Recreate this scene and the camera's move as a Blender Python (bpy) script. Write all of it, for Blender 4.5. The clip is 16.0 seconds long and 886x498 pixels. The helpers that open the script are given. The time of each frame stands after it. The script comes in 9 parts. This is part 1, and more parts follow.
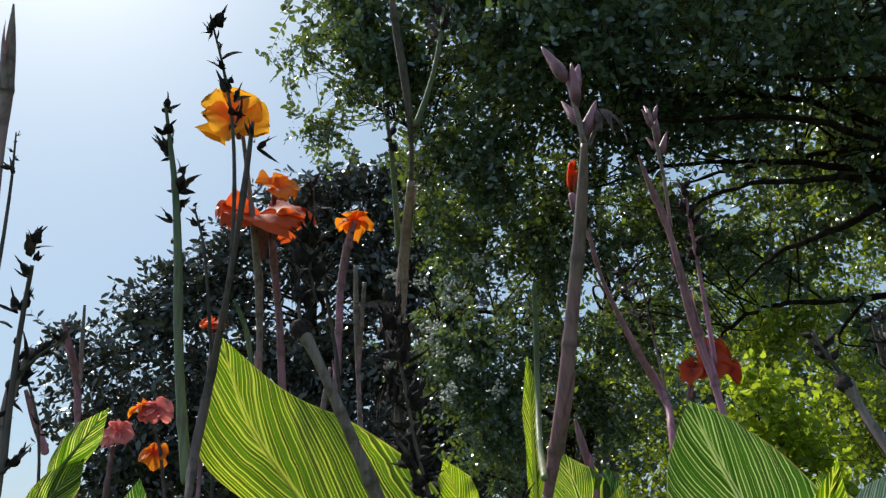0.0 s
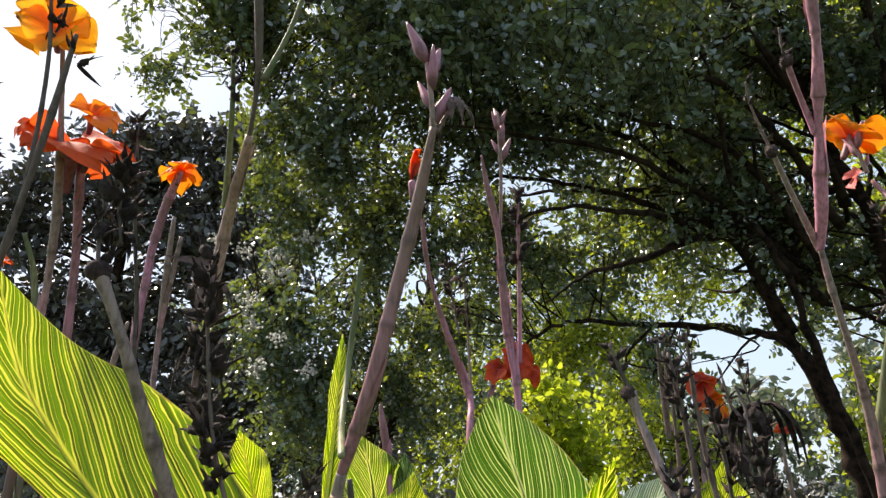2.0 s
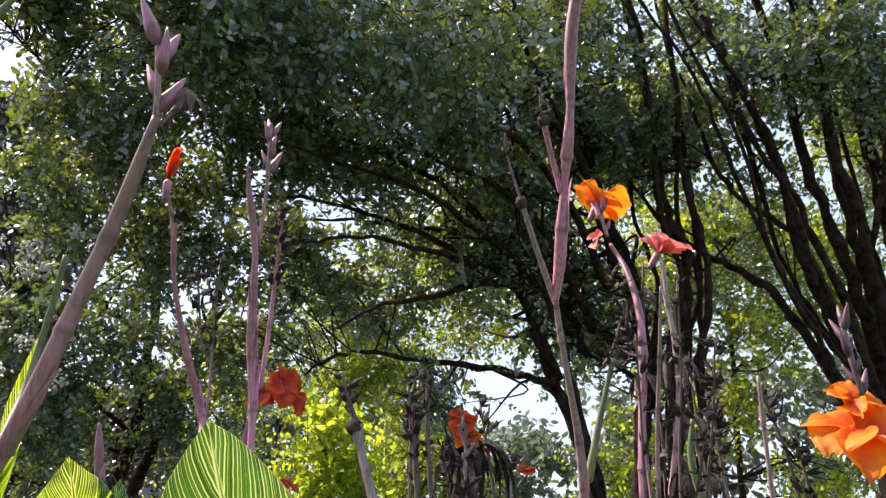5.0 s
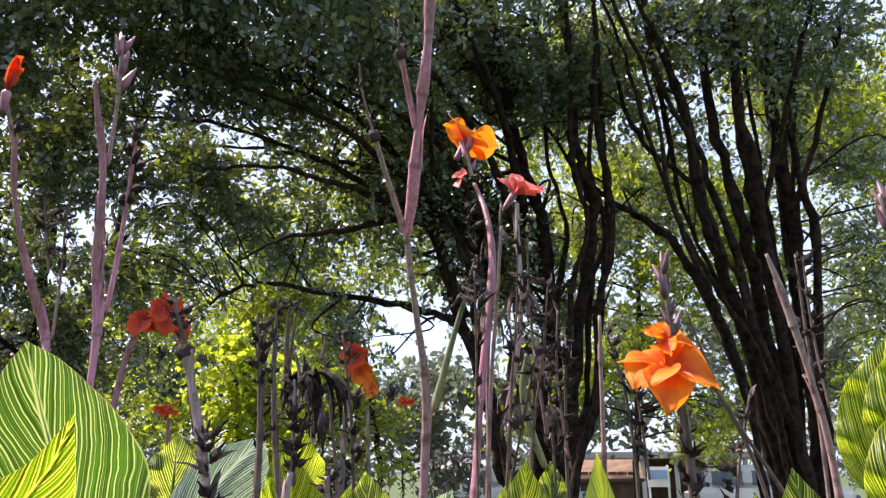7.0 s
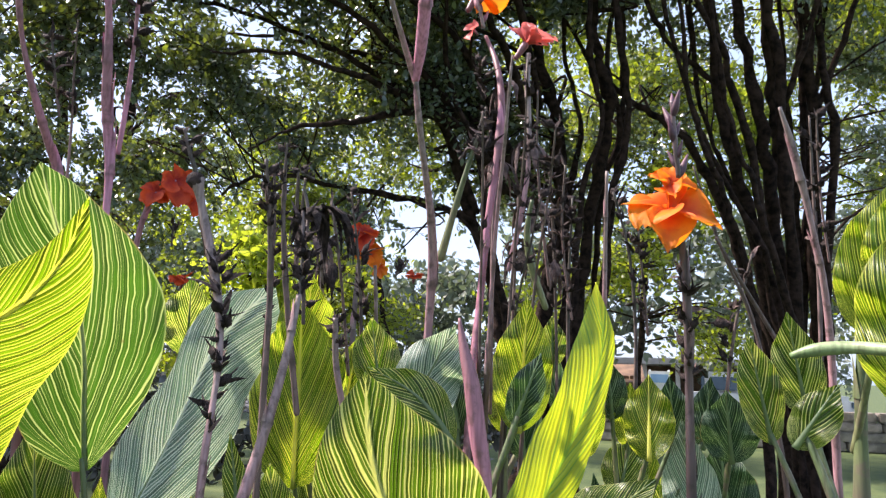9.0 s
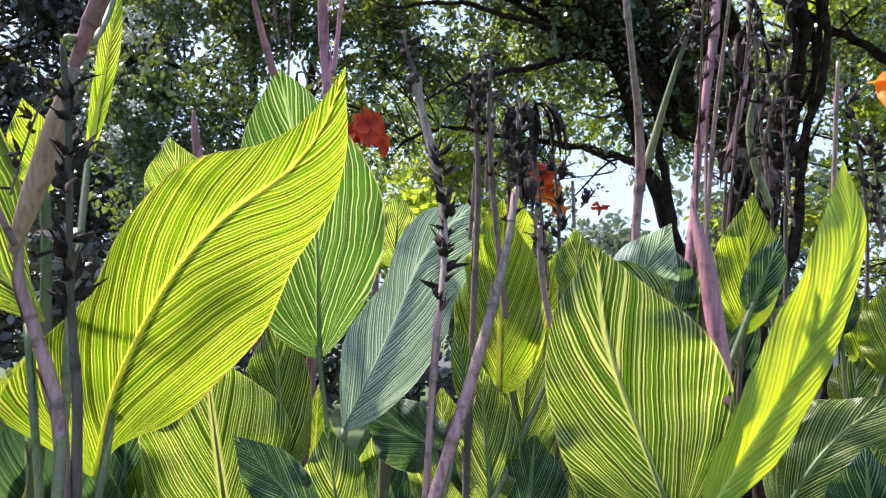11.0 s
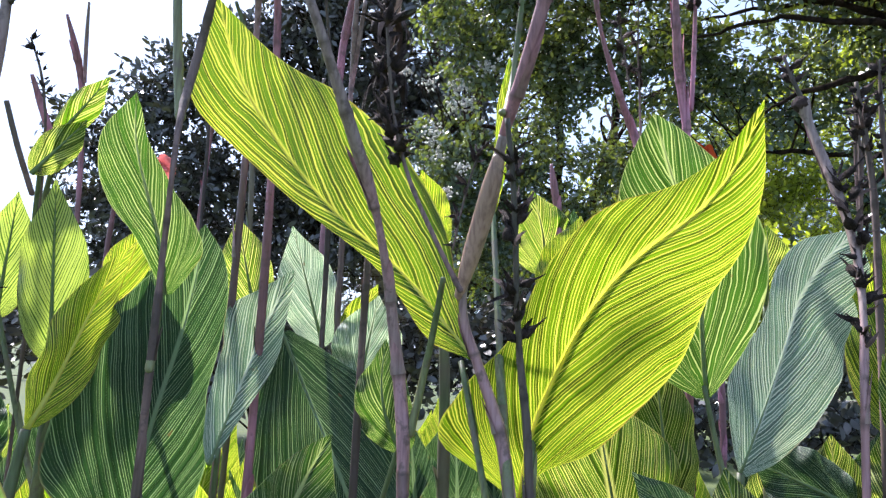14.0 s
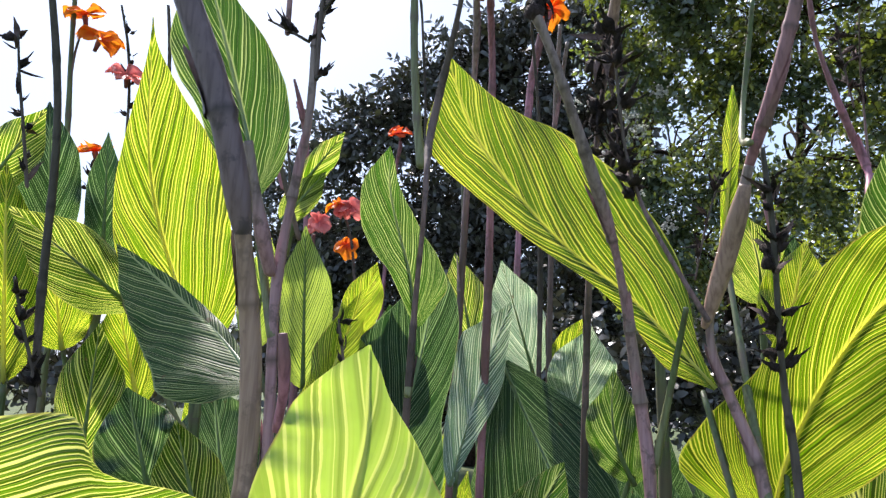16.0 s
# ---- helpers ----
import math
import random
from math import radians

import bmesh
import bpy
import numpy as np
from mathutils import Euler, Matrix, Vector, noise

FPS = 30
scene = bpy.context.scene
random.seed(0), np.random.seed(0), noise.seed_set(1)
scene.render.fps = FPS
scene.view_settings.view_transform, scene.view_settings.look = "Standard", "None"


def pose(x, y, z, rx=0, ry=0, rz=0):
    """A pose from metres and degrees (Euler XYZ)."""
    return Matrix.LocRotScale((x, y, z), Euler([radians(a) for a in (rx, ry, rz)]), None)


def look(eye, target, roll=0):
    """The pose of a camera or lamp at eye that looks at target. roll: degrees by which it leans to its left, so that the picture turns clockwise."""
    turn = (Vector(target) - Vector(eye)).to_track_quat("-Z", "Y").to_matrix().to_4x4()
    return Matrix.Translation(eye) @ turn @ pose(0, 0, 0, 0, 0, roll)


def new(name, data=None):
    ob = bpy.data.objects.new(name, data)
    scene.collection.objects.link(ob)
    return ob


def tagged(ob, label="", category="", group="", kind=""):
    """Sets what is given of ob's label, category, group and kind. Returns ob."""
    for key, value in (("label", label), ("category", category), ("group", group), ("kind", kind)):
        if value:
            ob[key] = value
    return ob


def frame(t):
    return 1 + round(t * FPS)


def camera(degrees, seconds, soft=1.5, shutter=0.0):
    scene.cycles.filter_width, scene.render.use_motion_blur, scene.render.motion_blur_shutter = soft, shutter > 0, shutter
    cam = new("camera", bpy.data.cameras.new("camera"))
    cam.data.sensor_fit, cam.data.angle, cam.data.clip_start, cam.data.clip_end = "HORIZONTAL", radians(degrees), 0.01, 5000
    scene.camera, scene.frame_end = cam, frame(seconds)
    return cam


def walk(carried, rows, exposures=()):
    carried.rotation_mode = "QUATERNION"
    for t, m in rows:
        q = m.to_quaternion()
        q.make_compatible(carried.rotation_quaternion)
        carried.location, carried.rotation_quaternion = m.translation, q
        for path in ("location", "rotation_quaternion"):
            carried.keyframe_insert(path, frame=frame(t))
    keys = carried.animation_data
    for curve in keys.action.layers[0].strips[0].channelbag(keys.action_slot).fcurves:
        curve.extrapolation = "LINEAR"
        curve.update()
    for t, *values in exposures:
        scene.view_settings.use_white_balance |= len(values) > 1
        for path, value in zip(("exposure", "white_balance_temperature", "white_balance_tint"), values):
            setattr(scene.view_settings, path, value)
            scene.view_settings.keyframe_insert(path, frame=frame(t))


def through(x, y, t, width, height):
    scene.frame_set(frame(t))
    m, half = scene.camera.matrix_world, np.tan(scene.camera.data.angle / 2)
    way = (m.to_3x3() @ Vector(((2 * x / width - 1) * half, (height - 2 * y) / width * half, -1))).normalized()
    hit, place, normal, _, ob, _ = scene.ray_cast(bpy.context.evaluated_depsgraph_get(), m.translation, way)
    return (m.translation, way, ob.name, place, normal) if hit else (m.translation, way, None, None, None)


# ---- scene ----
cam = camera(64.96, 16.0, 1.35)
ROWS = [
    (0.0, 0.0225, 0.0198, 1.5159, 112.61, 4.44, 0.64),
    (0.5, 0.0222, 0.0247, 1.5163, 111.81, 3.88, -3.55),
    (1.0, 0.0253, 0.0289, 1.5164, 111.16, 3.17, -7.54),
    (1.5, 0.0231, 0.0301, 1.5151, 110.63, 2.08, -11.70),
    (2.0, 0.0250, 0.0402, 1.5105, 110.72, 1.24, -15.51),
    (2.5, 0.0296, 0.0374, 1.5120, 111.32, 0.88, -18.96),
    (3.0, 0.0320, 0.0455, 1.5150, 112.29, 0.80, -22.18),
    (3.5, 0.0451, 0.0542, 1.5142, 113.23, 1.00, -25.24),
    (4.0, 0.0610, 0.0634, 1.5154, 113.83, 1.13, -28.19),
    (6.5, 0.1925, -0.0202, 1.5150, 109.25, -0.14, -37.67),
    (7.0, 0.2040, -0.0294, 1.5072, 107.62, 0.08, -39.21),
    (7.5, 0.2123, -0.0409, 1.4999, 105.59, 0.07, -40.30),
    (8.0, 0.2221, -0.0485, 1.4817, 103.11, -0.48, -40.67),
    (10.5, 0.1882, 0.0253, 1.3269, 97.10, -2.08, -29.71),
    (11.0, 0.1684, 0.0241, 1.3228, 96.50, -2.48, -25.45),
    (11.5, 0.1554, 0.0228, 1.3190, 96.24, -2.83, -21.09),
    (12.0, 0.1419, 0.0171, 1.3157, 95.84, -3.02, -16.31),
    (12.5, 0.1090, 0.0116, 1.3161, 95.81, -3.09, -12.28),
    (13.0, 0.0816, 0.0182, 1.3083, 96.63, -2.88, -8.33),
    (13.5, 0.0629, 0.0227, 1.3088, 97.67, -2.64, -4.56),
    (14.0, 0.0533, 0.0195, 1.3101, 98.96, -2.62, -0.91),
    (14.5, 0.0449, 0.0074, 1.3128, 100.19, -2.66, 2.70),
    (15.0, 0.0147, -0.0129, 1.3039, 101.14, -2.71, 6.12),
    (15.5, -0.0213, -0.0252, 1.3027, 101.24, -3.03, 9.16),
    (16.0, -0.0374, -0.0326, 1.3000, 100.89, -3.30, 12.21),
]
EXPOSURES = [(0.0, 0.12, 6350, 4), (0.5, 0.34, 6600, 7), (1.0, 0.56, 7000, 13), (2.0, 0.95, 7500, 17), (3.0, 1.21, 7050, 24), (8.2, 1.31, 6850, 26), (10.3, 1.33, 6400, 19), (12.0, 1.36, 6100, 20), (13.0, 1.41, 6030, 23), (14.0, 1.31, 6030, 22), (15.0, 1.05, 6300, 19), (16.0, 0.94, 6400, 19)]
walk(cam, [(t, pose(*p)) for t, *p in ROWS], EXPOSURES)

# ---- world and sun ----
SUN_TURN, SUN_HEIGHT = 38.0, 53.0     # degrees to the left of +y, and above the horizon
world = bpy.data.worlds.new("sky")
scene.world = world
world.use_nodes = True
wn = world.node_tree
sky = wn.nodes.new("ShaderNodeTexSky")
sky.sky_type = 'NISHITA'
sky.sun_disc = False
sky.sun_elevation = radians(SUN_HEIGHT)
sky.sun_rotation = radians(-SUN_TURN)
sky.dust_density = 2.0
sky.air_density = 1.0
haze = wn.nodes.new("ShaderNodeVectorMath")      # a bright even haze over the blue
haze.operation = 'MULTIPLY_ADD'
haze.inputs[1].default_value = (0.046, 0.046, 0.046)
haze.inputs[2].default_value = (0.228, 0.315, 0.42)
wn.nodes["Background"].inputs["Strength"].default_value = 1.0
wn.links.new(sky.outputs[0], haze.inputs[0])
wn.links.new(haze.outputs[0], wn.nodes["Background"].inputs["Color"])
lamp = bpy.data.lights.new("sun", 'SUN')
lamp.energy, lamp.angle, lamp.color = 5.0, radians(5.0), (1.0, 0.95, 0.86)
sun = new("sun", lamp)
to_sun = Vector((-math.sin(radians(SUN_TURN)) * math.cos(radians(SUN_HEIGHT)), math.cos(radians(SUN_TURN)) * math.cos(radians(SUN_HEIGHT)), math.sin(radians(SUN_HEIGHT))))
sun.matrix_world = look(to_sun * 50, (0, 0, 0))


# ---- materials ----
class Mat:
    """A node material under construction."""

    def __init__(self, name):
        self.m = bpy.data.materials.new(name)
        self.m.use_nodes = True
        self.t = self.m.node_tree
        self.b = self.t.nodes["Principled BSDF"]
        self.out = self.t.nodes["Material Output"]

    def node(self, kind, **values):
        n = self.t.nodes.new("ShaderNode" + kind)
        for key, value in values.items():
            if key in ("operation", "blend_type", "data_type", "noise_dimensions", "attribute_name", "clamp", "invert"):
                if key == "operation":
                    n.operation = value
                elif key == "blend_type":
                    n.blend_type = value
                elif key == "data_type":
                    n.data_type = value
                elif key == "noise_dimensions":
                    n.noise_dimensions = value
                elif key == "attribute_name":
                    n.attribute_name = value
        return n

    def put(self, socket, value):
        if hasattr(value, "is_output"):
            self.t.links.new(value, socket)
        else:
            socket.default_value = value

    def math(self, op, a, b=0.0, c=0.0):
        n = self.node("Math", operation=op)
        for s, v in zip(n.inputs, (a, b, c)):
            self.put(s, v)
        return n.outputs[0]

    def mix(self, f, a, b, blend='MIX'):
        n = self.node("Mix", data_type='RGBA', blend_type=blend)
        self.put(n.inputs[0], f)
        for s, v in ((n.inputs[6], a), (n.inputs[7], b)):
            self.put(s, (*v, 1.0) if isinstance(v, tuple) and len(v) == 3 else v)
        return n.outputs[2]

    def attr(self, name):
        return self.node("Attribute", attribute_name=name).outputs["Fac"]

    def noise(self, scale, detail=3.0, vector=None, w=None, rough=0.55):
        n = self.node("TexNoise", noise_dimensions='1D' if w is not None else '3D')
        n.inputs["Scale"].default_value, n.inputs["Detail"].default_value, n.inputs["Roughness"].default_value = scale, detail, rough
        if w is not None:
            self.put(n.inputs["W"], w)
        else:
            self.put(n.inputs["Vector"], vector if vector is not None else self.coord())
        return n.outputs["Fac"]

    def coord(self):
        return self.node("TexCoord").outputs["Object"]

    def random(self):
        return self.node("ObjectInfo").outputs["Random"]

    def ramp(self, f, a, b):
        n = self.node("MapRange")
        n.interpolation_type = 'SMOOTHSTEP'
        self.put(n.inputs[0], f)
        n.inputs[1].default_value, n.inputs[2].default_value = a, b
        return n.outputs[0]

    def bump(self, height, strength=0.4, distance=0.002):
        n = self.node("Bump")
        n.inputs["Strength"].default_value, n.inputs["Distance"].default_value = strength, distance
        self.put(n.inputs["Height"], height)
        return n.outputs[0]

    def finish(self, colour, rough=0.5, normal=None, through=None, share=0.4, spec=0.5):
        """Sets colour and gloss; with through, a share of the light passes the thin sheet in that colour."""
        self.put(self.b.inputs["Base Color"], (*colour, 1.0) if isinstance(colour, tuple) else colour)
        self.put(self.b.inputs["Roughness"], rough)
        self.b.inputs["Specular IOR Level"].default_value = spec
        if normal is not None:
            self.put(self.b.inputs["Normal"], normal)
        if through is not None:
            tr = self.node("BsdfTranslucent")
            self.put(tr.inputs["Color"], (*through, 1.0) if isinstance(through, tuple) else through)
            if normal is not None:
                self.put(tr.inputs["Normal"], normal)
            mx = self.node("MixShader")
            mx.inputs[0].default_value = share
            self.t.links.new(self.b.outputs[0], mx.inputs[1])
            self.t.links.new(tr.outputs[0], mx.inputs[2])
            self.t.links.new(mx.outputs[0], self.out.inputs["Surface"])
        return self.m


def blade_material(name, green, line, glow_green, glow_line, per_metre=150.0, cover=0.5, rough=0.36, second=0.5, deep=0.5, share=0.5):
    """A canna blade: green with cream lines of uneven width along the side veins and deeper green bands between them, pleated, lit through by the sun."""
    k = Mat(name)
    vein, across = k.attr("vein"), k.attr("across")
    w = k.math('MULTIPLY_ADD', k.noise(14.0, 2.0), 0.006, vein)
    jitter = k.noise(per_metre * 0.40, 1.0, w=w)
    saw = k.math('FRACT', k.math('MULTIPLY_ADD', w, per_metre, k.math('MULTIPLY', jitter, 1.1)))
    ridge = k.math('ABSOLUTE', k.math('SUBTRACT', saw, 0.5))
    each = k.noise(per_metre * 0.8, 0.0, w=w)
    broad = k.noise(per_metre * 0.33, 1.5, w=w)
    patch = k.noise(17.0, 3.0)
    width = k.math('MULTIPLY_ADD', each, 0.26, k.math('MULTIPLY_ADD', broad, 0.26, k.math('MULTIPLY_ADD', patch, 0.14, cover - 0.31)))
    fine = k.math('MULTIPLY', k.ramp(k.math('SUBTRACT', width, ridge), -0.035, 0.035), 0.97)
    saw2 = k.math('FRACT', k.math('MULTIPLY_ADD', w, per_metre * 1.9, k.math('MULTIPLY', jitter, 1.9)))
    ridge2 = k.math('ABSOLUTE', k.math('SUBTRACT', saw2, 0.5))
    thin = k.ramp(k.math('SUBTRACT', k.math('MULTIPLY_ADD', broad, 0.6, k.math('MULTIPLY_ADD', patch, 0.35, -0.36)), ridge2), -0.10, 0.12)
    lines = k.math('MAXIMUM', fine, k.math('MULTIPLY', thin, second))
    rib = k.ramp(across, 0.075, 0.030)
    rim = k.ramp(across, 0.965, 0.995)
    lines = k.math('MAXIMUM', lines, k.math('MULTIPLY', rib, 0.85))
    lines = k.math('MAXIMUM', lines, k.math('MULTIPLY', rim, 0.6))
    tone = k.math('MULTIPLY_ADD', k.random(), 0.5, 0.75)
    mottled = k.math('MULTIPLY_ADD', k.noise(30.0, 4.0), 0.5, 0.75)
    band = k.math('SUBTRACT', 1.0, k.math('MULTIPLY', k.ramp(k.math('MULTIPLY_ADD', patch, 0.3, k.noise(per_metre * 0.62, 1.0, w=w)), 0.58, 0.78), deep))
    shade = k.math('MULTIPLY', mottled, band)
    g = k.mix(1.0, k.mix(1.0, green, tone, 'MULTIPLY'), shade, 'MULTIPLY')
    base = k.mix(lines, g, line)
    spot = k.math('MULTIPLY', k.ramp(k.noise(55.0, 2.0), 0.70, 0.76), k.ramp(k.noise(6.0, 2.0), 0.45, 0.62))
    brown = k.math('MULTIPLY', rim, k.ramp(k.noise(13.0, 3.0), 0.5, 0.62))
    dry = k.math('MAXIMUM', k.math('MULTIPLY', spot, 0.6), k.math('MULTIPLY', brown, 0.8))
    base = k.mix(dry, base, (0.17, 0.10, 0.05))
    glow = k.mix(lines, k.mix(1.0, glow_green, shade, 'MULTIPLY'), glow_line)
    glow = k.mix(dry, glow, (0.20, 0.10, 0.03))
    n = k.bump(k.math('ADD', ridge, k.math('MULTIPLY', broad, 2.0)), 0.4, 0.0028)
    return k.finish(base, k.math('MULTIPLY_ADD', patch, 0.25, rough - 0.1), n, glow, share, 0.45)


def stem_material(name, low, high, dark, scale=26.0, rough=0.5):
    """A round stem: two tones that blend along it, long fibres and dry flecks."""
    k = Mat(name)
    along = k.attr("along")
    big = k.noise(7.0, 3.0)
    blend = k.ramp(k.math('MULTIPLY_ADD', k.math('SUBTRACT', big, 0.5), 1.1, along), 0.2, 0.8)
    fibre = k.node("TexNoise")
    fibre.inputs["Scale"].default_value, fibre.inputs["Detail"].default_value = scale, 4.0
    stretch = k.node("Mapping")
    stretch.inputs["Scale"].default_value = (9.0, 9.0, 0.5)
    k.put(stretch.inputs["Vector"], k.coord())
    k.put(fibre.inputs["Vector"], stretch.outputs[0])
    f = fibre.outputs["Fac"]
    colour = k.mix(blend, low, high)
    colour = k.mix(k.ramp(f, 0.35, 0.75), colour, k.mix(1.0, colour, (0.55, 0.5, 0.5), 'MULTIPLY'))
    colour = k.mix(k.math('MULTIPLY', k.attr("ring"), 0.75), colour, dark)
    fleck = k.ramp(k.noise(46.0, 4.0, rough=0.65), 0.53, 0.66)
    colour = k.mix(k.math('MULTIPLY', fleck, 0.65), colour, dark)
    return k.finish(colour, rough, k.bump(f, 0.35, 0.0015))


def petal_material(name, heart, rim, glow):
    """A thin petal, deeper towards its claw, with fine veins along it and small flecks."""
    k = Mat(name)
    along, across = k.attr("along"), k.attr("across")
    big, streak = k.noise(28.0, 2.0), k.noise(160.0, 3.0)
    f = k.ramp(k.math('MULTIPLY_ADD', big, 0.7, k.math('MULTIPLY_ADD', across, 0.30, k.math('MULTIPLY', along, 0.55))), 0.45, 1.05)
    colour = k.mix(f, heart, rim)
    colour = k.mix(k.math('MULTIPLY', k.ramp(streak, 0.58, 0.70), 0.4), colour, heart)
    return k.finish(colour, 0.5, k.bump(streak, 0.5, 0.0012), k.mix(k.math('MULTIPLY', f, 0.8), colour, glow), 0.5, 0.3)


def tree_leaf_material(name, one, two, glow, rough=0.4, share=0.4, spec=0.5):
    k = Mat(name)
    geo = k.node("NewGeometry").outputs["Random Per Island"]
    big = k.noise(0.9, 2.0)
    f = k.math('MULTIPLY_ADD', geo, 0.7, k.math('MULTIPLY', big, 0.3))
    colour = k.mix(f, one, two)
    return k.finish(colour, rough, None, k.mix(1.0, glow, k.math('MULTIPLY_ADD', geo, 0.7, 0.6), 'MULTIPLY'), share, spec)


def plain_material(name, one, two, scale=12.0, rough=0.7, bump=0.3, metal=0.0, spec=0.4):
    k = Mat(name)
    n = k.noise(scale, 5.0)
    fine = k.noise(scale * 9, 3.0)
    k.b.inputs["Metallic"].default_value = metal
    return k.finish(k.mix(k.ramp(n, 0.3, 0.7), one, two), rough, k.bump(k.math('ADD', n, fine), bump, 0.01), spec=spec)


YELLOW_GREEN = blade_material("yellow_green_blade", (0.050, 0.115, 0.004), (0.62, 0.64, 0.09), (0.225, 0.425, 0.002), (1.0, 0.99, 0.10), 330.0, 0.095, second=0.15, deep=0.6)
# Blue-green blade; its dark base also stands in for shade in the bed.
SHADED_GREEN = blade_material("shaded_green_blade", (0.021, 0.056, 0.033), (0.28, 0.39, 0.27), (0.025, 0.08, 0.012), (0.30, 0.44, 0.15), 345.0, 0.055, 0.46, second=0.1, deep=0.4)
# Paler, cooler green and near-white lines stand in for sky sheen.
SKY_SHEEN = blade_material("sky_sheen_blade", (0.225, 0.34, 0.265), (0.80, 0.87, 0.76), (0.19, 0.35, 0.16), (0.76, 0.86, 0.56), 330.0, 0.13, 0.5, second=0.1, deep=0.45)
BROAD = blade_material("broad_striped_blade", (0.034, 0.086, 0.010), (0.60, 0.64, 0.24), (0.130, 0.29, 0.004), (0.96, 0.96, 0.20), 290.0, 0.09, second=0.15, deep=0.6)
# Base and glow are lifted to imitate a blade blown out by sun.
SUNLIT_PALE = blade_material("sunlit_pale_blade", (0.34, 0.49, 0.11), (0.46, 0.57, 0.20), (0.52, 0.76, 0.07), (0.84, 0.94, 0.18), 150.0, 0.08, second=0.15, deep=0.35)
DARKLINE = blade_material("dark_lined_blade", (0.34, 0.41, 0.17), (0.036, 0.085, 0.024), (0.50, 0.64, 0.08), (0.06, 0.16, 0.012), 290.0, 0.15, second=0.2, deep=0.1)
# The bright yellow-green base stands in for sun shining through the blade.
BACKLIT_LIME = blade_material("backlit_lime_blade", (0.32, 0.41, 0.04), (0.13, 0.28, 0.04), (0.84, 0.93, 0.015), (0.34, 0.60, 0.03), 280.0, 0.07, second=0.25, deep=0.2)
# Pale-lined blade whose dim green and weak glow imitate a leaf in shade.
SHADED_LINED = blade_material("shaded_striped_blade", (0.028, 0.082, 0.018), (0.50, 0.58, 0.28), (0.055, 0.16, 0.008), (0.50, 0.60, 0.17), 330.0, 0.065, 0.52, second=0.15, deep=0.4)
BLADES = {"w": SHADED_LINED, "l": BACKLIT_LIME, "i": DARKLINE, "y": YELLOW_GREEN, "m": SHADED_GREEN, "b": BROAD, "s": SKY_SHEEN, "p": SUNLIT_PALE}
MAUVE = stem_material("mauve_stem", (0.265, 0.205, 0.190), (0.42, 0.24, 0.27), (0.07, 0.048, 0.04))
ROSE = stem_material("rose_stem", (0.20, 0.120, 0.098), (0.33, 0.155, 0.175), (0.09, 0.055, 0.05))
PINK = stem_material("pink_stem", (0.28, 0.13, 0.15), (0.52, 0.22, 0.31), (0.14, 0.07, 0.07))
GREEN = stem_material("green_stem", (0.10, 0.145, 0.06), (0.21, 0.23, 0.11), (0.13, 0.10, 0.08))
DRY = stem_material("dry_stem", (0.110, 0.085, 0.070), (0.22, 0.145, 0.140), (0.05, 0.038, 0.034), rough=0.7)
DARK = stem_material("dark_stem", (0.075, 0.068, 0.055), (0.14, 0.105, 0.10), (0.03, 0.025, 0.022), rough=0.7)
BUFF = stem_material("buff_sheath", (0.34, 0.22, 0.16), (0.48, 0.31, 0.26), (0.16, 0.10, 0.08))
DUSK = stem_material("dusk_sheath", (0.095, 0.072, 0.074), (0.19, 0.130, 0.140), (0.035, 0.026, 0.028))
FRESH = stem_material("rolled_blade", (0.17, 0.26, 0.11), (0.30, 0.39, 0.20), (0.10, 0.15, 0.06), rough=0.45)
STEMS = {"e": FRESH, "o": ROSE, "t": DUSK, "f": BUFF, "u": MAUVE, "p": PINK, "g": GREEN, "d": DRY, "k": DARK}
kr = Mat("pale_rib")
RIB = kr.finish(kr.mix(kr.noise(40.0), (0.60, 0.64, 0.14), (0.80, 0.80, 0.26)), 0.45, None, (0.95, 0.92, 0.20), 0.55)
kg = Mat("green_rib")
GREEN_RIB = kg.finish(kg.mix(kg.noise(40.0), (0.12, 0.20, 0.10), (0.26, 0.34, 0.19)), 0.4, None, (0.30, 0.42, 0.14), 0.4)
ORANGE = petal_material("orange_petal", (0.70, 0.085, 0.02), (0.88, 0.27, 0.02), (0.96, 0.30, 0.01))
YELLOW = petal_material("apricot_petal", (0.78, 0.20, 0.02), (0.88, 0.42, 0.03), (0.98, 0.45, 0.02))
RED = petal_material("scarlet_petal", (0.40, 0.026, 0.018), (0.70, 0.10, 0.03), (0.86, 0.12, 0.015))
CORAL = petal_material("coral_petal", (0.62, 0.11, 0.10), (0.84, 0.29, 0.27), (0.85, 0.21, 0.17))
PETALS = {"o": ORANGE, "y": YELLOW, "r": RED, "c": CORAL}
POD = plain_material("dry_pod", (0.016, 0.011, 0.011), (0.075, 0.054, 0.050), 110.0, 0.8, 0.8, spec=0.25)
KNOB = plain_material("dry_knob", (0.045, 0.030, 0.029), (0.120, 0.082, 0.080), 120.0, 0.8, 0.8, spec=0.25)
CHAFF = plain_material("dry_bract", (0.060, 0.040, 0.036), (0.20, 0.13, 0.12), 70.0, 0.8, 0.6)
PLUM = stem_material("plum_bud", (0.055, 0.026, 0.040), (0.15, 0.065, 0.095), (0.03, 0.015, 0.02))
BUD = stem_material("mauve_bud", (0.20, 0.075, 0.095), (0.42, 0.18, 0.24), (0.10, 0.05, 0.06))
# The blue lean of both base colours stands in for reflected sky.
MYRTLE_LEAF = tree_leaf_material("myrtle_leaf", (0.019, 0.034, 0.034), (0.145, 0.212, 0.206), (0.34, 0.44, 0.03), 0.22, 0.21, 1.0)
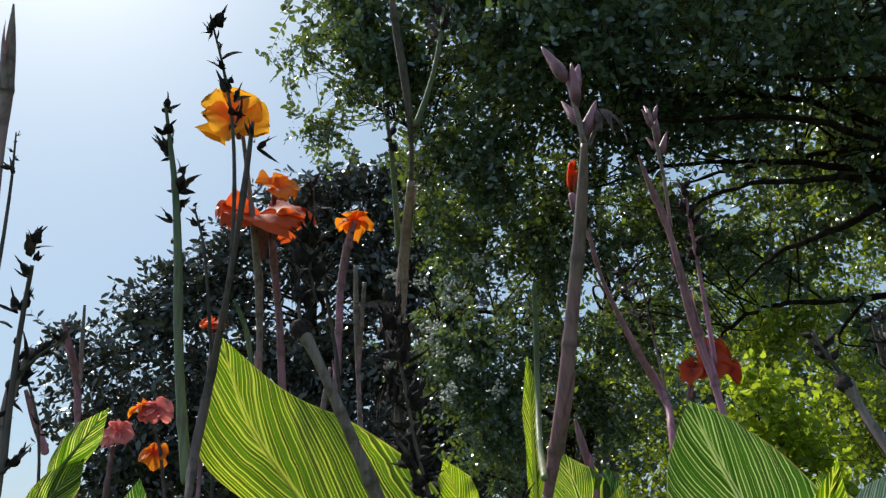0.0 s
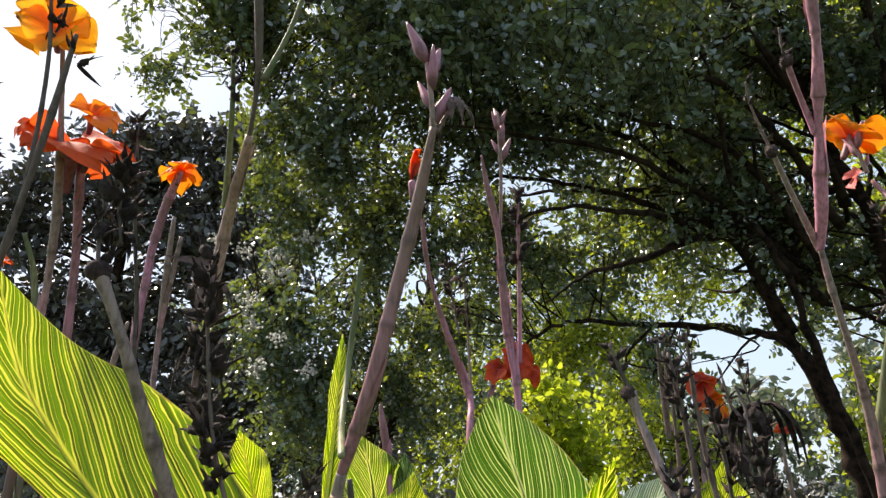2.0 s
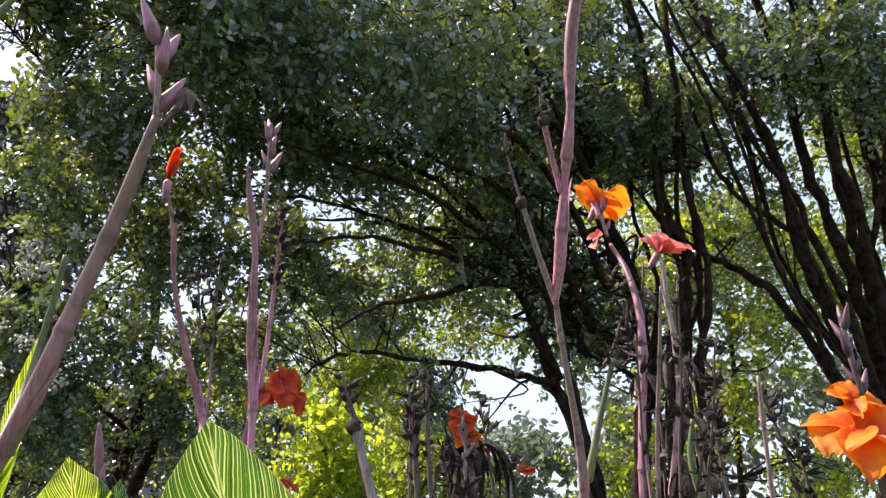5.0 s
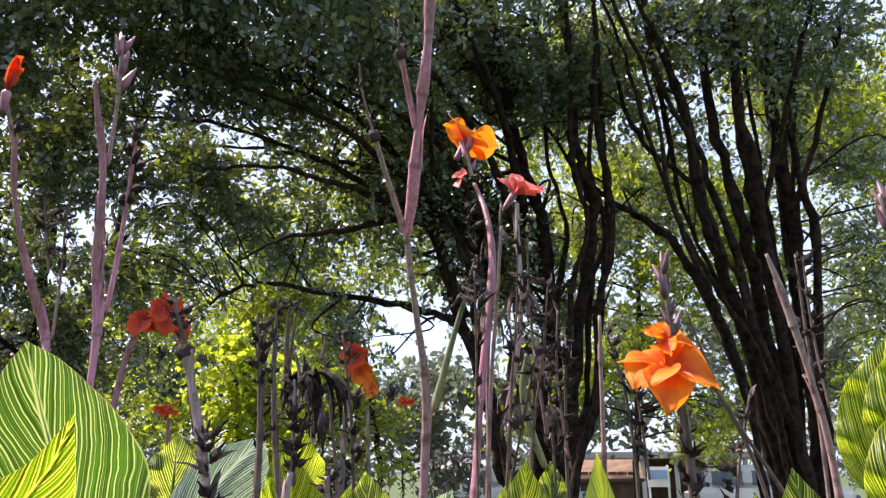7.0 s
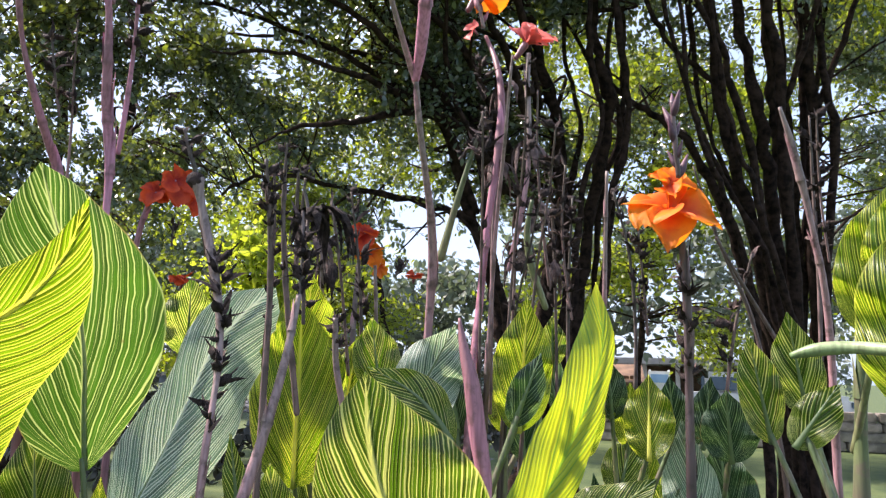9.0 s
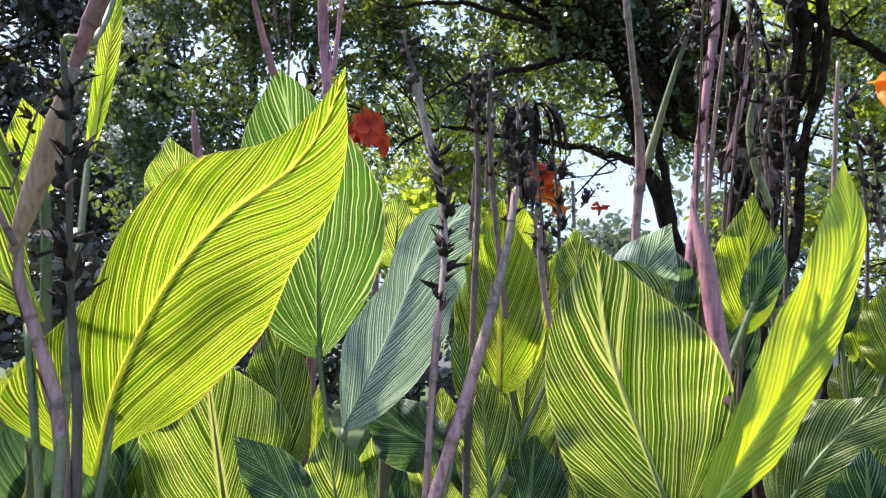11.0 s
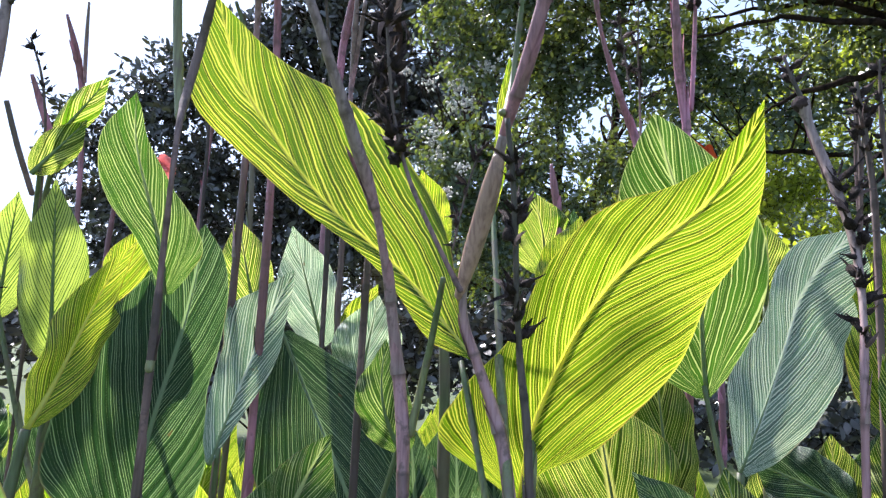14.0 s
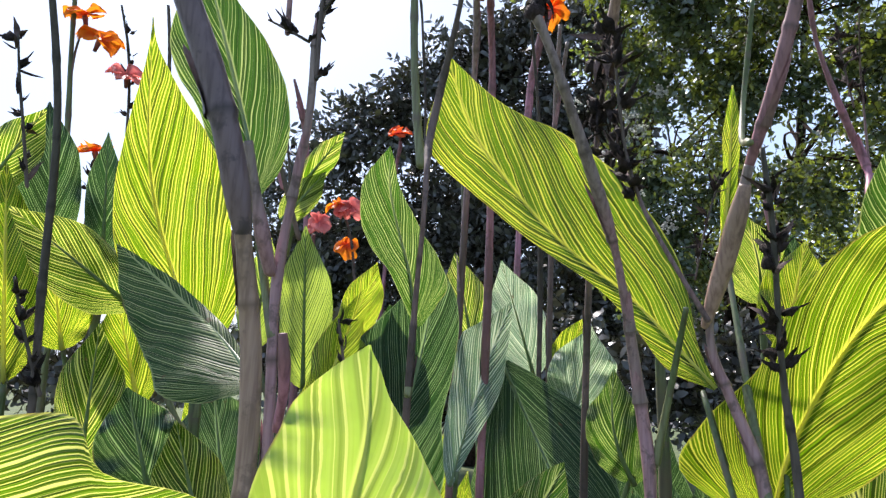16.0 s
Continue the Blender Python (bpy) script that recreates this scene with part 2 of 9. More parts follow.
MAGNOLIA_LEAF = tree_leaf_material("magnolia_leaf", (0.042, 0.050, 0.046), (0.120, 0.116, 0.108), (0.05, 0.05, 0.01), 0.28, 0.12, 0.8)
FAR_LEAF = tree_leaf_material("far_leaf", (0.06, 0.09, 0.028), (0.12, 0.155, 0.04), (0.46, 0.56, 0.03), 0.45, 0.5)
# Haze of the distance is mixed into these pale leaf colours.
HAZE_TINT_LEAF = tree_leaf_material("haze_tint_leaf", (0.13, 0.165, 0.14), (0.21, 0.245, 0.20), (0.20, 0.26, 0.12), 0.6, 0.25)
LIME_LEAF = tree_leaf_material("lime_leaf", (0.10, 0.17, 0.03), (0.17, 0.24, 0.04), (0.55, 0.66, 0.04), 0.5, 0.55)
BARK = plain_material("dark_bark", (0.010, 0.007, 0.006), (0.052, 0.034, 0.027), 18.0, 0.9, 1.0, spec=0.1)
SEEDS = plain_material("green_seeds", (0.10, 0.12, 0.04), (0.20, 0.20, 0.08), 30.0, 0.7, 0.2)
WHITE_BLOOM = plain_material("white_bloom", (0.62, 0.62, 0.58), (0.80, 0.80, 0.76), 30.0, 0.8, 0.2)
ASPHALT = plain_material('asphalt', (0.045, 0.045, 0.047), (0.07, 0.07, 0.07), 4.0, 0.9, 0.4)
STONE = plain_material('grey_stone', (0.16, 0.14, 0.12), (0.30, 0.27, 0.24), 5.0, 0.85, 0.6)
WHITE_PAINT = plain_material('white_car_paint', (0.70, 0.70, 0.70), (0.78, 0.78, 0.78), 2.0, 0.25, 0.0)
DARK_GLASS = plain_material('tinted_glass', (0.10, 0.14, 0.20), (0.16, 0.22, 0.30), 1.0, 0.08, 0.0)
RUBBER = plain_material('tyre_rubber', (0.015, 0.015, 0.015), (0.03, 0.03, 0.03), 20.0, 0.9, 0.2)
TIMBER = plain_material('brown_timber', (0.10, 0.06, 0.035), (0.20, 0.12, 0.07), 3.0, 0.7, 0.3)
ROOFING = plain_material('grey_roof_edge', (0.36, 0.36, 0.35), (0.48, 0.47, 0.46), 2.0, 0.7, 0.2)
SOIL = plain_material("mulched_soil", (0.018, 0.014, 0.010), (0.05, 0.038, 0.026), 6.0, 0.95, 0.8)
SIGN_BLUE = plain_material('sign_blue', (0.16, 0.30, 0.52), (0.22, 0.38, 0.60), 3.0, 0.5, 0.0)
LAWN = plain_material("lawn", (0.035, 0.06, 0.018), (0.075, 0.10, 0.03), 3.0, 0.9, 0.8)


# ---- builders ----
def part(name, verts, faces, material, parent, label="", smooth=True, attrs=()):
    """Links one mesh object, under parent if there is one; attrs: float values for each vertex, by name."""
    me = bpy.data.meshes.new(name)
    me.from_pydata([tuple(v) for v in verts], [], [tuple(f) for f in faces])
    for key, values in attrs:
        me.attributes.new(key, 'FLOAT', 'POINT').data.foreach_set("value", [float(v) for v in values])
    me.materials.append(material)
    me.polygons.foreach_set("use_smooth", [smooth] * len(me.polygons))
    me.update()
    ob = new(name, me)
    if parent is not None:
        ob.parent = parent
        ob.matrix_parent_inverse = Matrix.Translation(-Vector(parent.location))
    if label:
        ob["label"] = label
    return ob


def curve_points(points, steps):
    """A smooth line through points of x, y, z, radius, with no overshoot where they lie unevenly."""
    p = np.array(points, float)
    h = np.maximum(np.linalg.norm(np.diff(p[:, :3], axis=0), axis=1), 1e-5)
    slope = np.diff(p, axis=0) / h[:, None]
    m = np.vstack([slope[:1], (slope[:-1] * h[1:, None] + slope[1:] * h[:-1, None]) / (h[:-1] + h[1:])[:, None], slope[-1:]])
    out = []
    for i in range(len(h)):
        for j in range(steps):
            t = j / steps
            out.append((1 + 2 * t) * (1 - t) ** 2 * p[i] + t * (1 - t) ** 2 * h[i] * m[i] + t * t * (3 - 2 * t) * p[i + 1] + t * t * (t - 1) * h[i] * m[i + 1])
    out = np.array(out + [p[-1]])
    out[:, 3] = np.maximum(out[:, 3], 0.0006)
    return out


def tube_data(line, sides=10, start=0):
    """Rings along a line of x, y, z, radius; closed at both ends."""
    end = line[-1]
    if end[3] > 0.0018:
        way = (line[-1] - line[-2])[:3]
        way = way / (np.linalg.norm(way) + 1e-9) * end[3]
        line = np.vstack([line, (*(end[:3] + way * 0.45), end[3] * 0.86), (*(end[:3] + way * 0.8), end[3] * 0.5), (*(end[:3] + way * 0.92), end[3] * 0.12)])
    pts, rad = line[:, :3], line[:, 3]
    tan = np.gradient(pts, axis=0)
    tan /= np.linalg.norm(tan, axis=1)[:, None] + 1e-9
    ref = np.array([1.0, 0.0, 0.0]) if abs(tan[0][0]) < 0.8 else np.array([0.0, 1.0, 0.0])
    verts, faces, along = [], [], []
    n = len(pts)
    side = np.cross(tan[0], ref)
    for i in range(n):
        side = side - tan[i] * (side @ tan[i])
        side /= np.linalg.norm(side) + 1e-9
        up = np.cross(tan[i], side)
        for k in range(sides):
            a = 2 * math.pi * k / sides
            verts.append(pts[i] + rad[i] * (math.cos(a) * side + math.sin(a) * up))
            along.append(i / (n - 1))
    for i in range(n - 1):
        for k in range(sides):
            a, b = start + i * sides + k, start + i * sides + (k + 1) % sides
            faces.append((a, b, b + sides, a + sides))
    faces.append(tuple(start + k for k in reversed(range(sides))))
    faces.append(tuple(start + (n - 1) * sides + k for k in range(sides)))
    return verts, faces, along


def tube(name, points, material, parent, label="", sides=10, steps=6):
    v, f, a = tube_data(curve_points(points, steps), sides)
    return part(name, v, f, material, parent, label, attrs=[("along", a)])


def plant(x, y, label):
    """A canna plant: an Empty where it leaves the soil."""
    ob = new("canna_plant")
    ob.location = (x, y, 0.0)
    ob.empty_display_size = 0.05
    return tagged(ob, label, "plant", "canna plants in the bed")


def vein_label(v, au, length, half, sweep):
    """How far, square to the side veins, the vein through v, au lies from the base of the rib: the veins leave the rib at a sharp angle,
    run on evenly spaced and bend towards the tip at the margin; those of the lobes beside the base fan out from it."""
    k = sweep * (0.86 + 0.42 * v)
    out = half * (0.90 * au + 0.14 * au ** 4)
    c = v * length - k * out
    if c < 0.0:
        c = -0.30 * (math.atan2(k * out, max(v * length, 1e-5)) - math.pi / 4)
    return c / math.sqrt(1 + k * k)


def leaf(p, base, tip, width, normal, bow=0.0, side=0.0, fold=12.0, twist=0.0, tone="y", seed=0, point=0.9, hook=0.0, low=0.6, asym=0.0, sweep=1.6):
    """A canna leaf from base to tip. normal: the way its face looks; bow: its arch along that, and side across it, as shares of
    its length; fold: degrees by which each half rises from the rib; twist: degrees from base to tip; hook: bend of the tip; low and point:
    how it widens from the base and narrows to the tip; asym: how much wider its right half is; sweep: how far the side veins run towards the tip for each step outwards."""
    rng = random.Random(seed * 7 + 3)
    b, t = Vector(base), Vector(tip)
    chord = t - b
    length = chord.length
    d = chord.normalized()
    n0 = (Vector(normal) - d * Vector(normal).dot(d)).normalized()
    s0 = d.cross(n0)
    rows, cols = 34, 13
    verts, faces, vein, across = [], [], [], []
    line = []
    ph = [rng.uniform(0, 6.28) for _ in range(4)]
    fr = [rng.uniform(6, 10), rng.uniform(11, 17)]
    amp = rng.uniform(0.03, 0.075)
    curl = [rng.uniform(0.1, 0.55) if rng.random() < 0.5 else 0.0 for _ in range(2)]
    twist += rng.uniform(-14, 14)
    hook += rng.uniform(-0.25, 0.10)
    peak = (low / (low + point)) ** low * (point / (low + point)) ** point
    for i in range(rows + 1):
        v = i / rows
        arch = math.sin(math.pi * v)
        mid = b + chord * v + n0 * (length * (bow * arch + hook * 2.2 * v * v * (1 - v))) + s0 * (length * side * arch)
        a = math.radians(twist) * (v - 0.5)
        n = n0 * math.cos(a) + s0 * math.sin(a)
        s = d.cross(n)
        half = 0.5 * width * (max(v, 1e-4) ** low * max(1 - v, 0.0) ** point) / peak
        half *= 1 - 0.62 * max(0.0, (v - 0.66) / 0.34) ** 1.3
        half = max(half, 0.0012)
        line.append((*mid, 0.0042 * (1 - v) ** 1.3 + 0.0004))
        for j in range(cols):
            u = 2 * j / (cols - 1) - 1
            au = abs(u)
            f = math.radians(fold * (1 - 0.35 * v))
            cup = half * (au * math.sin(f) - 0.10 * au * au)
            ripple = min(half, 0.055) * amp * 4 * au * au * (math.sin(fr[0] * v * 2 + ph[0] + (1.7 if u > 0 else 0)) + 0.5 * math.sin(fr[1] * v * 2 + ph[1] - (2 if u > 0 else 0)))
            wide = 1 + asym * (1 if u > 0 else -1)
            roll = curl[0 if u > 0 else 1] * max(0.0, (au - 0.5) / 0.5) ** 2 * math.sin(math.pi * min(1.0, v * 1.1 + 0.05)) ** 2
            verts.append(mid + s * (half * wide * u * math.cos(f) * (1 - 0.16 * roll)) + n * (cup + ripple - half * roll) * wide)
            vein.append(vein_label(v, au, length, half * wide, sweep) + seed * 1.37)
            across.append(au)
    for i in range(rows):
        for j in range(cols - 1):
            a = i * cols + j
            faces.append((a, a + 1, a + cols + 1, a + cols))
    ob = part("leaf", verts, faces, BLADES[tone], p, attrs=[("vein", vein), ("across", across)])
    front = [(x + n0.x * 0.0008, y + n0.y * 0.0008, z + n0.z * 0.0008, r) for x, y, z, r in line[::4] + [line[-1]]]
    tube("midrib", front, RIB if tone in "ypl" else GREEN_RIB, ob, sides=6, steps=2)
    return ob


def profile(rows, v):
    """Half widths left and right of the rib at v, smooth through rows of v, left, right, closing to a fine point at 1."""
    rows = rows + [(1.0, 0.0, 0.0)]
    for i in range(len(rows) - 1):
        if v <= rows[i + 1][0]:
            break
    h = rows[i + 1][0] - rows[i][0]
    t = (v - rows[i][0]) / h
    out = []
    for c in (1, 2):
        def slope(a):
            if a == 0 or a == len(rows) - 1:
                b = min(max(a, 1), len(rows) - 1)
                return (rows[b][c] - rows[b - 1][c]) / (rows[b][0] - rows[b - 1][0])
            return (rows[a + 1][c] - rows[a - 1][c]) / (rows[a + 1][0] - rows[a - 1][0])
        out.append(max(0.0006, (1 + 2 * t) * (1 - t) ** 2 * rows[i][c] + t * (1 - t) ** 2 * h * slope(i) + t * t * (3 - 2 * t) * rows[i + 1][c] + t * t * (t - 1) * h * slope(i + 1)))
    return out


def blade(p, rib, widths, face, tone, seed, fold=10.0, sweep=1.8, dense=1.0):
    """A large canna leaf along a bent rib, base to tip. widths: rows of v, left and right half width; face: the way it looks; fold: degrees
    by which its halves rise from the rib; sweep: how far the side veins run towards the tip for each step outwards; dense: how close they lie."""
    rng = random.Random(seed * 11 + 5)
    line = curve_points([(*q, 0.004) for q in rib], 12)[:, :3]
    run = np.concatenate([[0], np.cumsum(np.linalg.norm(np.diff(line, axis=0), axis=1))])
    length = run[-1]
    rows, cols = 44, 17
    ph = [rng.uniform(0, 6.28) for _ in range(4)]
    amp = rng.uniform(0.05, 0.09)
    verts, faces, vein, across, mid = [], [], [], [], []
    for i in range(rows + 1):
        v = i / rows
        c = Vector([float(np.interp(v * length, run, line[:, k])) for k in range(3)])
        lo, hi = max(0.0, v - 0.04), min(1.0, v + 0.04)
        d = Vector([float(np.interp(hi * length, run, line[:, k]) - np.interp(lo * length, run, line[:, k])) for k in range(3)]).normalized()
        n = Vector(face)
        n = (n - d * n.dot(d)).normalized()
        s = d.cross(n)
        wl, wr = profile(widths, v)
        f = math.radians(fold * (1 - 0.4 * v))
        mid.append((*(c - n * 0.0022), 0.0034 * (1 - v) ** 1.2 + 0.0004))
        for j in range(cols):
            u = 2 * j / (cols - 1) - 1
            au, half = abs(u), wr if u > 0 else wl
            wave = min(half, 0.06) * amp * au * au * (math.sin(15 * v + ph[0] + (1.7 if u > 0 else 0)) + 0.6 * math.sin(31 * v + ph[1] - (2 if u > 0 else 0)) + 0.25 * math.sin(67 * v + ph[2] + 3 * u))
            verts.append(c + s * (half * u) + n * (half * (au * math.sin(f) - 0.16 * au * au) + wave))
            vein.append(dense * vein_label(v, au, length, half, sweep) + seed * 1.37)
            across.append(au * max(1.0, half / 0.06) if au < 0.2 else au)
    for i in range(rows):
        for j in range(cols - 1):
            a = i * cols + j
            faces.append((a, a + 1, a + cols + 1, a + cols))
    ob = part("leaf", verts, faces, BLADES[tone], p, attrs=[("vein", vein), ("across", across)])
    tube("midrib", mid[::5] + [mid[-1]], RIB if tone in "ypl" else GREEN_RIB, ob, sides=6, steps=2)
    return ob


def sheath(p, line, at, length, tone, rng):
    """The base of an old leaf that clasps the stem and ends in a free point."""
    step = np.linalg.norm(np.diff(line[:, :3], axis=0), axis=1)
    run = np.concatenate([[0], np.cumsum(step)])
    turn, flare = rng.uniform(0, 6.28), rng.uniform(0.05, 0.5)
    verts, faces, along, n, m = [], [], [], 9, 7
    for i in range(n):
        h = i / (n - 1)
        s = at - length * h           # the line runs from the top down
        q = np.array([np.interp(s, run, line[:, c]) for c in range(4)])
        q2 = np.array([np.interp(s - 0.01, run, line[:, c]) for c in range(4)])
        up = Vector(q2[:3] - q[:3]).normalized() if s > 0.011 else Vector((0, 0, 1))
        a0 = up.orthogonal().normalized()
        b0 = up.cross(a0)
        wide = 2.6 * (1 - h) ** 0.8 + 0.04
        for j in range(m):
            a = turn + wide * (j / (m - 1) - 0.5)
            r = q[3] * (1.10 + flare * h * h * 2.0) + 0.0006
            verts.append(Vector(q[:3]) + (a0 * math.cos(a) + b0 * math.sin(a)) * r)
            along.append(0.3 + 0.7 * h)
    for i in range(n - 1):
        for j in range(m - 1):
            e = i * m + j
            faces.append((e, e + 1, e + m + 1, e + m))
    return part("sheath", verts, faces, STEMS[tone], p, attrs=[("along", along)])


def eased(points):
    """The points of a stem with their small kinks eased towards the line between their neighbours; the ends stay."""
    out = [tuple(points[0])]
    for a, b, c in zip(points, points[1:], points[2:]):
        pa, pb, pc = Vector(a[:3]), Vector(b[:3]), Vector(c[:3])
        h = (pb - pa).length / max(1e-6, (pb - pa).length + (pc - pb).length)
        q = pb.lerp(pa.lerp(pc, h), 0.55)
        out.append((*q, b[3]))
    return out + [tuple(points[-1])] if len(points) > 1 else out


def stem(p, points, tone="u", label=""):
    """A stem through points of x, y, z, radius, ringed at its joints, with old sheaths on it."""
    points = eased(points)
    line = curve_points(points, 9)
    line[:, 3] *= {'d': 0.64, 'k': 0.72, 'u': 0.86}.get(tone, 1.0)
    rng = random.Random(int(abs(points[0][0]) * 7919 + abs(points[0][2]) * 104729))
    run = np.concatenate([[0], np.cumsum(np.linalg.norm(np.diff(line[:, :3], axis=0), axis=1))])
    ring = np.zeros(len(line))
    joints = []
    at = rng.uniform(0.05, 0.12)
    while at < run[-1] and run[-1] > 0.25:
        i = int(np.argmin(np.abs(run - at)))
        if 0 < i < len(line) - 1 and line[i, 2] > 0.6:
            ring[i] = 1.0
            line[i, 3] *= 1.16
            line[i - 1, 3] *= 1.06
            joints.append(float(run[i]))
        at += rng.uniform(0.08, 0.17)
    v, f, a = tube_data(line, 12)
    rings = [ring[min(i, len(line) - 1)] for i in range(len(v) // 12) for _ in range(12)]
    ob = part("stem", v, f, STEMS[tone], p, label, attrs=[("along", a), ("ring", rings)])
    for at in joints:
        if line[:, 3].max() > 0.0045 and rng.random() < 0.6:
            sheath(p, line, at, min(rng.uniform(0.03, 0.085), at * 0.9), tone, rng)
    return ob


def rolled_leaf(p, points, tone):
    return tube("rolled_leaf", points, STEMS[tone] if tone in STEMS else BLADES[tone], p, sides=12)


def petal(rng, parent, base, way, length, width, material, droop, axis):
    """A broad soft petal on a narrow claw, cupped, with a crimped and unevenly cut edge."""
    w = Vector(way).normalized()
    ref = Vector(axis) + Vector((rng.uniform(-1, 1), rng.uniform(-1, 1), rng.uniform(-1, 1))) * 0.45
    n0 = (ref - w * ref.dot(w)).normalized()
    s = w.cross(n0)
    verts, faces, along, across = [], [], [], []
    rows, cols = 12, 13
    ph = [rng.uniform(0, 6.28) for _ in range(5)]
    bend, cup, lean = rng.uniform(-0.1, 0.55), rng.uniform(0.1, 0.5), rng.uniform(-0.25, 0.25)
    for i in range(rows + 1):
        v = i / rows
        half = 0.5 * width * (0.16 + 0.84 * math.sin(math.pi * (0.5 * min(1.0, v / 0.62))) ** 1.4) * (1.0 if v < 0.62 else math.sqrt(max(0.06, 1 - ((v - 0.62) / 0.40) ** 2)))
        for j in range(cols):
            u = 2 * j / (cols - 1) - 1
            rim = max(abs(u), v) ** 3
            cut = 1 + 0.10 * rim * (math.sin(5.3 * u + 4 * v + ph[0]) + 0.6 * math.sin(11 * u + 7 * v + ph[1]))
            crimp = 0.055 * length * rim * (math.sin(9 * u + 6 * v + ph[2]) + 0.7 * math.sin(17 * u - 9 * v + ph[3]))
            fold = 0.10 * length * v * math.sin(2.6 * u + ph[4])
            q = Vector(base) + w * (length * v * (1 - 0.10 * u * u) * (1 + 0.06 * (cut - 1))) + s * (half * u * cut + lean * half * v)
            q += n0 * (crimp + fold - bend * length * v * v * 0.6 + cup * half * u * u) + Vector((0, 0, -droop * length * v * v))
            verts.append(q)
            along.append(v)
            across.append(abs(u))
    for i in range(rows):
        for j in range(cols - 1):
            a = i * cols + j
            faces.append((a, a + 1, a + cols + 1, a + cols))
    return part("petal", verts, faces, material, parent, attrs=[("along", along), ("across", across)])


def flower(p, place, size, tone, way=(0, 0, 1), seed=0, count=5, droop=0.35, spread=1.0):
    """A canna flower: a short tube and ruffled petals that open round it, by spread."""
    rng = random.Random(seed + 40)
    w = Vector(way).normalized()
    c = Vector(place)
    low = c - w * size * 0.55
    tubes = [(*(low + w * size * 0.085 * k), size * (0.05 + 0.008 * k)) for k in range(5)]
    f = tube("flower", tubes, BUD, p, sides=8, steps=2)
    ref = w.orthogonal().normalized()
    turn = rng.uniform(0, 6.28)
    for k in range(count):
        a = turn + 2 * math.pi * k / count + rng.uniform(-0.25, 0.25)
        out = ref * math.cos(a) + w.cross(ref) * math.sin(a)
        d = w * (rng.uniform(0.1, 0.6) + 1 - spread) + out * (rng.uniform(0.7, 1.0) * spread)
        petal(rng, f, low + w * size * 0.4, d, size * rng.uniform(0.48, 0.66), size * rng.uniform(0.66, 0.95) * (0.12 + 0.88 * spread), PETALS[tone], droop * rng.uniform(0.3, 1.3), w)
    return f


def pod_data(c, way, length, radius, rng, sides=9):
    """A plump three-lobed seed pod on a short foot, warty, with the dried beak of its flower."""
    w = Vector(way).normalized()
    r = w.orthogonal().normalized()
    s = w.cross(r)
    prof = [(0.0, 0.22), (0.10, 0.26), (0.15, 0.66), (0.24, 0.96), (0.36, 1.0), (0.48, 0.84), (0.57, 0.5), (0.63, 0.26), (0.76, 0.22), (0.88, 0.16), (1.0, 0.04)]
    verts, faces = [], []
    bend = Vector((rng.uniform(-1, 1), rng.uniform(-1, 1), rng.uniform(-1, 1))) * length * 0.16
    for h, q in prof:
        for k in range(sides):
            a = 2 * math.pi * k / sides
            rr = radius * q * (1 + 0.24 * math.cos(3 * a)) * rng.uniform(0.66, 1.22)
            verts.append(Vector(c) + w * length * h + bend * h * h + (r * math.cos(a) + s * math.sin(a)) * rr)
    for i in range(len(prof) - 1):
        for k in range(sides):
            a, b = i * sides + k, i * sides + (k + 1) % sides
            faces.append((a, b, b + sides, a + sides))
    return verts, faces


def bract_data(c, way, length, half, rng):
    """A dry pointed bract, folded along its middle, curled and twisted."""
    d = Vector(way).normalized()
    s = d.orthogonal().normalized()
    u = d.cross(s)
    turn = rng.uniform(0, 6.28)
    s, u = s * math.cos(turn) + u * math.sin(turn), u * math.cos(turn) - s * math.sin(turn)
    n, verts, faces = 8, [], []
    curl, spin, fold = rng.uniform(-0.5, 0.7), rng.uniform(-1.4, 1.4), rng.uniform(0.3, 0.9)
    for i in range(n):
        g = i / (n - 1)
        wd = half * (0.35 + 0.65 * math.sin(math.pi * min(1, 0.15 + g)) if g < 0.35 else (1 - ((g - 0.35) / 0.65) ** 1.5)) * rng.uniform(0.85, 1.15) + half * 0.03
        sd = s * math.cos(spin * g) + u * math.sin(spin * g)
        up = d.cross(sd)
        m = Vector(c) + d * (length * g * (1 - 0.15 * g)) + u * (length * curl * g * g)
        verts += [m - sd * wd + up * wd * fold, m, m + sd * wd + up * wd * fold]
    for i in range(n - 1):
        for j in range(2):
            e = i * 3 + j
            faces.append((e, e + 1, e + 4, e + 3))
    return verts, faces


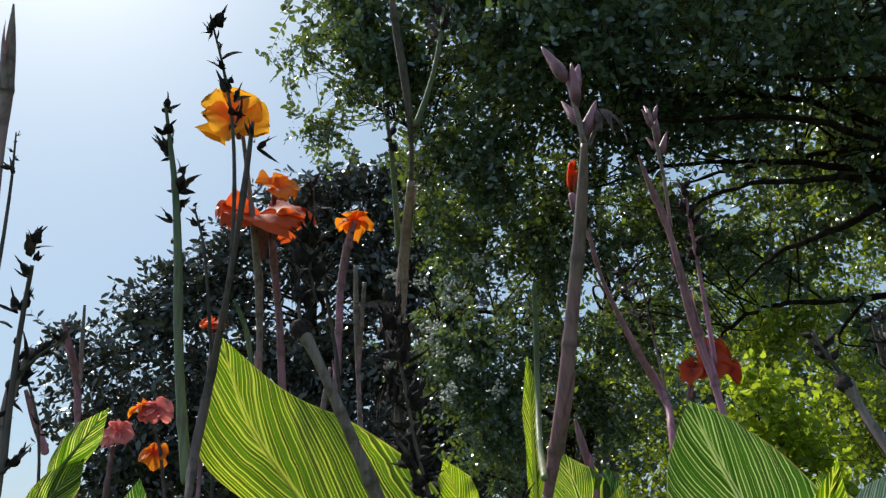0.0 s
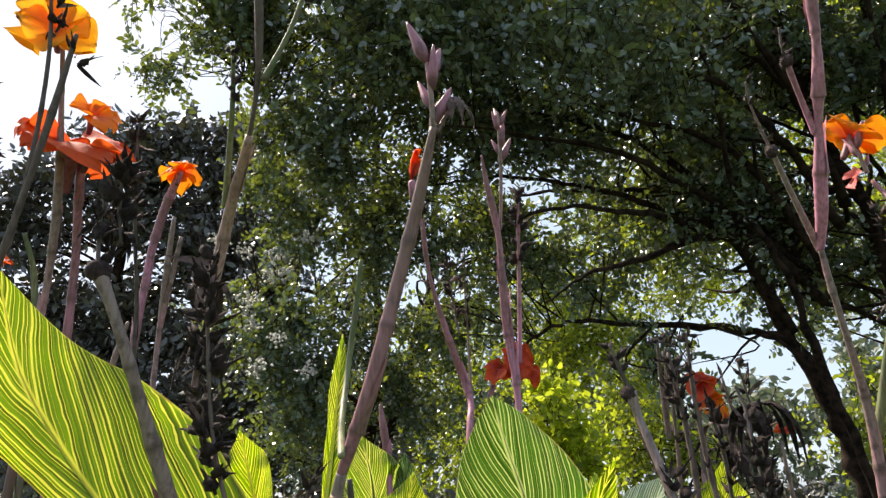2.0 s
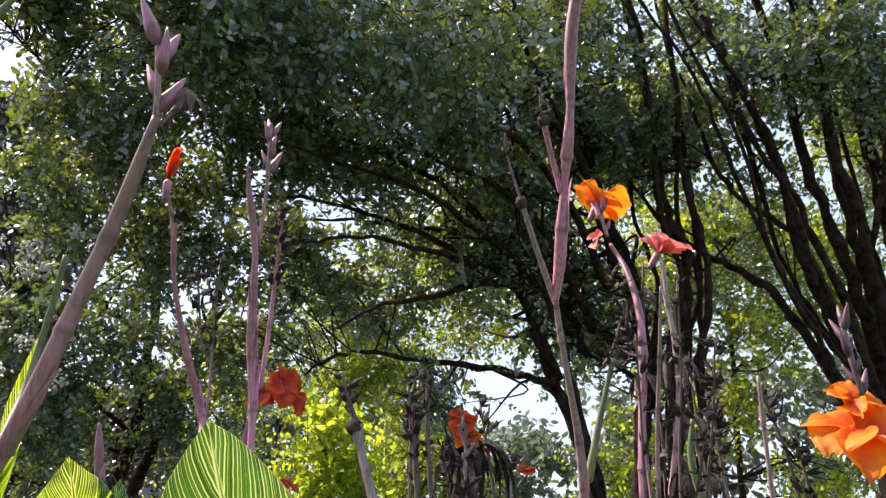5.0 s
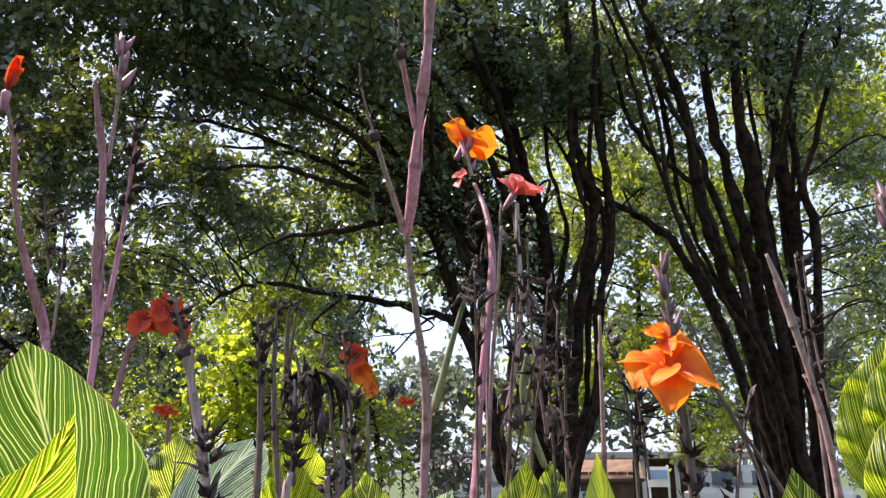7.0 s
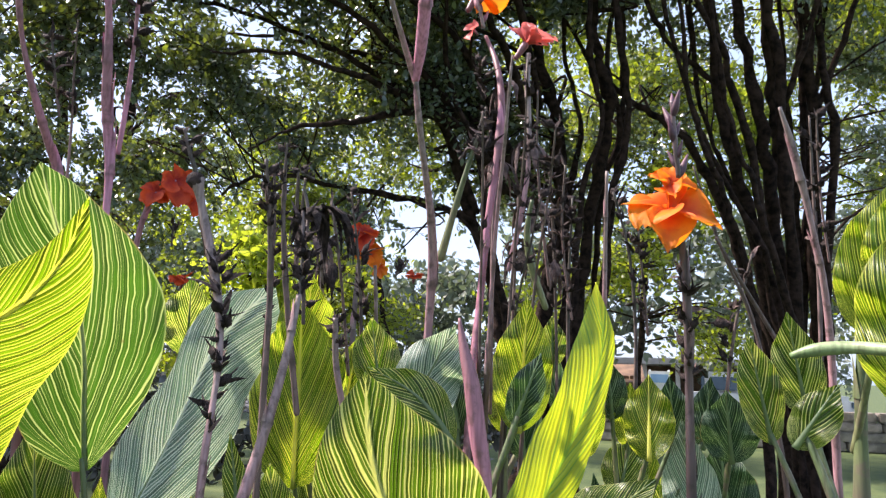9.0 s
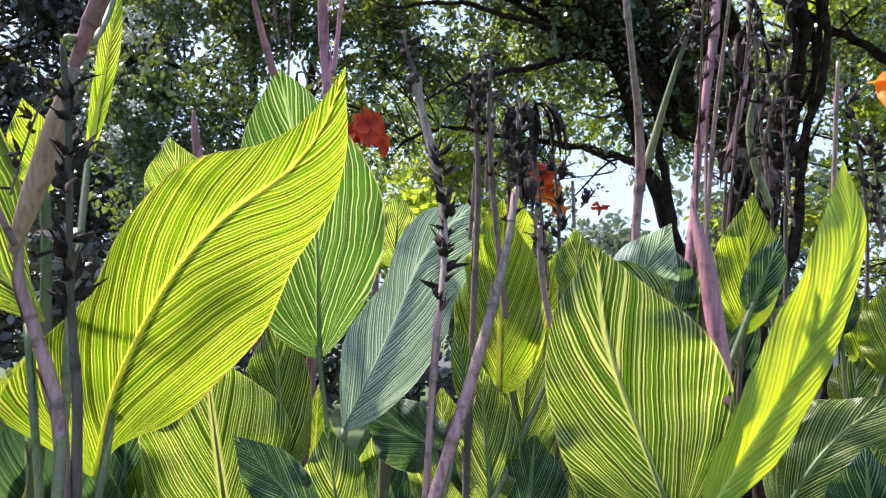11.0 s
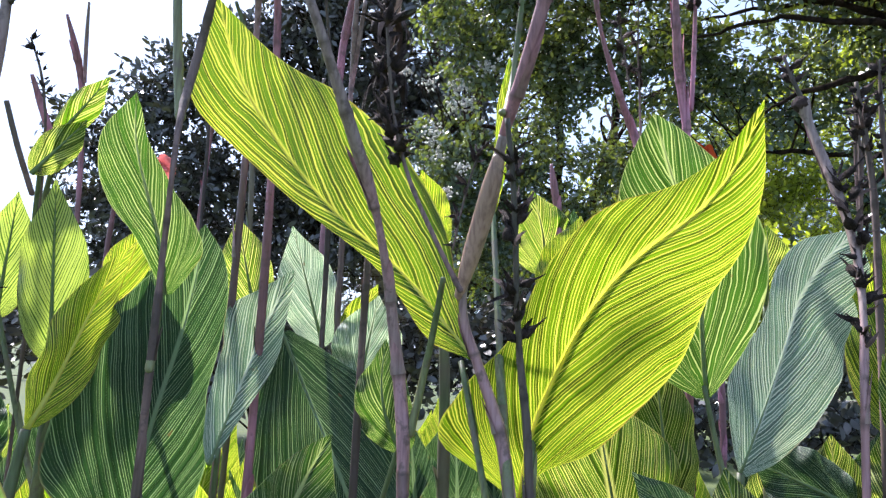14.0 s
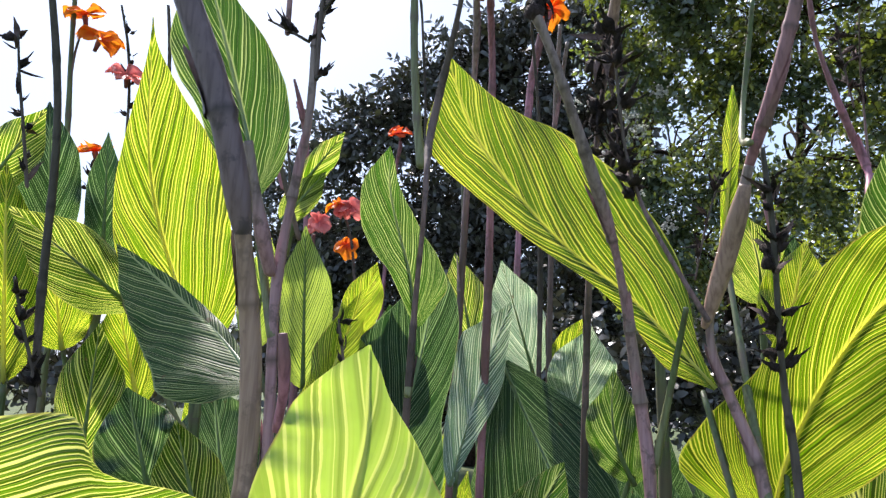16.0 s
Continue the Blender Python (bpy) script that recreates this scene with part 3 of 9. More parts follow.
def pods(p, points, count, size=0.03, seed=0, material=None):
    """A spent flower head: plump dark pods and shrivelled bracts that stand off a thin stalk."""
    rng = random.Random(seed + 900)
    line = curve_points(points, 8)
    count = max(2, round(count * 0.9))
    for k in range(count):
        h = min(0.999, max(0.0, (k + 0.5) / count + rng.uniform(-0.07, 0.07)))
        q = line[int(h * (len(line) - 1))]
        a = k * 2.4 + rng.uniform(-0.9, 0.9)
        d = Vector((math.cos(a), math.sin(a), rng.uniform(0.0, 2.0)))
        ln = size * (0.52 + 0.60 * rng.random() ** 1.3)
        c = Vector(q[:3]) + Vector((d.x, d.y, 0)) * q[3] * 0.5
        if rng.random() < 0.78:
            v, f = pod_data(c, d, ln, ln * rng.uniform(0.12, 0.21), rng)
            part("seed_pod", v, f, material or POD, p)
        for _ in range(rng.choice((1, 1, 2, 2))):
            b = a + rng.uniform(-1.2, 1.2)
            d2 = Vector((math.cos(b), math.sin(b), rng.uniform(-0.2, 2.2)))
            v, f = bract_data(c, d2, ln * rng.uniform(0.6, 1.25), ln * rng.uniform(0.07, 0.13), rng)
            part("bract", v, f, CHAFF if rng.random() < 0.4 else POD, p)


def knob(p, place, radius, seed=0):
    """The swollen dark end of a spent stalk, wrinkled, with dry rags on it."""
    rng = random.Random(seed + 500)
    v, f = [], []
    for i in range(9):
        a = math.pi * i / 8
        for k in range(12):
            b = 2 * math.pi * k / 12
            r = radius * (1 + 0.12 * math.cos(4 * b) * math.sin(a)) * rng.uniform(0.9, 1.1)
            v.append(Vector(place) + Vector((r * math.sin(a) * math.cos(b), r * math.sin(a) * math.sin(b), r * 0.95 * math.cos(a))))
    for i in range(8):
        for k in range(12):
            f.append((i * 12 + k, i * 12 + (k + 1) % 12, i * 12 + 12 + (k + 1) % 12, i * 12 + 12 + k))
    part("knob", v, f, KNOB, p, "dark wrinkled knob")


def buds(p, points, count, size=0.04, seed=0, material=None):
    """Closed mauve buds that stand close along the top of a stalk."""
    rng = random.Random(seed + 300)
    line = curve_points(points, 8)
    for k in range(count):
        h = (k + 0.5) / count
        q = line[int(h * (len(line) - 1))]
        a = k * 2.4 + rng.uniform(-0.4, 0.4)
        d = Vector((0.45 * math.cos(a), 0.45 * math.sin(a), 1.0)).normalized()
        ln = size * rng.uniform(0.75, 1.2)
        c = Vector(q[:3])
        prof = [(0, 0.35), (0.15, 0.8), (0.35, 1.0), (0.6, 0.7), (0.85, 0.4), (1.0, 0.08)]
        tube("bud", [(*(c + d * ln * g), ln * 0.14 * r) for g, r in prof], material or BUD, p, sides=8, steps=2)


def wilted(p, place, count, size, seed=0, material=None):
    """Withered petals that hang in thin crumpled strips."""
    rng = random.Random(seed + 70)
    for k in range(count):
        a = rng.uniform(0, 6.28)
        out = Vector((math.cos(a), math.sin(a), 0))
        s = Vector((-out.y, out.x, 0))
        ln, wd = size * rng.uniform(0.5, 1.1), size * rng.uniform(0.05, 0.13)
        v, f = [], []
        for i in range(7):
            g = i / 6
            m = Vector(place) + out * (ln * 0.45 * math.sin(1.6 * g)) + Vector((0, 0, ln * (0.25 * g - 1.0 * g * g)))
            w = wd * math.sin(math.pi * (0.15 + 0.8 * g))
            tw = s * math.cos(3 * g + a) + Vector((0, 0, 1)) * math.sin(3 * g + a)
            v += [m - tw * w, m + out * w * 0.5, m + tw * w]
        for i in range(6):
            for j in range(2):
                e = 3 * i + j
                f.append((e, e + 1, e + 4, e + 3))
        part("withered_petal", v, f, material or CHAFF, p)


# ---- ground ----
def sheet(name, x0, y0, x1, y1, z, material, n=2, rough=0.0, label="", category="ground"):
    xs, ys = np.linspace(x0, x1, n), np.linspace(y0, y1, n)
    rng = np.random.default_rng(5)
    verts = [(x, y, z + rough * rng.normal()) for y in ys for x in xs]
    faces = [(j * n + i, j * n + i + 1, (j + 1) * n + i + 1, (j + 1) * n + i) for j in range(n - 1) for i in range(n - 1)]
    ob = part(name, verts, faces, material, None)
    return tagged(ob, label, category, "", "structure")


sheet("ground", -400, -400, 400, 400, -0.02, LAWN, label="green lawn under the trees round the bed")
sheet("bed_soil", -3.5, 0.25, 4.0, 3.2, 0.0, SOIL, 40, 0.012, "dark mulched soil of the garden bed")


# ---- trees ----
def leaf_cloud(name, centres, ways, sizes, material, parent, seed, narrow=0.5, label=""):
    """One mesh of many small folded leaves, each of four triangles."""
    rng = np.random.default_rng(seed)
    n = len(centres)
    d = ways / (np.linalg.norm(ways, axis=1)[:, None] + 1e-9)
    r = rng.normal(size=(n, 3))
    s = np.cross(d, r)
    s /= np.linalg.norm(s, axis=1)[:, None] + 1e-9
    u = np.cross(d, s)
    L = sizes[:, None]
    w = L * narrow * 0.5
    lift = u * (w * 0.35)
    v = np.stack([centres, centres + d * L * 0.35 + s * w + lift, centres + d * L * 0.72 + s * w * 0.8 + lift, centres + d * L,
                  centres + d * L * 0.72 - s * w * 0.8 + lift, centres + d * L * 0.35 - s * w + lift], 1).reshape(-1, 3)
    tri = np.array([(0, 1, 5), (1, 2, 5), (5, 2, 4), (2, 3, 4)])
    f = (np.arange(n)[:, None, None] * 6 + tri[None]).reshape(-1, 3)
    me = bpy.data.meshes.new(name)
    me.vertices.add(len(v))
    me.vertices.foreach_set("co", v.ravel())
    me.loops.add(f.size)
    me.loops.foreach_set("vertex_index", f.ravel().astype(np.int32))
    me.polygons.add(len(f))
    me.polygons.foreach_set("loop_start", np.arange(0, f.size, 3, dtype=np.int32))
    me.polygons.foreach_set("loop_total", np.full(len(f), 3, dtype=np.int32))
    me.materials.append(material)
    me.update(calc_edges=True)
    ob = new(name, me)
    if parent is not None:
        ob.parent = parent
        ob.matrix_parent_inverse = Matrix.Translation(-Vector(parent.location))
    if label:
        ob["label"] = label
    return ob


def sprays(rng, clumps, count, length, leaves, size):
    """Twigs with leaves along them, scattered in clumps of x, y, z, rx, ry, rz; returns twigs, leaf places, ways and sizes."""
    vol = np.array([c[3] * c[4] * c[5] for c in clumps]) ** 0.8
    pick = rng.choice(len(clumps), count, p=vol / vol.sum())
    c = np.array(clumps)[pick]
    d = rng.normal(size=(count, 3))
    d /= np.linalg.norm(d, axis=1)[:, None]
    tufts = 9
    td = rng.normal(size=(len(clumps), tufts, 3))
    td /= np.linalg.norm(td, axis=2)[:, :, None]
    heart = np.array(clumps)[:, None, :3] + td * np.array(clumps)[:, None, 3:] * (rng.random((len(clumps), tufts, 1)) ** 0.45)
    start = heart[pick, rng.integers(0, tufts, count)] + rng.normal(size=(count, 3)) * c[:, 3:] * np.array([0.26, 0.26, 0.13])
    way = d * np.array([1, 1, 0.6]) + rng.normal(size=(count, 3)) * 0.6 + np.array([0, 0, -0.15])
    way /= np.linalg.norm(way, axis=1)[:, None]
    ln = length * rng.uniform(0.6, 1.3, count)
    k = np.tile((np.arange(leaves) + 0.5) / leaves, (count, 1))
    droop = np.zeros((count, leaves, 3))
    droop[:, :, 2] = -0.25 * ln[:, None] * k ** 2
    place = start[:, None] + way[:, None] * (ln[:, None] * k)[:, :, None] + droop
    side = np.cross(way, rng.normal(size=(count, 3)))
    side /= np.linalg.norm(side, axis=1)[:, None]
    sign = np.where(np.arange(leaves) % 2, 1.0, -1.0)[None, :, None]
    lw = way[:, None] * 0.55 + side[:, None] * sign + rng.normal(size=(count, leaves, 3)) * 0.35
    sz = size * rng.uniform(0.6, 1.25, (count, leaves))
    return start, way, ln, place.reshape(-1, 3), lw.reshape(-1, 3), sz.ravel()


def twig_mesh(name, starts, ways, lengths, radius, material, parent):
    """Three-sided twigs, one mesh."""
    n = len(starts)
    ref = np.array([0.3, 0.2, 0.93])
    s = np.cross(ways, ref)
    s /= np.linalg.norm(s, axis=1)[:, None] + 1e-9
    u = np.cross(ways, s)
    verts = []
    for h, r, z in ((0.0, 1.0, 0.0), (0.55, 0.7, -0.07), (1.0, 0.25, -0.25)):
        c = starts + ways * (lengths * h)[:, None]
        c[:, 2] += z * lengths
        for a in (0.0, 2.094, 4.189):
            verts.append(c + (s * math.cos(a) + u * math.sin(a)) * radius * r)
    v = np.stack(verts, 1).reshape(-1, 3)
    q = [(i * 3 + k, i * 3 + (k + 1) % 3, i * 3 + 3 + (k + 1) % 3, i * 3 + 3 + k) for i in range(2) for k in range(3)]
    f = (np.arange(n)[:, None, None] * 9 + np.array(q)[None]).reshape(-1, 4)
    return part(name, v, f, material, parent)


def tree(name, x, y, label, limbs, clumps, count, length, leaves, size, material, seed, narrow=0.5, category="tree", twig=0.003):
    """A tree: trunks and limbs as tubes that taper, and a crown of leafy twigs in uneven clumps, tied to the limbs by branches."""
    rng = np.random.default_rng(seed)
    t = new(name)
    t.location = (x, y, 0.0)
    tagged(t, label, category)
    nodes = []
    for kind, pts in limbs:
        line = curve_points(pts, 6)
        wob = rng.normal(size=(len(line), 3)) * (line[:, 3:4] * 0.22) + np.cumsum(rng.normal(size=(len(line), 3)), axis=0) * 0.008
        line[:, :3] += wob
        line[:, 3] *= 1 + 0.10 * rng.normal(size=len(line))
        v, f, a = tube_data(line, 9)
        v = np.array(v) + rng.normal(size=(len(v), 3)) * 0.08 * np.interp(np.array(a), np.linspace(0, 1, len(line)), line[:, 3])[:, None]
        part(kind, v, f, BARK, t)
        nodes.append(line)
    nodes = np.vstack(nodes) if nodes else np.zeros((0, 4))
    starts, ways, ln, place, lw, sz = sprays(rng, clumps, count, length, leaves, size)
    if len(nodes):
        for c in clumps:
            for _ in range(7):
                goal = np.array(c[:3]) + rng.normal(size=3) * np.array(c[3:]) * 0.5
                near = nodes[np.argsort(np.linalg.norm(nodes[:, :3] - goal, axis=1) + rng.random(len(nodes)) * 0.6 + np.maximum(nodes[:, 2] - goal[2], 0) * 0.8)[0]]
                if np.linalg.norm(near[:3] - goal) > 2.0:
                    continue
                mid = (near[:3] + goal) / 2 + rng.normal(size=3) * 0.15 + np.array([0, 0, 0.12])
                r0 = min(near[3] * 0.5, 0.022)
                v, f, a = tube_data(curve_points([(*near[:3], r0), (*mid, r0 * 0.65), (*goal, r0 * 0.25)], 5), 5)
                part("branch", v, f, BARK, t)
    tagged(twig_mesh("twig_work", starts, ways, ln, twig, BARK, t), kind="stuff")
    crown = leaf_cloud("crown", place, lw, sz, material, t, seed, narrow)
    tagged(crown, kind="stuff")
    return t

tree("crape_myrtle_tree", 4.67, 4.02, "crape myrtle with several dark trunks and sweeping limbs", [
    ("trunk", [(4.67, 4.02, -0.05, 0.086), (4.65, 3.95, 1.40, 0.069), (4.59, 3.74, 1.99, 0.057), (4.45, 3.48, 2.83, 0.049), (4.36, 3.28, 3.42, 0.049), (4.16, 3.25, 3.84, 0.043), (4.01, 3.15, 4.35, 0.037), (3.76, 2.96, 5.19, 0.034), (3.47, 2.81, 6.03, 0.026), (3.13, 2.62, 6.78, 0.014)]),
    ("trunk", [(4.61, 4.21, -0.05, 0.095), (4.57, 4.15, 1.39, 0.076), (4.42, 3.96, 2.08, 0.067), (4.33, 3.73, 2.77, 0.058), (4.12, 3.58, 3.45, 0.049), (3.82, 3.48, 3.92, 0.040), (3.56, 3.34, 4.38, 0.034), (3.31, 3.18, 4.89, 0.028), (3.00, 2.97, 5.59, 0.019)]),
    ("trunk", [(4.34, 4.13, -0.05, 0.084), (4.27, 4.11, 1.40, 0.067), (4.05, 4.04, 1.93, 0.062), (3.80, 4.00, 2.47, 0.053), (3.46, 3.89, 3.02, 0.044), (3.02, 3.74, 3.51, 0.032), (2.57, 3.68, 3.83, 0.023), (2.02, 3.76, 4.00, 0.017), (1.52, 3.83, 4.10, 0.012), (1.15, 3.82, 4.18, 0.007)]),
    ("limb", [(3.71, 3.99, 2.64, 0.039), (3.25, 3.84, 3.19, 0.030), (2.75, 3.85, 3.43, 0.023), (2.16, 3.96, 3.61, 0.017), (1.63, 4.07, 3.67, 0.012), (1.24, 4.24, 3.65, 0.007)]),
    ("limb", [(3.68, 4.03, 2.60, 0.031), (3.28, 4.16, 2.72, 0.025), (2.84, 4.33, 2.79, 0.022), (2.41, 4.50, 2.85, 0.016), (2.08, 4.65, 2.80, 0.013), (1.95, 4.81, 2.67, 0.008)]),
    ("limb", [(3.02, 3.74, 3.51, 0.024), (2.66, 4.20, 3.71, 0.019), (2.24, 4.72, 3.88, 0.014), (1.84, 5.12, 3.96, 0.009)]),
    ("limb", [(3.82, 3.48, 3.92, 0.026), (3.14, 3.17, 4.28, 0.021), (2.47, 3.09, 4.45, 0.017), (1.92, 3.05, 4.58, 0.011)]),
    ("trunk", [(4.15, 3.87, -0.05, 0.036), (4.09, 3.85, 1.40, 0.029), (3.89, 3.78, 1.91, 0.031), (3.69, 3.71, 2.42, 0.032), (3.45, 3.53, 2.94, 0.024), (3.06, 3.36, 3.40, 0.019), (2.80, 3.08, 3.88, 0.010), (2.42, 2.86, 4.46, 0.006)]),
    ("trunk", [(4.80, 4.12, -0.05, 0.041), (4.79, 4.05, 1.39, 0.033), (4.77, 3.80, 2.00, 0.022), (4.64, 3.51, 2.87, 0.028), (4.62, 3.26, 3.47, 0.024), (4.42, 3.22, 3.90, 0.019), (4.31, 3.08, 4.42, 0.017), (4.14, 2.83, 5.29, 0.014), (3.89, 2.64, 6.16, 0.016)]),
    ("trunk", [(4.47, 3.69, -0.05, 0.046), (4.47, 3.62, 1.40, 0.037), (4.46, 3.39, 1.96, 0.034), (4.30, 3.16, 2.75, 0.026), (4.24, 2.96, 3.30, 0.028), (4.08, 2.91, 3.70, 0.025), (3.94, 2.81, 4.17, 0.022), (3.75, 2.61, 4.96, 0.017), (3.50, 2.46, 5.75, 0.010)]),
    ("trunk", [(4.31, 3.75, -0.05, 0.032), (4.30, 3.69, 1.40, 0.026), (4.26, 3.47, 1.95, 0.034), (4.12, 3.24, 2.73, 0.023), (4.09, 3.02, 3.28, 0.018), (3.90, 2.99, 3.67, 0.026), (3.82, 2.85, 4.14, 0.013), (3.59, 2.68, 4.92, 0.020), (3.31, 2.55, 5.71, 0.013)]),
    ("trunk", [(4.80, 4.02, -0.05, 0.048), (4.79, 3.94, 1.39, 0.039), (4.77, 3.70, 1.99, 0.022), (4.65, 3.41, 2.85, 0.023), (4.55, 3.23, 3.45, 0.020), (4.42, 3.14, 3.87, 0.025), (4.25, 3.04, 4.39, 0.020), (4.00, 2.86, 5.24, 0.013), (3.74, 2.68, 6.09, 0.011)]),
    ("trunk", [(4.63, 4.14, -0.05, 0.040), (4.61, 4.07, 1.39, 0.032), (4.57, 3.84, 1.99, 0.028), (4.40, 3.60, 2.85, 0.029), (4.32, 3.40, 3.44, 0.018), (4.11, 3.37, 3.87, 0.016), (3.94, 3.27, 4.38, 0.019), (3.70, 3.09, 5.24, 0.018), (3.34, 2.99, 6.09, 0.011)]),
    ("limb", [(4.00, 3.96, 2.87, 0.036), (3.37, 3.75, 3.22, 0.030), (2.77, 3.59, 3.44, 0.024), (2.20, 3.47, 3.57, 0.018), (1.58, 3.42, 3.60, 0.012), (1.08, 3.43, 3.62, 0.006)]),
    ("limb", [(3.93, 3.80, 3.00, 0.036), (3.32, 3.52, 3.48, 0.028), (2.74, 3.35, 3.72, 0.021), (2.18, 3.27, 3.73, 0.013), (1.69, 3.26, 3.79, 0.006)]),
    ("limb", [(3.88, 3.92, 3.07, 0.036), (3.29, 3.77, 3.27, 0.030), (2.83, 3.76, 3.30, 0.024), (2.32, 3.68, 3.27, 0.018), (1.86, 3.68, 3.26, 0.012), (1.52, 3.79, 3.17, 0.006)]),
    ("limb", [(3.88, 3.57, 3.28, 0.036), (3.31, 3.29, 3.69, 0.028), (2.75, 3.11, 3.92, 0.021), (2.25, 3.10, 3.99, 0.013), (1.88, 3.02, 4.05, 0.006)]),
    ("limb", [(3.88, 3.49, 3.43, 0.036), (3.35, 3.15, 3.94, 0.028), (2.91, 2.96, 4.30, 0.021), (2.48, 2.78, 4.62, 0.013), (2.23, 2.64, 4.92, 0.006)]),
    ("limb", [(3.37, 3.75, 3.22, 0.036), (2.88, 3.76, 3.23, 0.028), (2.45, 3.84, 3.06, 0.021), (2.08, 3.96, 2.97, 0.013), (1.84, 4.05, 2.81, 0.006)]),
], [
    (0.76, 3.78, 4.27, 0.54, 0.43, 0.54),
    (1.19, 3.05, 4.24, 0.55, 0.44, 0.55),
    (1.74, 2.63, 4.25, 0.54, 0.43, 0.54),
    (2.33, 3.26, 4.09, 0.49, 0.39, 0.49),
    (1.84, 3.99, 3.91, 0.52, 0.41, 0.52),
    (2.45, 2.77, 4.42, 0.46, 0.37, 0.46),
    (3.20, 3.55, 3.55, 0.41, 0.32, 0.41),
    (2.67, 4.24, 3.50, 0.47, 0.38, 0.47),
    (1.84, 4.83, 3.47, 0.44, 0.35, 0.44),
    (1.57, 5.59, 3.00, 0.42, 0.33, 0.42),
    (0.81, 4.98, 3.81, 0.46, 0.37, 0.46),
    (3.70, 3.33, 4.43, 0.53, 0.42, 0.53),
    (3.54, 2.86, 5.05, 0.51, 0.41, 0.51),
    (1.00, 3.00, 5.07, 0.68, 0.55, 0.68),
    (1.88, 2.47, 5.14, 0.68, 0.55, 0.68),
    (0.00, 3.67, 4.81, 0.58, 0.46, 0.58),
    (2.95, 4.33, 2.49, 0.30, 0.24, 0.30),
    (1.74, 3.12, 4.03, 0.41, 0.33, 0.41),
    (1.23, 3.90, 4.01, 0.41, 0.33, 0.41),
    (3.39, 3.82, 4.11, 0.39, 0.32, 0.39),
    (3.63, 3.96, 3.58, 0.35, 0.28, 0.35),
    (2.44, 4.63, 3.20, 0.34, 0.28, 0.34),
    (3.66, 4.09, 3.08, 0.36, 0.29, 0.36),
    (2.97, 3.92, 3.53, 0.42, 0.34, 0.42),
    (4.07, 3.84, 3.54, 0.38, 0.30, 0.38),
    (3.37, 4.53, 3.49, 0.41, 0.33, 0.41),
    (4.23, 4.39, 3.51, 0.46, 0.37, 0.46),
    (3.65, 4.11, 3.78, 0.44, 0.35, 0.44),
    (4.94, 4.55, 3.43, 0.49, 0.39, 0.49),
    (4.46, 4.10, 3.44, 0.40, 0.32, 0.40),
    (5.06, 3.68, 3.61, 0.41, 0.33, 0.41),
    (5.13, 4.11, 3.08, 0.37, 0.30, 0.37),
    (4.49, 4.51, 3.05, 0.31, 0.25, 0.31),
    (2.16, 3.79, 4.31, 0.53, 0.43, 0.53),
    (2.91, 3.99, 4.20, 0.56, 0.45, 0.56),
    (2.50, 3.57, 4.54, 0.56, 0.45, 0.56),
    (3.43, 3.90, 4.57, 0.61, 0.49, 0.61),
    (3.41, 4.37, 3.95, 0.46, 0.37, 0.46),
    (2.65, 4.41, 4.00, 0.42, 0.34, 0.42),
    (2.51, 3.59, 5.22, 0.55, 0.44, 0.55),
    (3.09, 3.58, 5.09, 0.50, 0.40, 0.50),
    (3.44, 3.27, 5.33, 0.50, 0.40, 0.50),
    (2.26, 3.87, 4.94, 0.45, 0.36, 0.45),
    (3.79, 3.62, 4.79, 0.50, 0.40, 0.50),
    (4.34, 3.49, 4.62, 0.50, 0.40, 0.50),
    (3.24, 3.69, 4.72, 0.40, 0.32, 0.40),
    (1.45, 3.98, 5.10, 0.50, 0.40, 0.50),
    (0.98, 4.35, 4.88, 0.50, 0.40, 0.50),
], 6500, 0.28, 14, 0.056, MYRTLE_LEAF, 11)
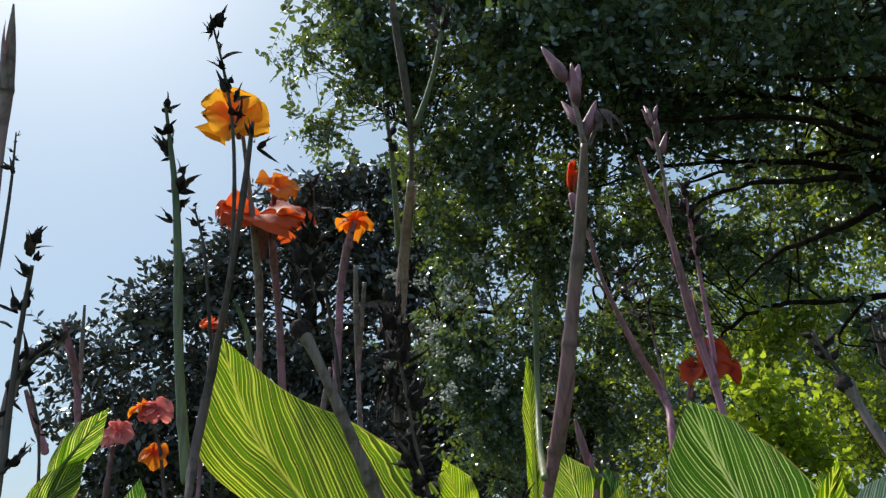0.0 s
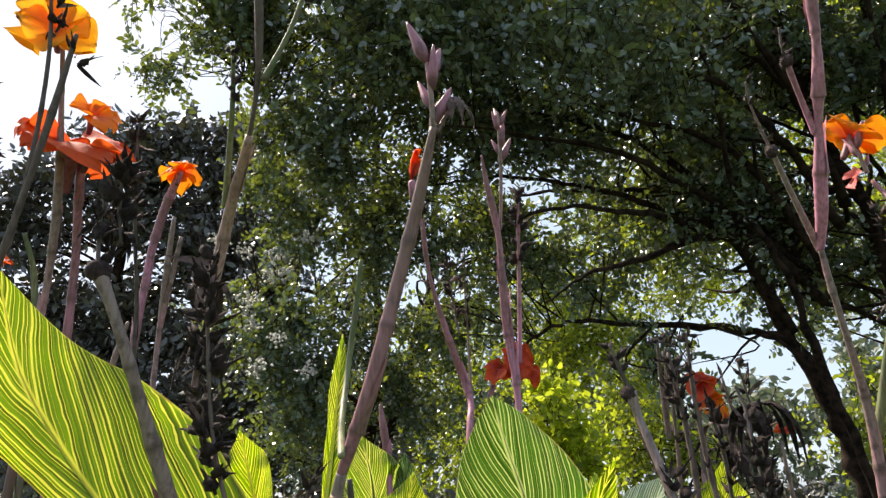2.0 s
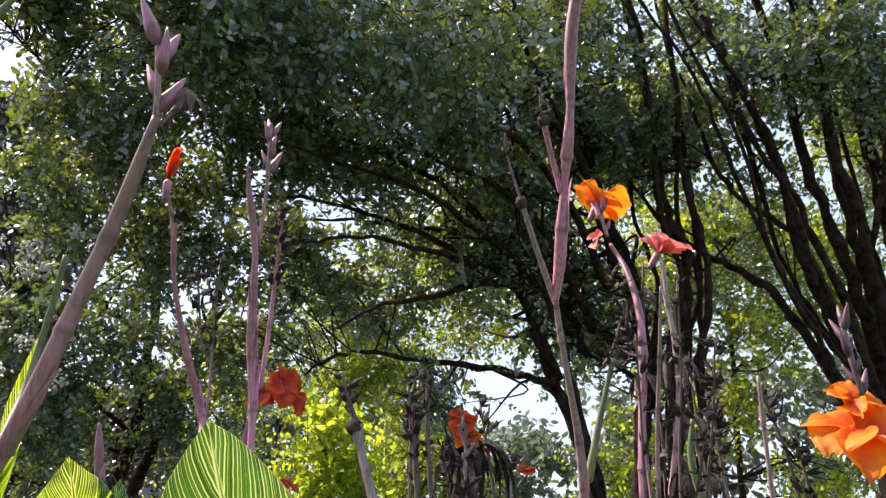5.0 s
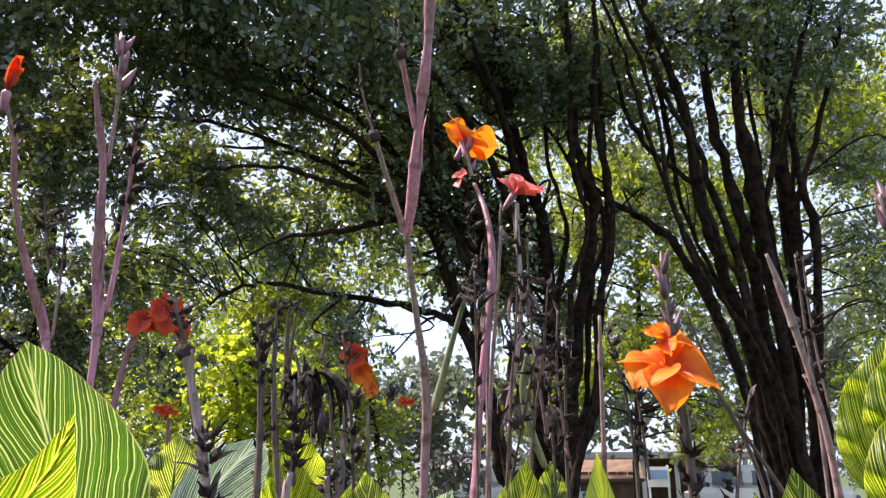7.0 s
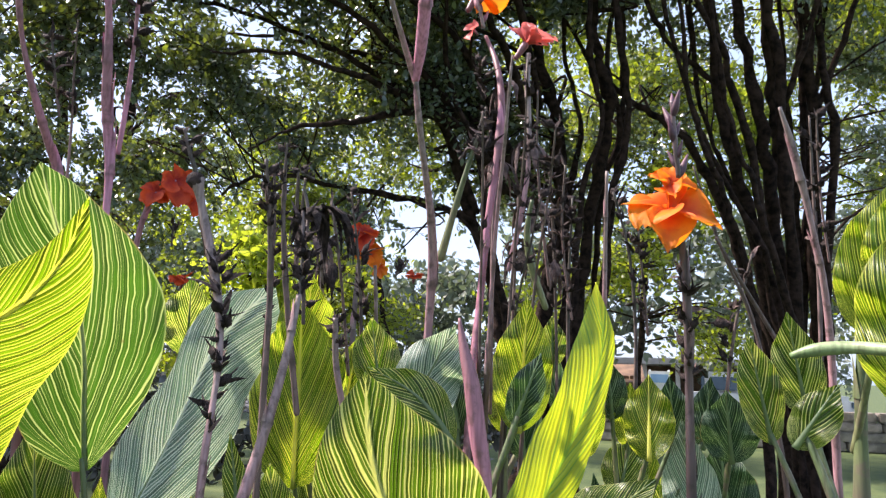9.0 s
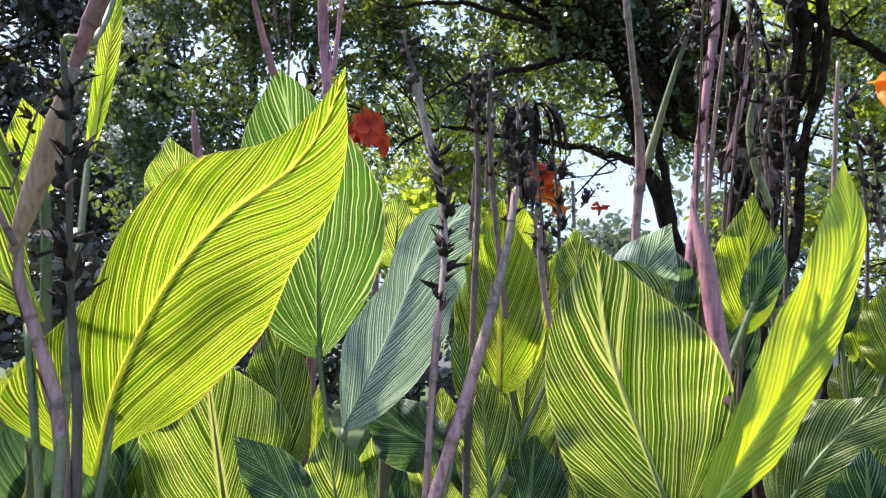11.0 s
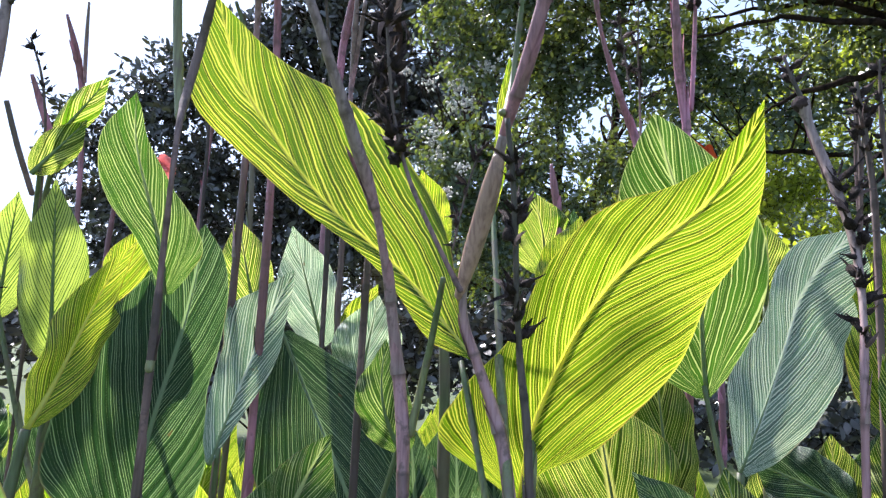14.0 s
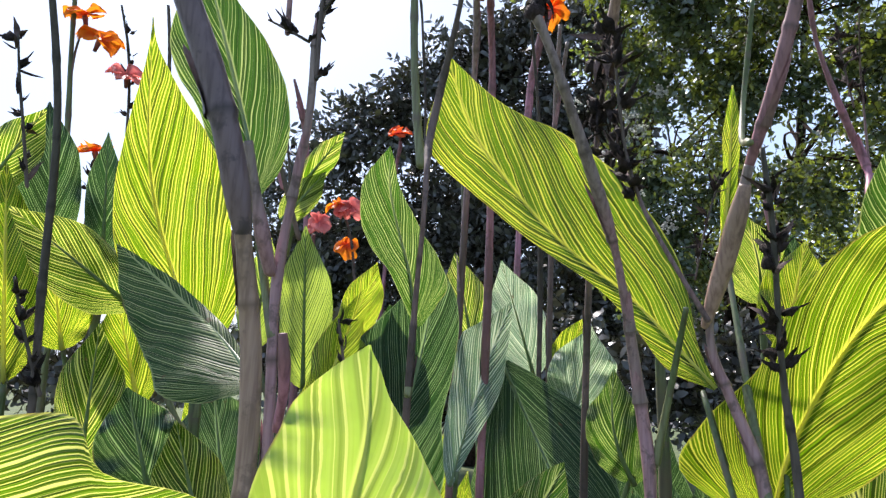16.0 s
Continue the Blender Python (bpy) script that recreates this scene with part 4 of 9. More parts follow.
tree("crape_myrtle_tree", 5.91, 2.70, "crape myrtle with many slim dark trunks", [
    ("trunk", [(5.91, 2.70, -0.05, 0.068), (5.78, 2.68, 1.41, 0.054), (5.34, 2.60, 2.36, 0.049), (5.08, 2.58, 2.84, 0.046), (4.86, 2.57, 3.24, 0.041), (4.51, 2.46, 4.12, 0.035), (4.17, 2.44, 4.75, 0.030), (3.87, 2.43, 5.31, 0.024), (3.46, 2.39, 6.11, 0.014)]),
    ("trunk", [(6.11, 2.68, -0.05, 0.072), (5.99, 2.65, 1.40, 0.058), (5.57, 2.54, 2.38, 0.052), (5.21, 2.46, 3.19, 0.047), (4.92, 2.40, 3.84, 0.039), (4.59, 2.30, 4.65, 0.033), (4.29, 2.24, 5.30, 0.025), (3.95, 2.07, 6.28, 0.014)]),
    ("trunk", [(5.95, 2.55, -0.05, 0.066), (5.83, 2.50, 1.41, 0.053), (5.43, 2.33, 2.50, 0.048), (5.09, 2.19, 3.40, 0.040), (4.80, 2.09, 4.14, 0.032), (4.55, 1.94, 4.93, 0.027), (4.24, 1.74, 5.90, 0.016)]),
    ("trunk", [(6.34, 2.66, -0.05, 0.074), (6.23, 2.59, 1.40, 0.059), (5.87, 2.36, 2.56, 0.053), (5.58, 2.22, 3.39, 0.045), (5.24, 2.08, 4.30, 0.036), (4.96, 1.93, 5.13, 0.031), (4.66, 1.80, 5.95, 0.020)]),
    ("trunk", [(6.22, 2.88, -0.05, 0.054), (6.06, 2.86, 1.40, 0.043), (5.54, 2.80, 2.45, 0.040), (5.15, 2.82, 3.09, 0.034), (4.88, 2.90, 3.38, 0.031), (4.61, 3.13, 3.63, 0.026), (4.41, 3.32, 3.86, 0.021), (4.15, 3.45, 4.32, 0.012)]),
    ("trunk", [(6.48, 2.81, -0.05, 0.055), (6.35, 2.77, 1.40, 0.044), (5.93, 2.64, 2.43, 0.041), (5.58, 2.57, 3.20, 0.038), (5.32, 2.49, 3.84, 0.032), (4.98, 2.35, 4.74, 0.026), (4.60, 2.23, 5.69, 0.020)]),
    ("trunk", [(5.74, 2.57, -0.05, 0.042), (5.61, 2.54, 1.41, 0.034), (5.17, 2.44, 2.41, 0.031), (4.85, 2.39, 3.06, 0.029), (4.54, 2.40, 3.59, 0.023), (4.21, 2.43, 4.09, 0.021), (3.90, 2.37, 4.78, 0.016)]),
    ("trunk", [(6.14, 2.54, -0.05, 0.044), (6.04, 2.47, 1.41, 0.035), (5.74, 2.25, 2.44, 0.032), (5.46, 2.07, 3.32, 0.030), (5.18, 1.98, 4.04, 0.024), (4.92, 1.86, 4.75, 0.019)]),
    ("limb", [(5.08, 2.58, 2.84, 0.030), (4.85, 2.60, 3.52, 0.025), (4.54, 2.78, 3.92, 0.020), (4.37, 2.87, 4.35, 0.017), (4.13, 2.79, 4.94, 0.011)]),
    ("limb", [(5.58, 2.22, 3.39, 0.028), (5.62, 1.88, 4.09, 0.022), (5.62, 1.60, 4.71, 0.020), (5.55, 1.37, 5.38, 0.014)]),
    ("limb", [(5.09, 2.19, 3.40, 0.024), (4.98, 1.84, 4.09, 0.021), (4.95, 1.59, 4.71, 0.016), (4.93, 1.37, 5.24, 0.010)]),
    ("trunk", [(6.59, 3.01, -0.05, 0.032), (6.50, 2.92, 1.39, 0.025), (6.20, 2.60, 2.64, 0.023), (5.97, 2.38, 3.53, 0.023), (5.76, 2.12, 4.50, 0.017), (5.50, 1.92, 5.39, 0.020), (5.30, 1.69, 6.28, 0.010)]),
    ("trunk", [(6.38, 2.79, -0.05, 0.028), (6.26, 2.73, 1.40, 0.022), (5.84, 2.53, 2.58, 0.031), (5.52, 2.40, 3.43, 0.021), (5.15, 2.27, 4.36, 0.015), (4.82, 2.16, 5.20, 0.018), (4.49, 2.04, 6.05, 0.010)]),
    ("trunk", [(5.67, 2.39, -0.05, 0.037), (5.53, 2.39, 1.41, 0.030), (5.04, 2.37, 2.30, 0.027), (4.81, 2.35, 2.75, 0.018), (4.55, 2.39, 3.12, 0.020), (4.18, 2.31, 3.94, 0.012), (3.83, 2.32, 4.53, 0.015), (3.50, 2.35, 5.05, 0.008), (3.10, 2.32, 5.79, 0.007)]),
    ("trunk", [(6.49, 2.67, -0.05, 0.028), (6.38, 2.61, 1.40, 0.022), (5.99, 2.38, 2.58, 0.028), (5.67, 2.26, 3.42, 0.026), (5.36, 2.09, 4.35, 0.014), (5.07, 1.94, 5.19, 0.015), (4.75, 1.82, 6.03, 0.011)]),
    ("trunk", [(5.71, 2.54, -0.05, 0.030), (5.58, 2.52, 1.41, 0.024), (5.13, 2.46, 2.32, 0.024), (4.82, 2.50, 2.78, 0.019), (4.56, 2.53, 3.16, 0.015), (4.14, 2.49, 4.00, 0.016), (3.80, 2.48, 4.61, 0.011), (3.43, 2.53, 5.14, 0.013), (2.99, 2.53, 5.90, 0.005)]),
    ("trunk", [(6.64, 2.81, -0.05, 0.029), (6.53, 2.74, 1.40, 0.023), (6.16, 2.48, 2.62, 0.027), (5.85, 2.34, 3.48, 0.019), (5.49, 2.20, 4.44, 0.019), (5.17, 2.06, 5.31, 0.020), (4.88, 1.90, 6.18, 0.010)]),
    ("trunk", [(5.37, 2.60, -0.05, 0.040), (5.26, 2.56, 1.41, 0.032), (4.89, 2.46, 2.30, 0.021), (4.63, 2.47, 2.74, 0.021), (4.40, 2.48, 3.11, 0.017), (4.07, 2.38, 3.93, 0.014), (3.72, 2.39, 4.52, 0.014), (3.42, 2.39, 5.03, 0.011), (3.08, 2.33, 5.77, 0.004)]),
    ("trunk", [(6.44, 2.96, -0.05, 0.033), (6.31, 2.93, 1.40, 0.026), (5.84, 2.83, 2.44, 0.029), (5.54, 2.83, 2.97, 0.020), (5.25, 2.86, 3.40, 0.018), (4.87, 2.73, 4.36, 0.025), (4.50, 2.71, 5.06, 0.011), (4.19, 2.68, 5.67, 0.012), (3.73, 2.65, 6.54, 0.005)]),
    ("trunk", [(6.29, 2.76, -0.05, 0.045), (6.19, 2.68, 1.40, 0.036), (5.86, 2.42, 2.57, 0.022), (5.59, 2.26, 3.40, 0.022), (5.30, 2.08, 4.32, 0.019), (5.04, 1.92, 5.15, 0.013), (4.76, 1.76, 5.99, 0.009)]),
], [
    (4.67, 2.15, 4.82, 0.72, 0.57, 0.72),
    (5.77, 1.80, 4.64, 0.55, 0.44, 0.55),
    (6.49, 1.92, 4.01, 0.44, 0.35, 0.44),
    (4.52, 2.79, 4.89, 0.68, 0.55, 0.68),
    (7.20, 2.14, 3.07, 0.42, 0.33, 0.42),
    (5.41, 2.97, 4.48, 0.40, 0.32, 0.40),
    (6.05, 2.47, 4.34, 0.40, 0.32, 0.40),
    (4.92, 3.40, 4.47, 0.40, 0.32, 0.40),
    (5.07, 1.65, 5.32, 0.84, 0.68, 0.84),
    (5.55, 3.46, 3.80, 0.32, 0.25, 0.32),
    (6.79, 2.18, 3.48, 0.40, 0.32, 0.40),
    (4.53, 3.21, 4.81, 0.54, 0.43, 0.54),
    (5.71, 2.36, 5.21, 0.50, 0.40, 0.50),
], 2300, 0.28, 13, 0.056, MYRTLE_LEAF, 12)
tree("crape_myrtle_tree", 1.11, 6.87, "crape myrtle with drooping leafy crown and white blooms", [
    ("trunk", [(1.11, 6.87, -0.05, 0.065), (1.12, 6.75, 1.68, 0.052), (1.15, 6.36, 2.63, 0.046), (1.00, 5.87, 3.55, 0.039), (0.90, 5.30, 4.39, 0.028), (0.68, 4.64, 4.97, 0.017), (0.44, 4.01, 5.44, 0.011)]),
    ("trunk", [(1.24, 6.98, -0.05, 0.062), (1.29, 6.86, 1.67, 0.050), (1.47, 6.46, 2.62, 0.043), (1.64, 5.93, 3.63, 0.033), (1.55, 5.22, 4.57, 0.022), (1.45, 4.60, 5.27, 0.012)]),
    ("limb", [(1.00, 5.87, 3.55, 0.026), (0.61, 5.27, 3.97, 0.021), (0.16, 4.65, 4.19, 0.014), (-0.23, 4.26, 4.37, 0.008)]),
    ("limb", [(1.07, 6.06, 3.08, 0.026), (0.65, 5.69, 3.21, 0.018), (0.25, 5.40, 3.15, 0.012), (0.01, 5.37, 2.98, 0.009)]),
], [
    (-0.18, 3.88, 4.75, 0.39, 0.31, 0.39),
    (0.13, 4.39, 4.28, 0.41, 0.33, 0.41),
    (0.33, 4.88, 3.62, 0.41, 0.33, 0.41),
    (0.11, 5.42, 3.12, 0.34, 0.27, 0.34),
    (0.38, 5.70, 2.43, 0.50, 0.40, 0.50),
    (0.89, 5.41, 3.10, 0.45, 0.36, 0.45),
    (0.64, 3.94, 4.31, 0.53, 0.43, 0.53),
    (1.05, 4.73, 3.68, 0.51, 0.41, 0.51),
    (1.38, 6.06, 2.55, 0.54, 0.43, 0.54),
    (0.36, 5.30, 2.78, 0.36, 0.29, 0.34),
    (0.10, 5.65, 2.98, 0.34, 0.27, 0.30),
    (0.68, 5.55, 2.74, 0.36, 0.29, 0.34),
    (-0.65, 4.10, 4.25, 0.18, 0.14, 0.18),
    (-0.77, 3.95, 4.62, 0.15, 0.12, 0.15),
    (0.16, 3.55, 5.01, 0.49, 0.39, 0.49),
    (0.83, 3.25, 4.65, 0.58, 0.46, 0.58),
    (0.63, 4.42, 3.92, 0.45, 0.36, 0.45),
    (-0.44, 4.01, 4.45, 0.21, 0.17, 0.21),
    (1.41, 4.11, 4.13, 0.47, 0.37, 0.47),
    (1.42, 3.52, 4.49, 0.54, 0.43, 0.54),
    (-0.05, 4.84, 3.72, 0.26, 0.21, 0.26),
    (1.80, 5.14, 3.71, 0.50, 0.40, 0.50),
    (0.72, 6.12, 1.91, 0.52, 0.41, 0.52),
    (2.08, 6.00, 3.19, 0.40, 0.32, 0.40),
    (-0.04, 3.98, 4.49, 0.35, 0.28, 0.35),
], 3800, 0.26, 14, 0.053, MYRTLE_LEAF, 13)
tree("magnolia_tree", -2.09, 11.85, "dark glossy magnolia with dense rounded crown", [
    ("trunk", [(-2.09, 11.85, -0.05, 0.171), (-2.07, 11.73, 2.11, 0.137), (-1.99, 11.32, 3.10, 0.114), (-1.91, 10.70, 4.58, 0.080), (-1.83, 10.08, 6.07, 0.040)]),
], [
    (-5.26, 10.73, 4.68, 0.63, 0.50, 0.63),
    (-4.26, 10.60, 4.93, 0.76, 0.61, 0.76),
    (-3.13, 10.34, 5.51, 0.80, 0.64, 0.80),
    (-2.10, 10.08, 6.09, 0.80, 0.64, 0.80),
    (-1.25, 9.85, 6.60, 0.67, 0.54, 0.67),
    (-1.00, 10.37, 5.34, 0.98, 0.79, 0.98),
    (-2.60, 10.83, 4.31, 1.16, 0.93, 1.16),
    (-4.27, 11.12, 3.69, 1.07, 0.86, 1.07),
    (-1.22, 11.05, 3.70, 1.25, 1.00, 1.25),
    (-5.43, 11.14, 3.70, 0.71, 0.57, 0.71),
    (0.05, 11.41, 2.78, 1.16, 0.93, 1.16),
    (-3.26, 11.44, 2.87, 1.25, 1.00, 1.25),
    (-4.87, 11.46, 2.91, 0.98, 0.79, 0.98),
    (-0.46, 10.23, 6.94, 0.75, 0.60, 0.75),
    (-3.86, 10.40, 5.40, 0.54, 0.43, 0.54),
    (-2.72, 10.07, 6.14, 0.45, 0.36, 0.45),
    (-1.68, 9.77, 6.80, 0.40, 0.32, 0.40),
    (-5.69, 10.66, 4.88, 0.36, 0.29, 0.36),
    (-0.39, 10.07, 6.51, 0.54, 0.43, 0.54),
    (-0.75, 10.44, 5.70, 0.71, 0.57, 0.71),
    (-0.04, 10.58, 5.08, 0.80, 0.64, 0.80),
    (0.32, 10.21, 5.89, 0.71, 0.57, 0.71),
    (-0.40, 12.79, 3.97, 0.98, 0.79, 0.98),
    (0.72, 12.44, 3.46, 0.98, 0.79, 0.98),
    (1.83, 12.08, 2.94, 0.98, 0.79, 0.98),
    (-0.51, 13.38, 2.92, 1.16, 0.93, 1.16),
    (0.64, 12.89, 2.65, 1.07, 0.86, 1.07),
], 6000, 0.5, 9, 0.15, MAGNOLIA_LEAF, 14, 0.42, "tree", 0.006)
tree("shade_tree", 11.45, 8.25, "sunlit yellow-green trees behind the trunks", [
    ("trunk", [(11.45, 8.25, -0.05, 0.084), (11.34, 8.10, 1.18, 0.068), (11.00, 7.57, 3.85, 0.054), (10.67, 7.06, 6.42, 0.034)]),
    ("trunk", [(7.33, 10.30, -0.05, 0.070), (7.24, 10.26, 1.17, 0.056), (6.92, 10.13, 2.49, 0.044), (6.62, 10.03, 3.63, 0.025)]),
], [
    (10.67, 7.06, 6.42, 1.79, 1.44, 1.79),
    (9.76, 7.40, 3.47, 1.07, 0.86, 1.07),
    (6.85, 10.13, 2.68, 1.27, 1.01, 1.27),
    (4.69, 12.10, 2.28, 1.17, 0.94, 1.17),
    (13.93, 4.68, 5.12, 1.27, 1.01, 1.27),
    (14.69, 4.72, 2.86, 1.06, 0.84, 1.06),
    (6.89, 12.50, 5.02, 1.37, 1.10, 1.37),
    (7.97, 12.88, 4.05, 0.95, 0.76, 0.95),
    (3.40, 14.42, 2.74, 1.48, 1.18, 1.48),
    (6.17, 12.74, 4.86, 1.48, 1.18, 1.48),
    (12.86, 6.59, 6.26, 1.82, 1.45, 1.82),
    (10.71, 9.14, 8.35, 2.44, 1.95, 2.44),
    (14.73, 5.43, 9.23, 2.44, 1.95, 2.44),
    (15.61, 3.71, 7.96, 2.05, 1.64, 2.05),
    (15.88, 3.37, 3.90, 2.11, 1.69, 2.11),
    (8.59, 11.33, 7.14, 1.95, 1.56, 1.95),
    (3.46, 12.79, 4.50, 1.16, 0.93, 1.16),
    (5.54, 13.18, 6.07, 1.36, 1.09, 1.36),
    (10.49, 6.47, 4.43, 1.07, 0.86, 1.07),
    (10.12, 7.70, 5.90, 1.27, 1.01, 1.27),
    (12.94, 6.09, 3.25, 0.95, 0.76, 0.95),
    (12.27, 6.92, 2.42, 0.84, 0.68, 0.84),
    (13.71, 4.13, 7.48, 1.58, 1.27, 1.58),
    (8.95, 8.38, 2.51, 0.88, 0.70, 0.88),
], 10500, 0.5, 9, 0.115, FAR_LEAF, 15, 0.5, "tree", 0.006)
tree("lime_shrub", 3.90, 9.69, "bright lime-green shrub lit by the sun", [
    ("trunk", [(3.90, 9.69, -0.05, 0.029), (3.93, 9.61, 1.71, 0.023), (4.02, 9.33, 2.37, 0.019), (4.10, 9.10, 2.91, 0.009)]),
], [
    (4.10, 9.10, 2.91, 0.55, 0.44, 0.55),
    (4.52, 9.22, 2.61, 0.44, 0.35, 0.44),
    (3.73, 9.15, 2.80, 0.29, 0.23, 0.29),
    (3.98, 9.38, 2.24, 0.58, 0.47, 0.58),
    (4.63, 9.42, 2.13, 0.51, 0.41, 0.51),
    (5.05, 9.51, 1.89, 0.44, 0.35, 0.44),
], 300, 0.35, 9, 0.12, LIME_LEAF, 16, 0.55, "shrub", 0.004)
tree("shade_tree", 15.04, 20.27, "trees beyond the lawn with leaves tinted pale blue-green for haze", [
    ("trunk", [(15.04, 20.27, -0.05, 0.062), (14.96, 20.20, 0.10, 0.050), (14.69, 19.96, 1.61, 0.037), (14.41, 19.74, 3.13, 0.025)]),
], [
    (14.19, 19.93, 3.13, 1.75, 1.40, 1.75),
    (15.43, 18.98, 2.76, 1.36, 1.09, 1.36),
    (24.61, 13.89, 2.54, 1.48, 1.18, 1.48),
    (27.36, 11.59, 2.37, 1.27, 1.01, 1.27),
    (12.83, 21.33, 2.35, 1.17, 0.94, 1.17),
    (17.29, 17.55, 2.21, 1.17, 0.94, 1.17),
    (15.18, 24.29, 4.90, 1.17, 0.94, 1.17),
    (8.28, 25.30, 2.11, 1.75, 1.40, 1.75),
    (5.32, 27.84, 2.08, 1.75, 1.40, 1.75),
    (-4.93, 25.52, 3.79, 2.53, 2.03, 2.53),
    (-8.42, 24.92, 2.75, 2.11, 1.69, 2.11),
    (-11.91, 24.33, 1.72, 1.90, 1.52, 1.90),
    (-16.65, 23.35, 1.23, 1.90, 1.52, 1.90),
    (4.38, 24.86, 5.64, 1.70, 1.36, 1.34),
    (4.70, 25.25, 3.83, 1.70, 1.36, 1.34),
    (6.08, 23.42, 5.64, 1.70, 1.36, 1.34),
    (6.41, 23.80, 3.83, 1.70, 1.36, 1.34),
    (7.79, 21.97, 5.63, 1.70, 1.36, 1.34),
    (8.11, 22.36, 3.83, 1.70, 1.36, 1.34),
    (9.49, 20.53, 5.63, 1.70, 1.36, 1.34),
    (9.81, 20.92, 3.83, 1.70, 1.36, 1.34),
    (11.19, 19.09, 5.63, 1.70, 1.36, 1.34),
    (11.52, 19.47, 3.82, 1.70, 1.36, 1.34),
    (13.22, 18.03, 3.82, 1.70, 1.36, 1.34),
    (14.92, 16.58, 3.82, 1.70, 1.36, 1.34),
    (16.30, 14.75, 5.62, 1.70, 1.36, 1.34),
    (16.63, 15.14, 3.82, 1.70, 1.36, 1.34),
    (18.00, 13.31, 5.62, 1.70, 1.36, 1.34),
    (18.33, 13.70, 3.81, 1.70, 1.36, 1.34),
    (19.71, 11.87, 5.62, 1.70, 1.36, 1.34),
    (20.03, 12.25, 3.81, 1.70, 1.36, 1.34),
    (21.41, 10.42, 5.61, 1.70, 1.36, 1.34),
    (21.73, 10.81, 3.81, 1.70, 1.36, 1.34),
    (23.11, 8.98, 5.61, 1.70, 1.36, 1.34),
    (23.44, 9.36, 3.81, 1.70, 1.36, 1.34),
], 3600, 0.8, 8, 0.3, HAZE_TINT_LEAF, 17, 0.5, "tree", 0.01)
tree("hedge", -1.26, 9.16, "dark green hedge of small glossy leaves", [
    ("trunk", [(-1.26, 9.16, -0.05, 0.022), (-1.26, 9.15, 0.22, 0.018), (-1.30, 9.11, 0.63, 0.013), (-1.34, 9.07, 1.18, 0.009)]),
], [
    (-7.82, 7.09, 1.21, 0.48, 0.39, 0.38),
    (-6.75, 7.33, 1.20, 0.48, 0.39, 0.38),
    (-5.80, 7.53, 1.33, 0.48, 0.39, 0.38),
    (-4.93, 7.73, 1.28, 0.48, 0.39, 0.38),
    (-3.99, 7.92, 1.43, 0.48, 0.39, 0.38),
    (-3.11, 8.12, 1.42, 0.48, 0.39, 0.38),
    (-2.68, 9.36, 1.10, 0.48, 0.39, 0.41),
    (-1.33, 9.07, 1.11, 0.48, 0.39, 0.41),
    (-0.12, 8.80, 1.25, 0.48, 0.39, 0.41),
    (1.02, 8.55, 1.31, 0.48, 0.39, 0.41),
    (2.73, 9.98, 1.43, 0.44, 0.35, 0.37),
    (3.74, 9.14, 1.37, 0.44, 0.35, 0.37),
    (4.57, 8.42, 1.41, 0.44, 0.35, 0.37),
    (5.24, 7.86, 1.35, 0.44, 0.35, 0.37),
    (6.13, 7.10, 1.36, 0.44, 0.35, 0.37),
], 1500, 0.3, 9, 0.10, MAGNOLIA_LEAF, 18, 0.5, "hedge", 0.004)
tree("evergreen_shrub", -0.94, 4.08, "low dark evergreen shrubs behind the canna bed", [
    ("trunk", [(-0.94, 4.08, -0.05, 0.015), (-0.95, 4.06, 0.53, 0.012), (-0.96, 3.98, 0.97, 0.010), (-0.98, 3.91, 1.34, 0.006)]),
], [
    (-3.76, 3.20, 1.25, 0.24, 0.19, 0.25),
    (-3.30, 3.30, 1.28, 0.24, 0.19, 0.25),
    (-2.84, 3.40, 1.30, 0.24, 0.19, 0.25),
    (-2.37, 3.50, 1.33, 0.24, 0.19, 0.25),
    (-1.91, 3.60, 1.36, 0.24, 0.19, 0.25),
    (-1.45, 3.70, 1.38, 0.24, 0.19, 0.25),
    (-0.98, 3.80, 1.41, 0.24, 0.19, 0.25),
    (-0.52, 3.90, 1.44, 0.24, 0.19, 0.25),
    (-0.06, 4.00, 1.47, 0.24, 0.19, 0.25),
    (0.41, 4.10, 1.49, 0.24, 0.19, 0.25),
    (0.87, 4.20, 1.52, 0.24, 0.19, 0.25),
    (-1.67, 4.41, 1.19, 0.22, 0.18, 0.25),
    (-1.20, 4.31, 1.22, 0.22, 0.18, 0.25),
    (-0.74, 4.21, 1.24, 0.22, 0.18, 0.25),
    (-0.28, 4.11, 1.27, 0.22, 0.18, 0.25),
    (0.19, 4.00, 1.29, 0.22, 0.18, 0.25),
    (0.65, 3.90, 1.32, 0.22, 0.18, 0.25),
    (1.11, 3.80, 1.35, 0.22, 0.18, 0.25),
    (1.33, 3.79, 1.01, 0.22, 0.18, 0.19),
    (1.73, 3.71, 1.03, 0.22, 0.18, 0.19),
    (2.13, 3.62, 1.05, 0.22, 0.18, 0.19),
    (2.53, 3.53, 1.08, 0.22, 0.18, 0.19),
    (2.93, 3.44, 1.10, 0.22, 0.18, 0.19),
    (3.33, 3.36, 1.12, 0.22, 0.18, 0.19),
], 1500, 0.22, 9, 0.07, MAGNOLIA_LEAF, 19, 0.5, "shrub", 0.003)

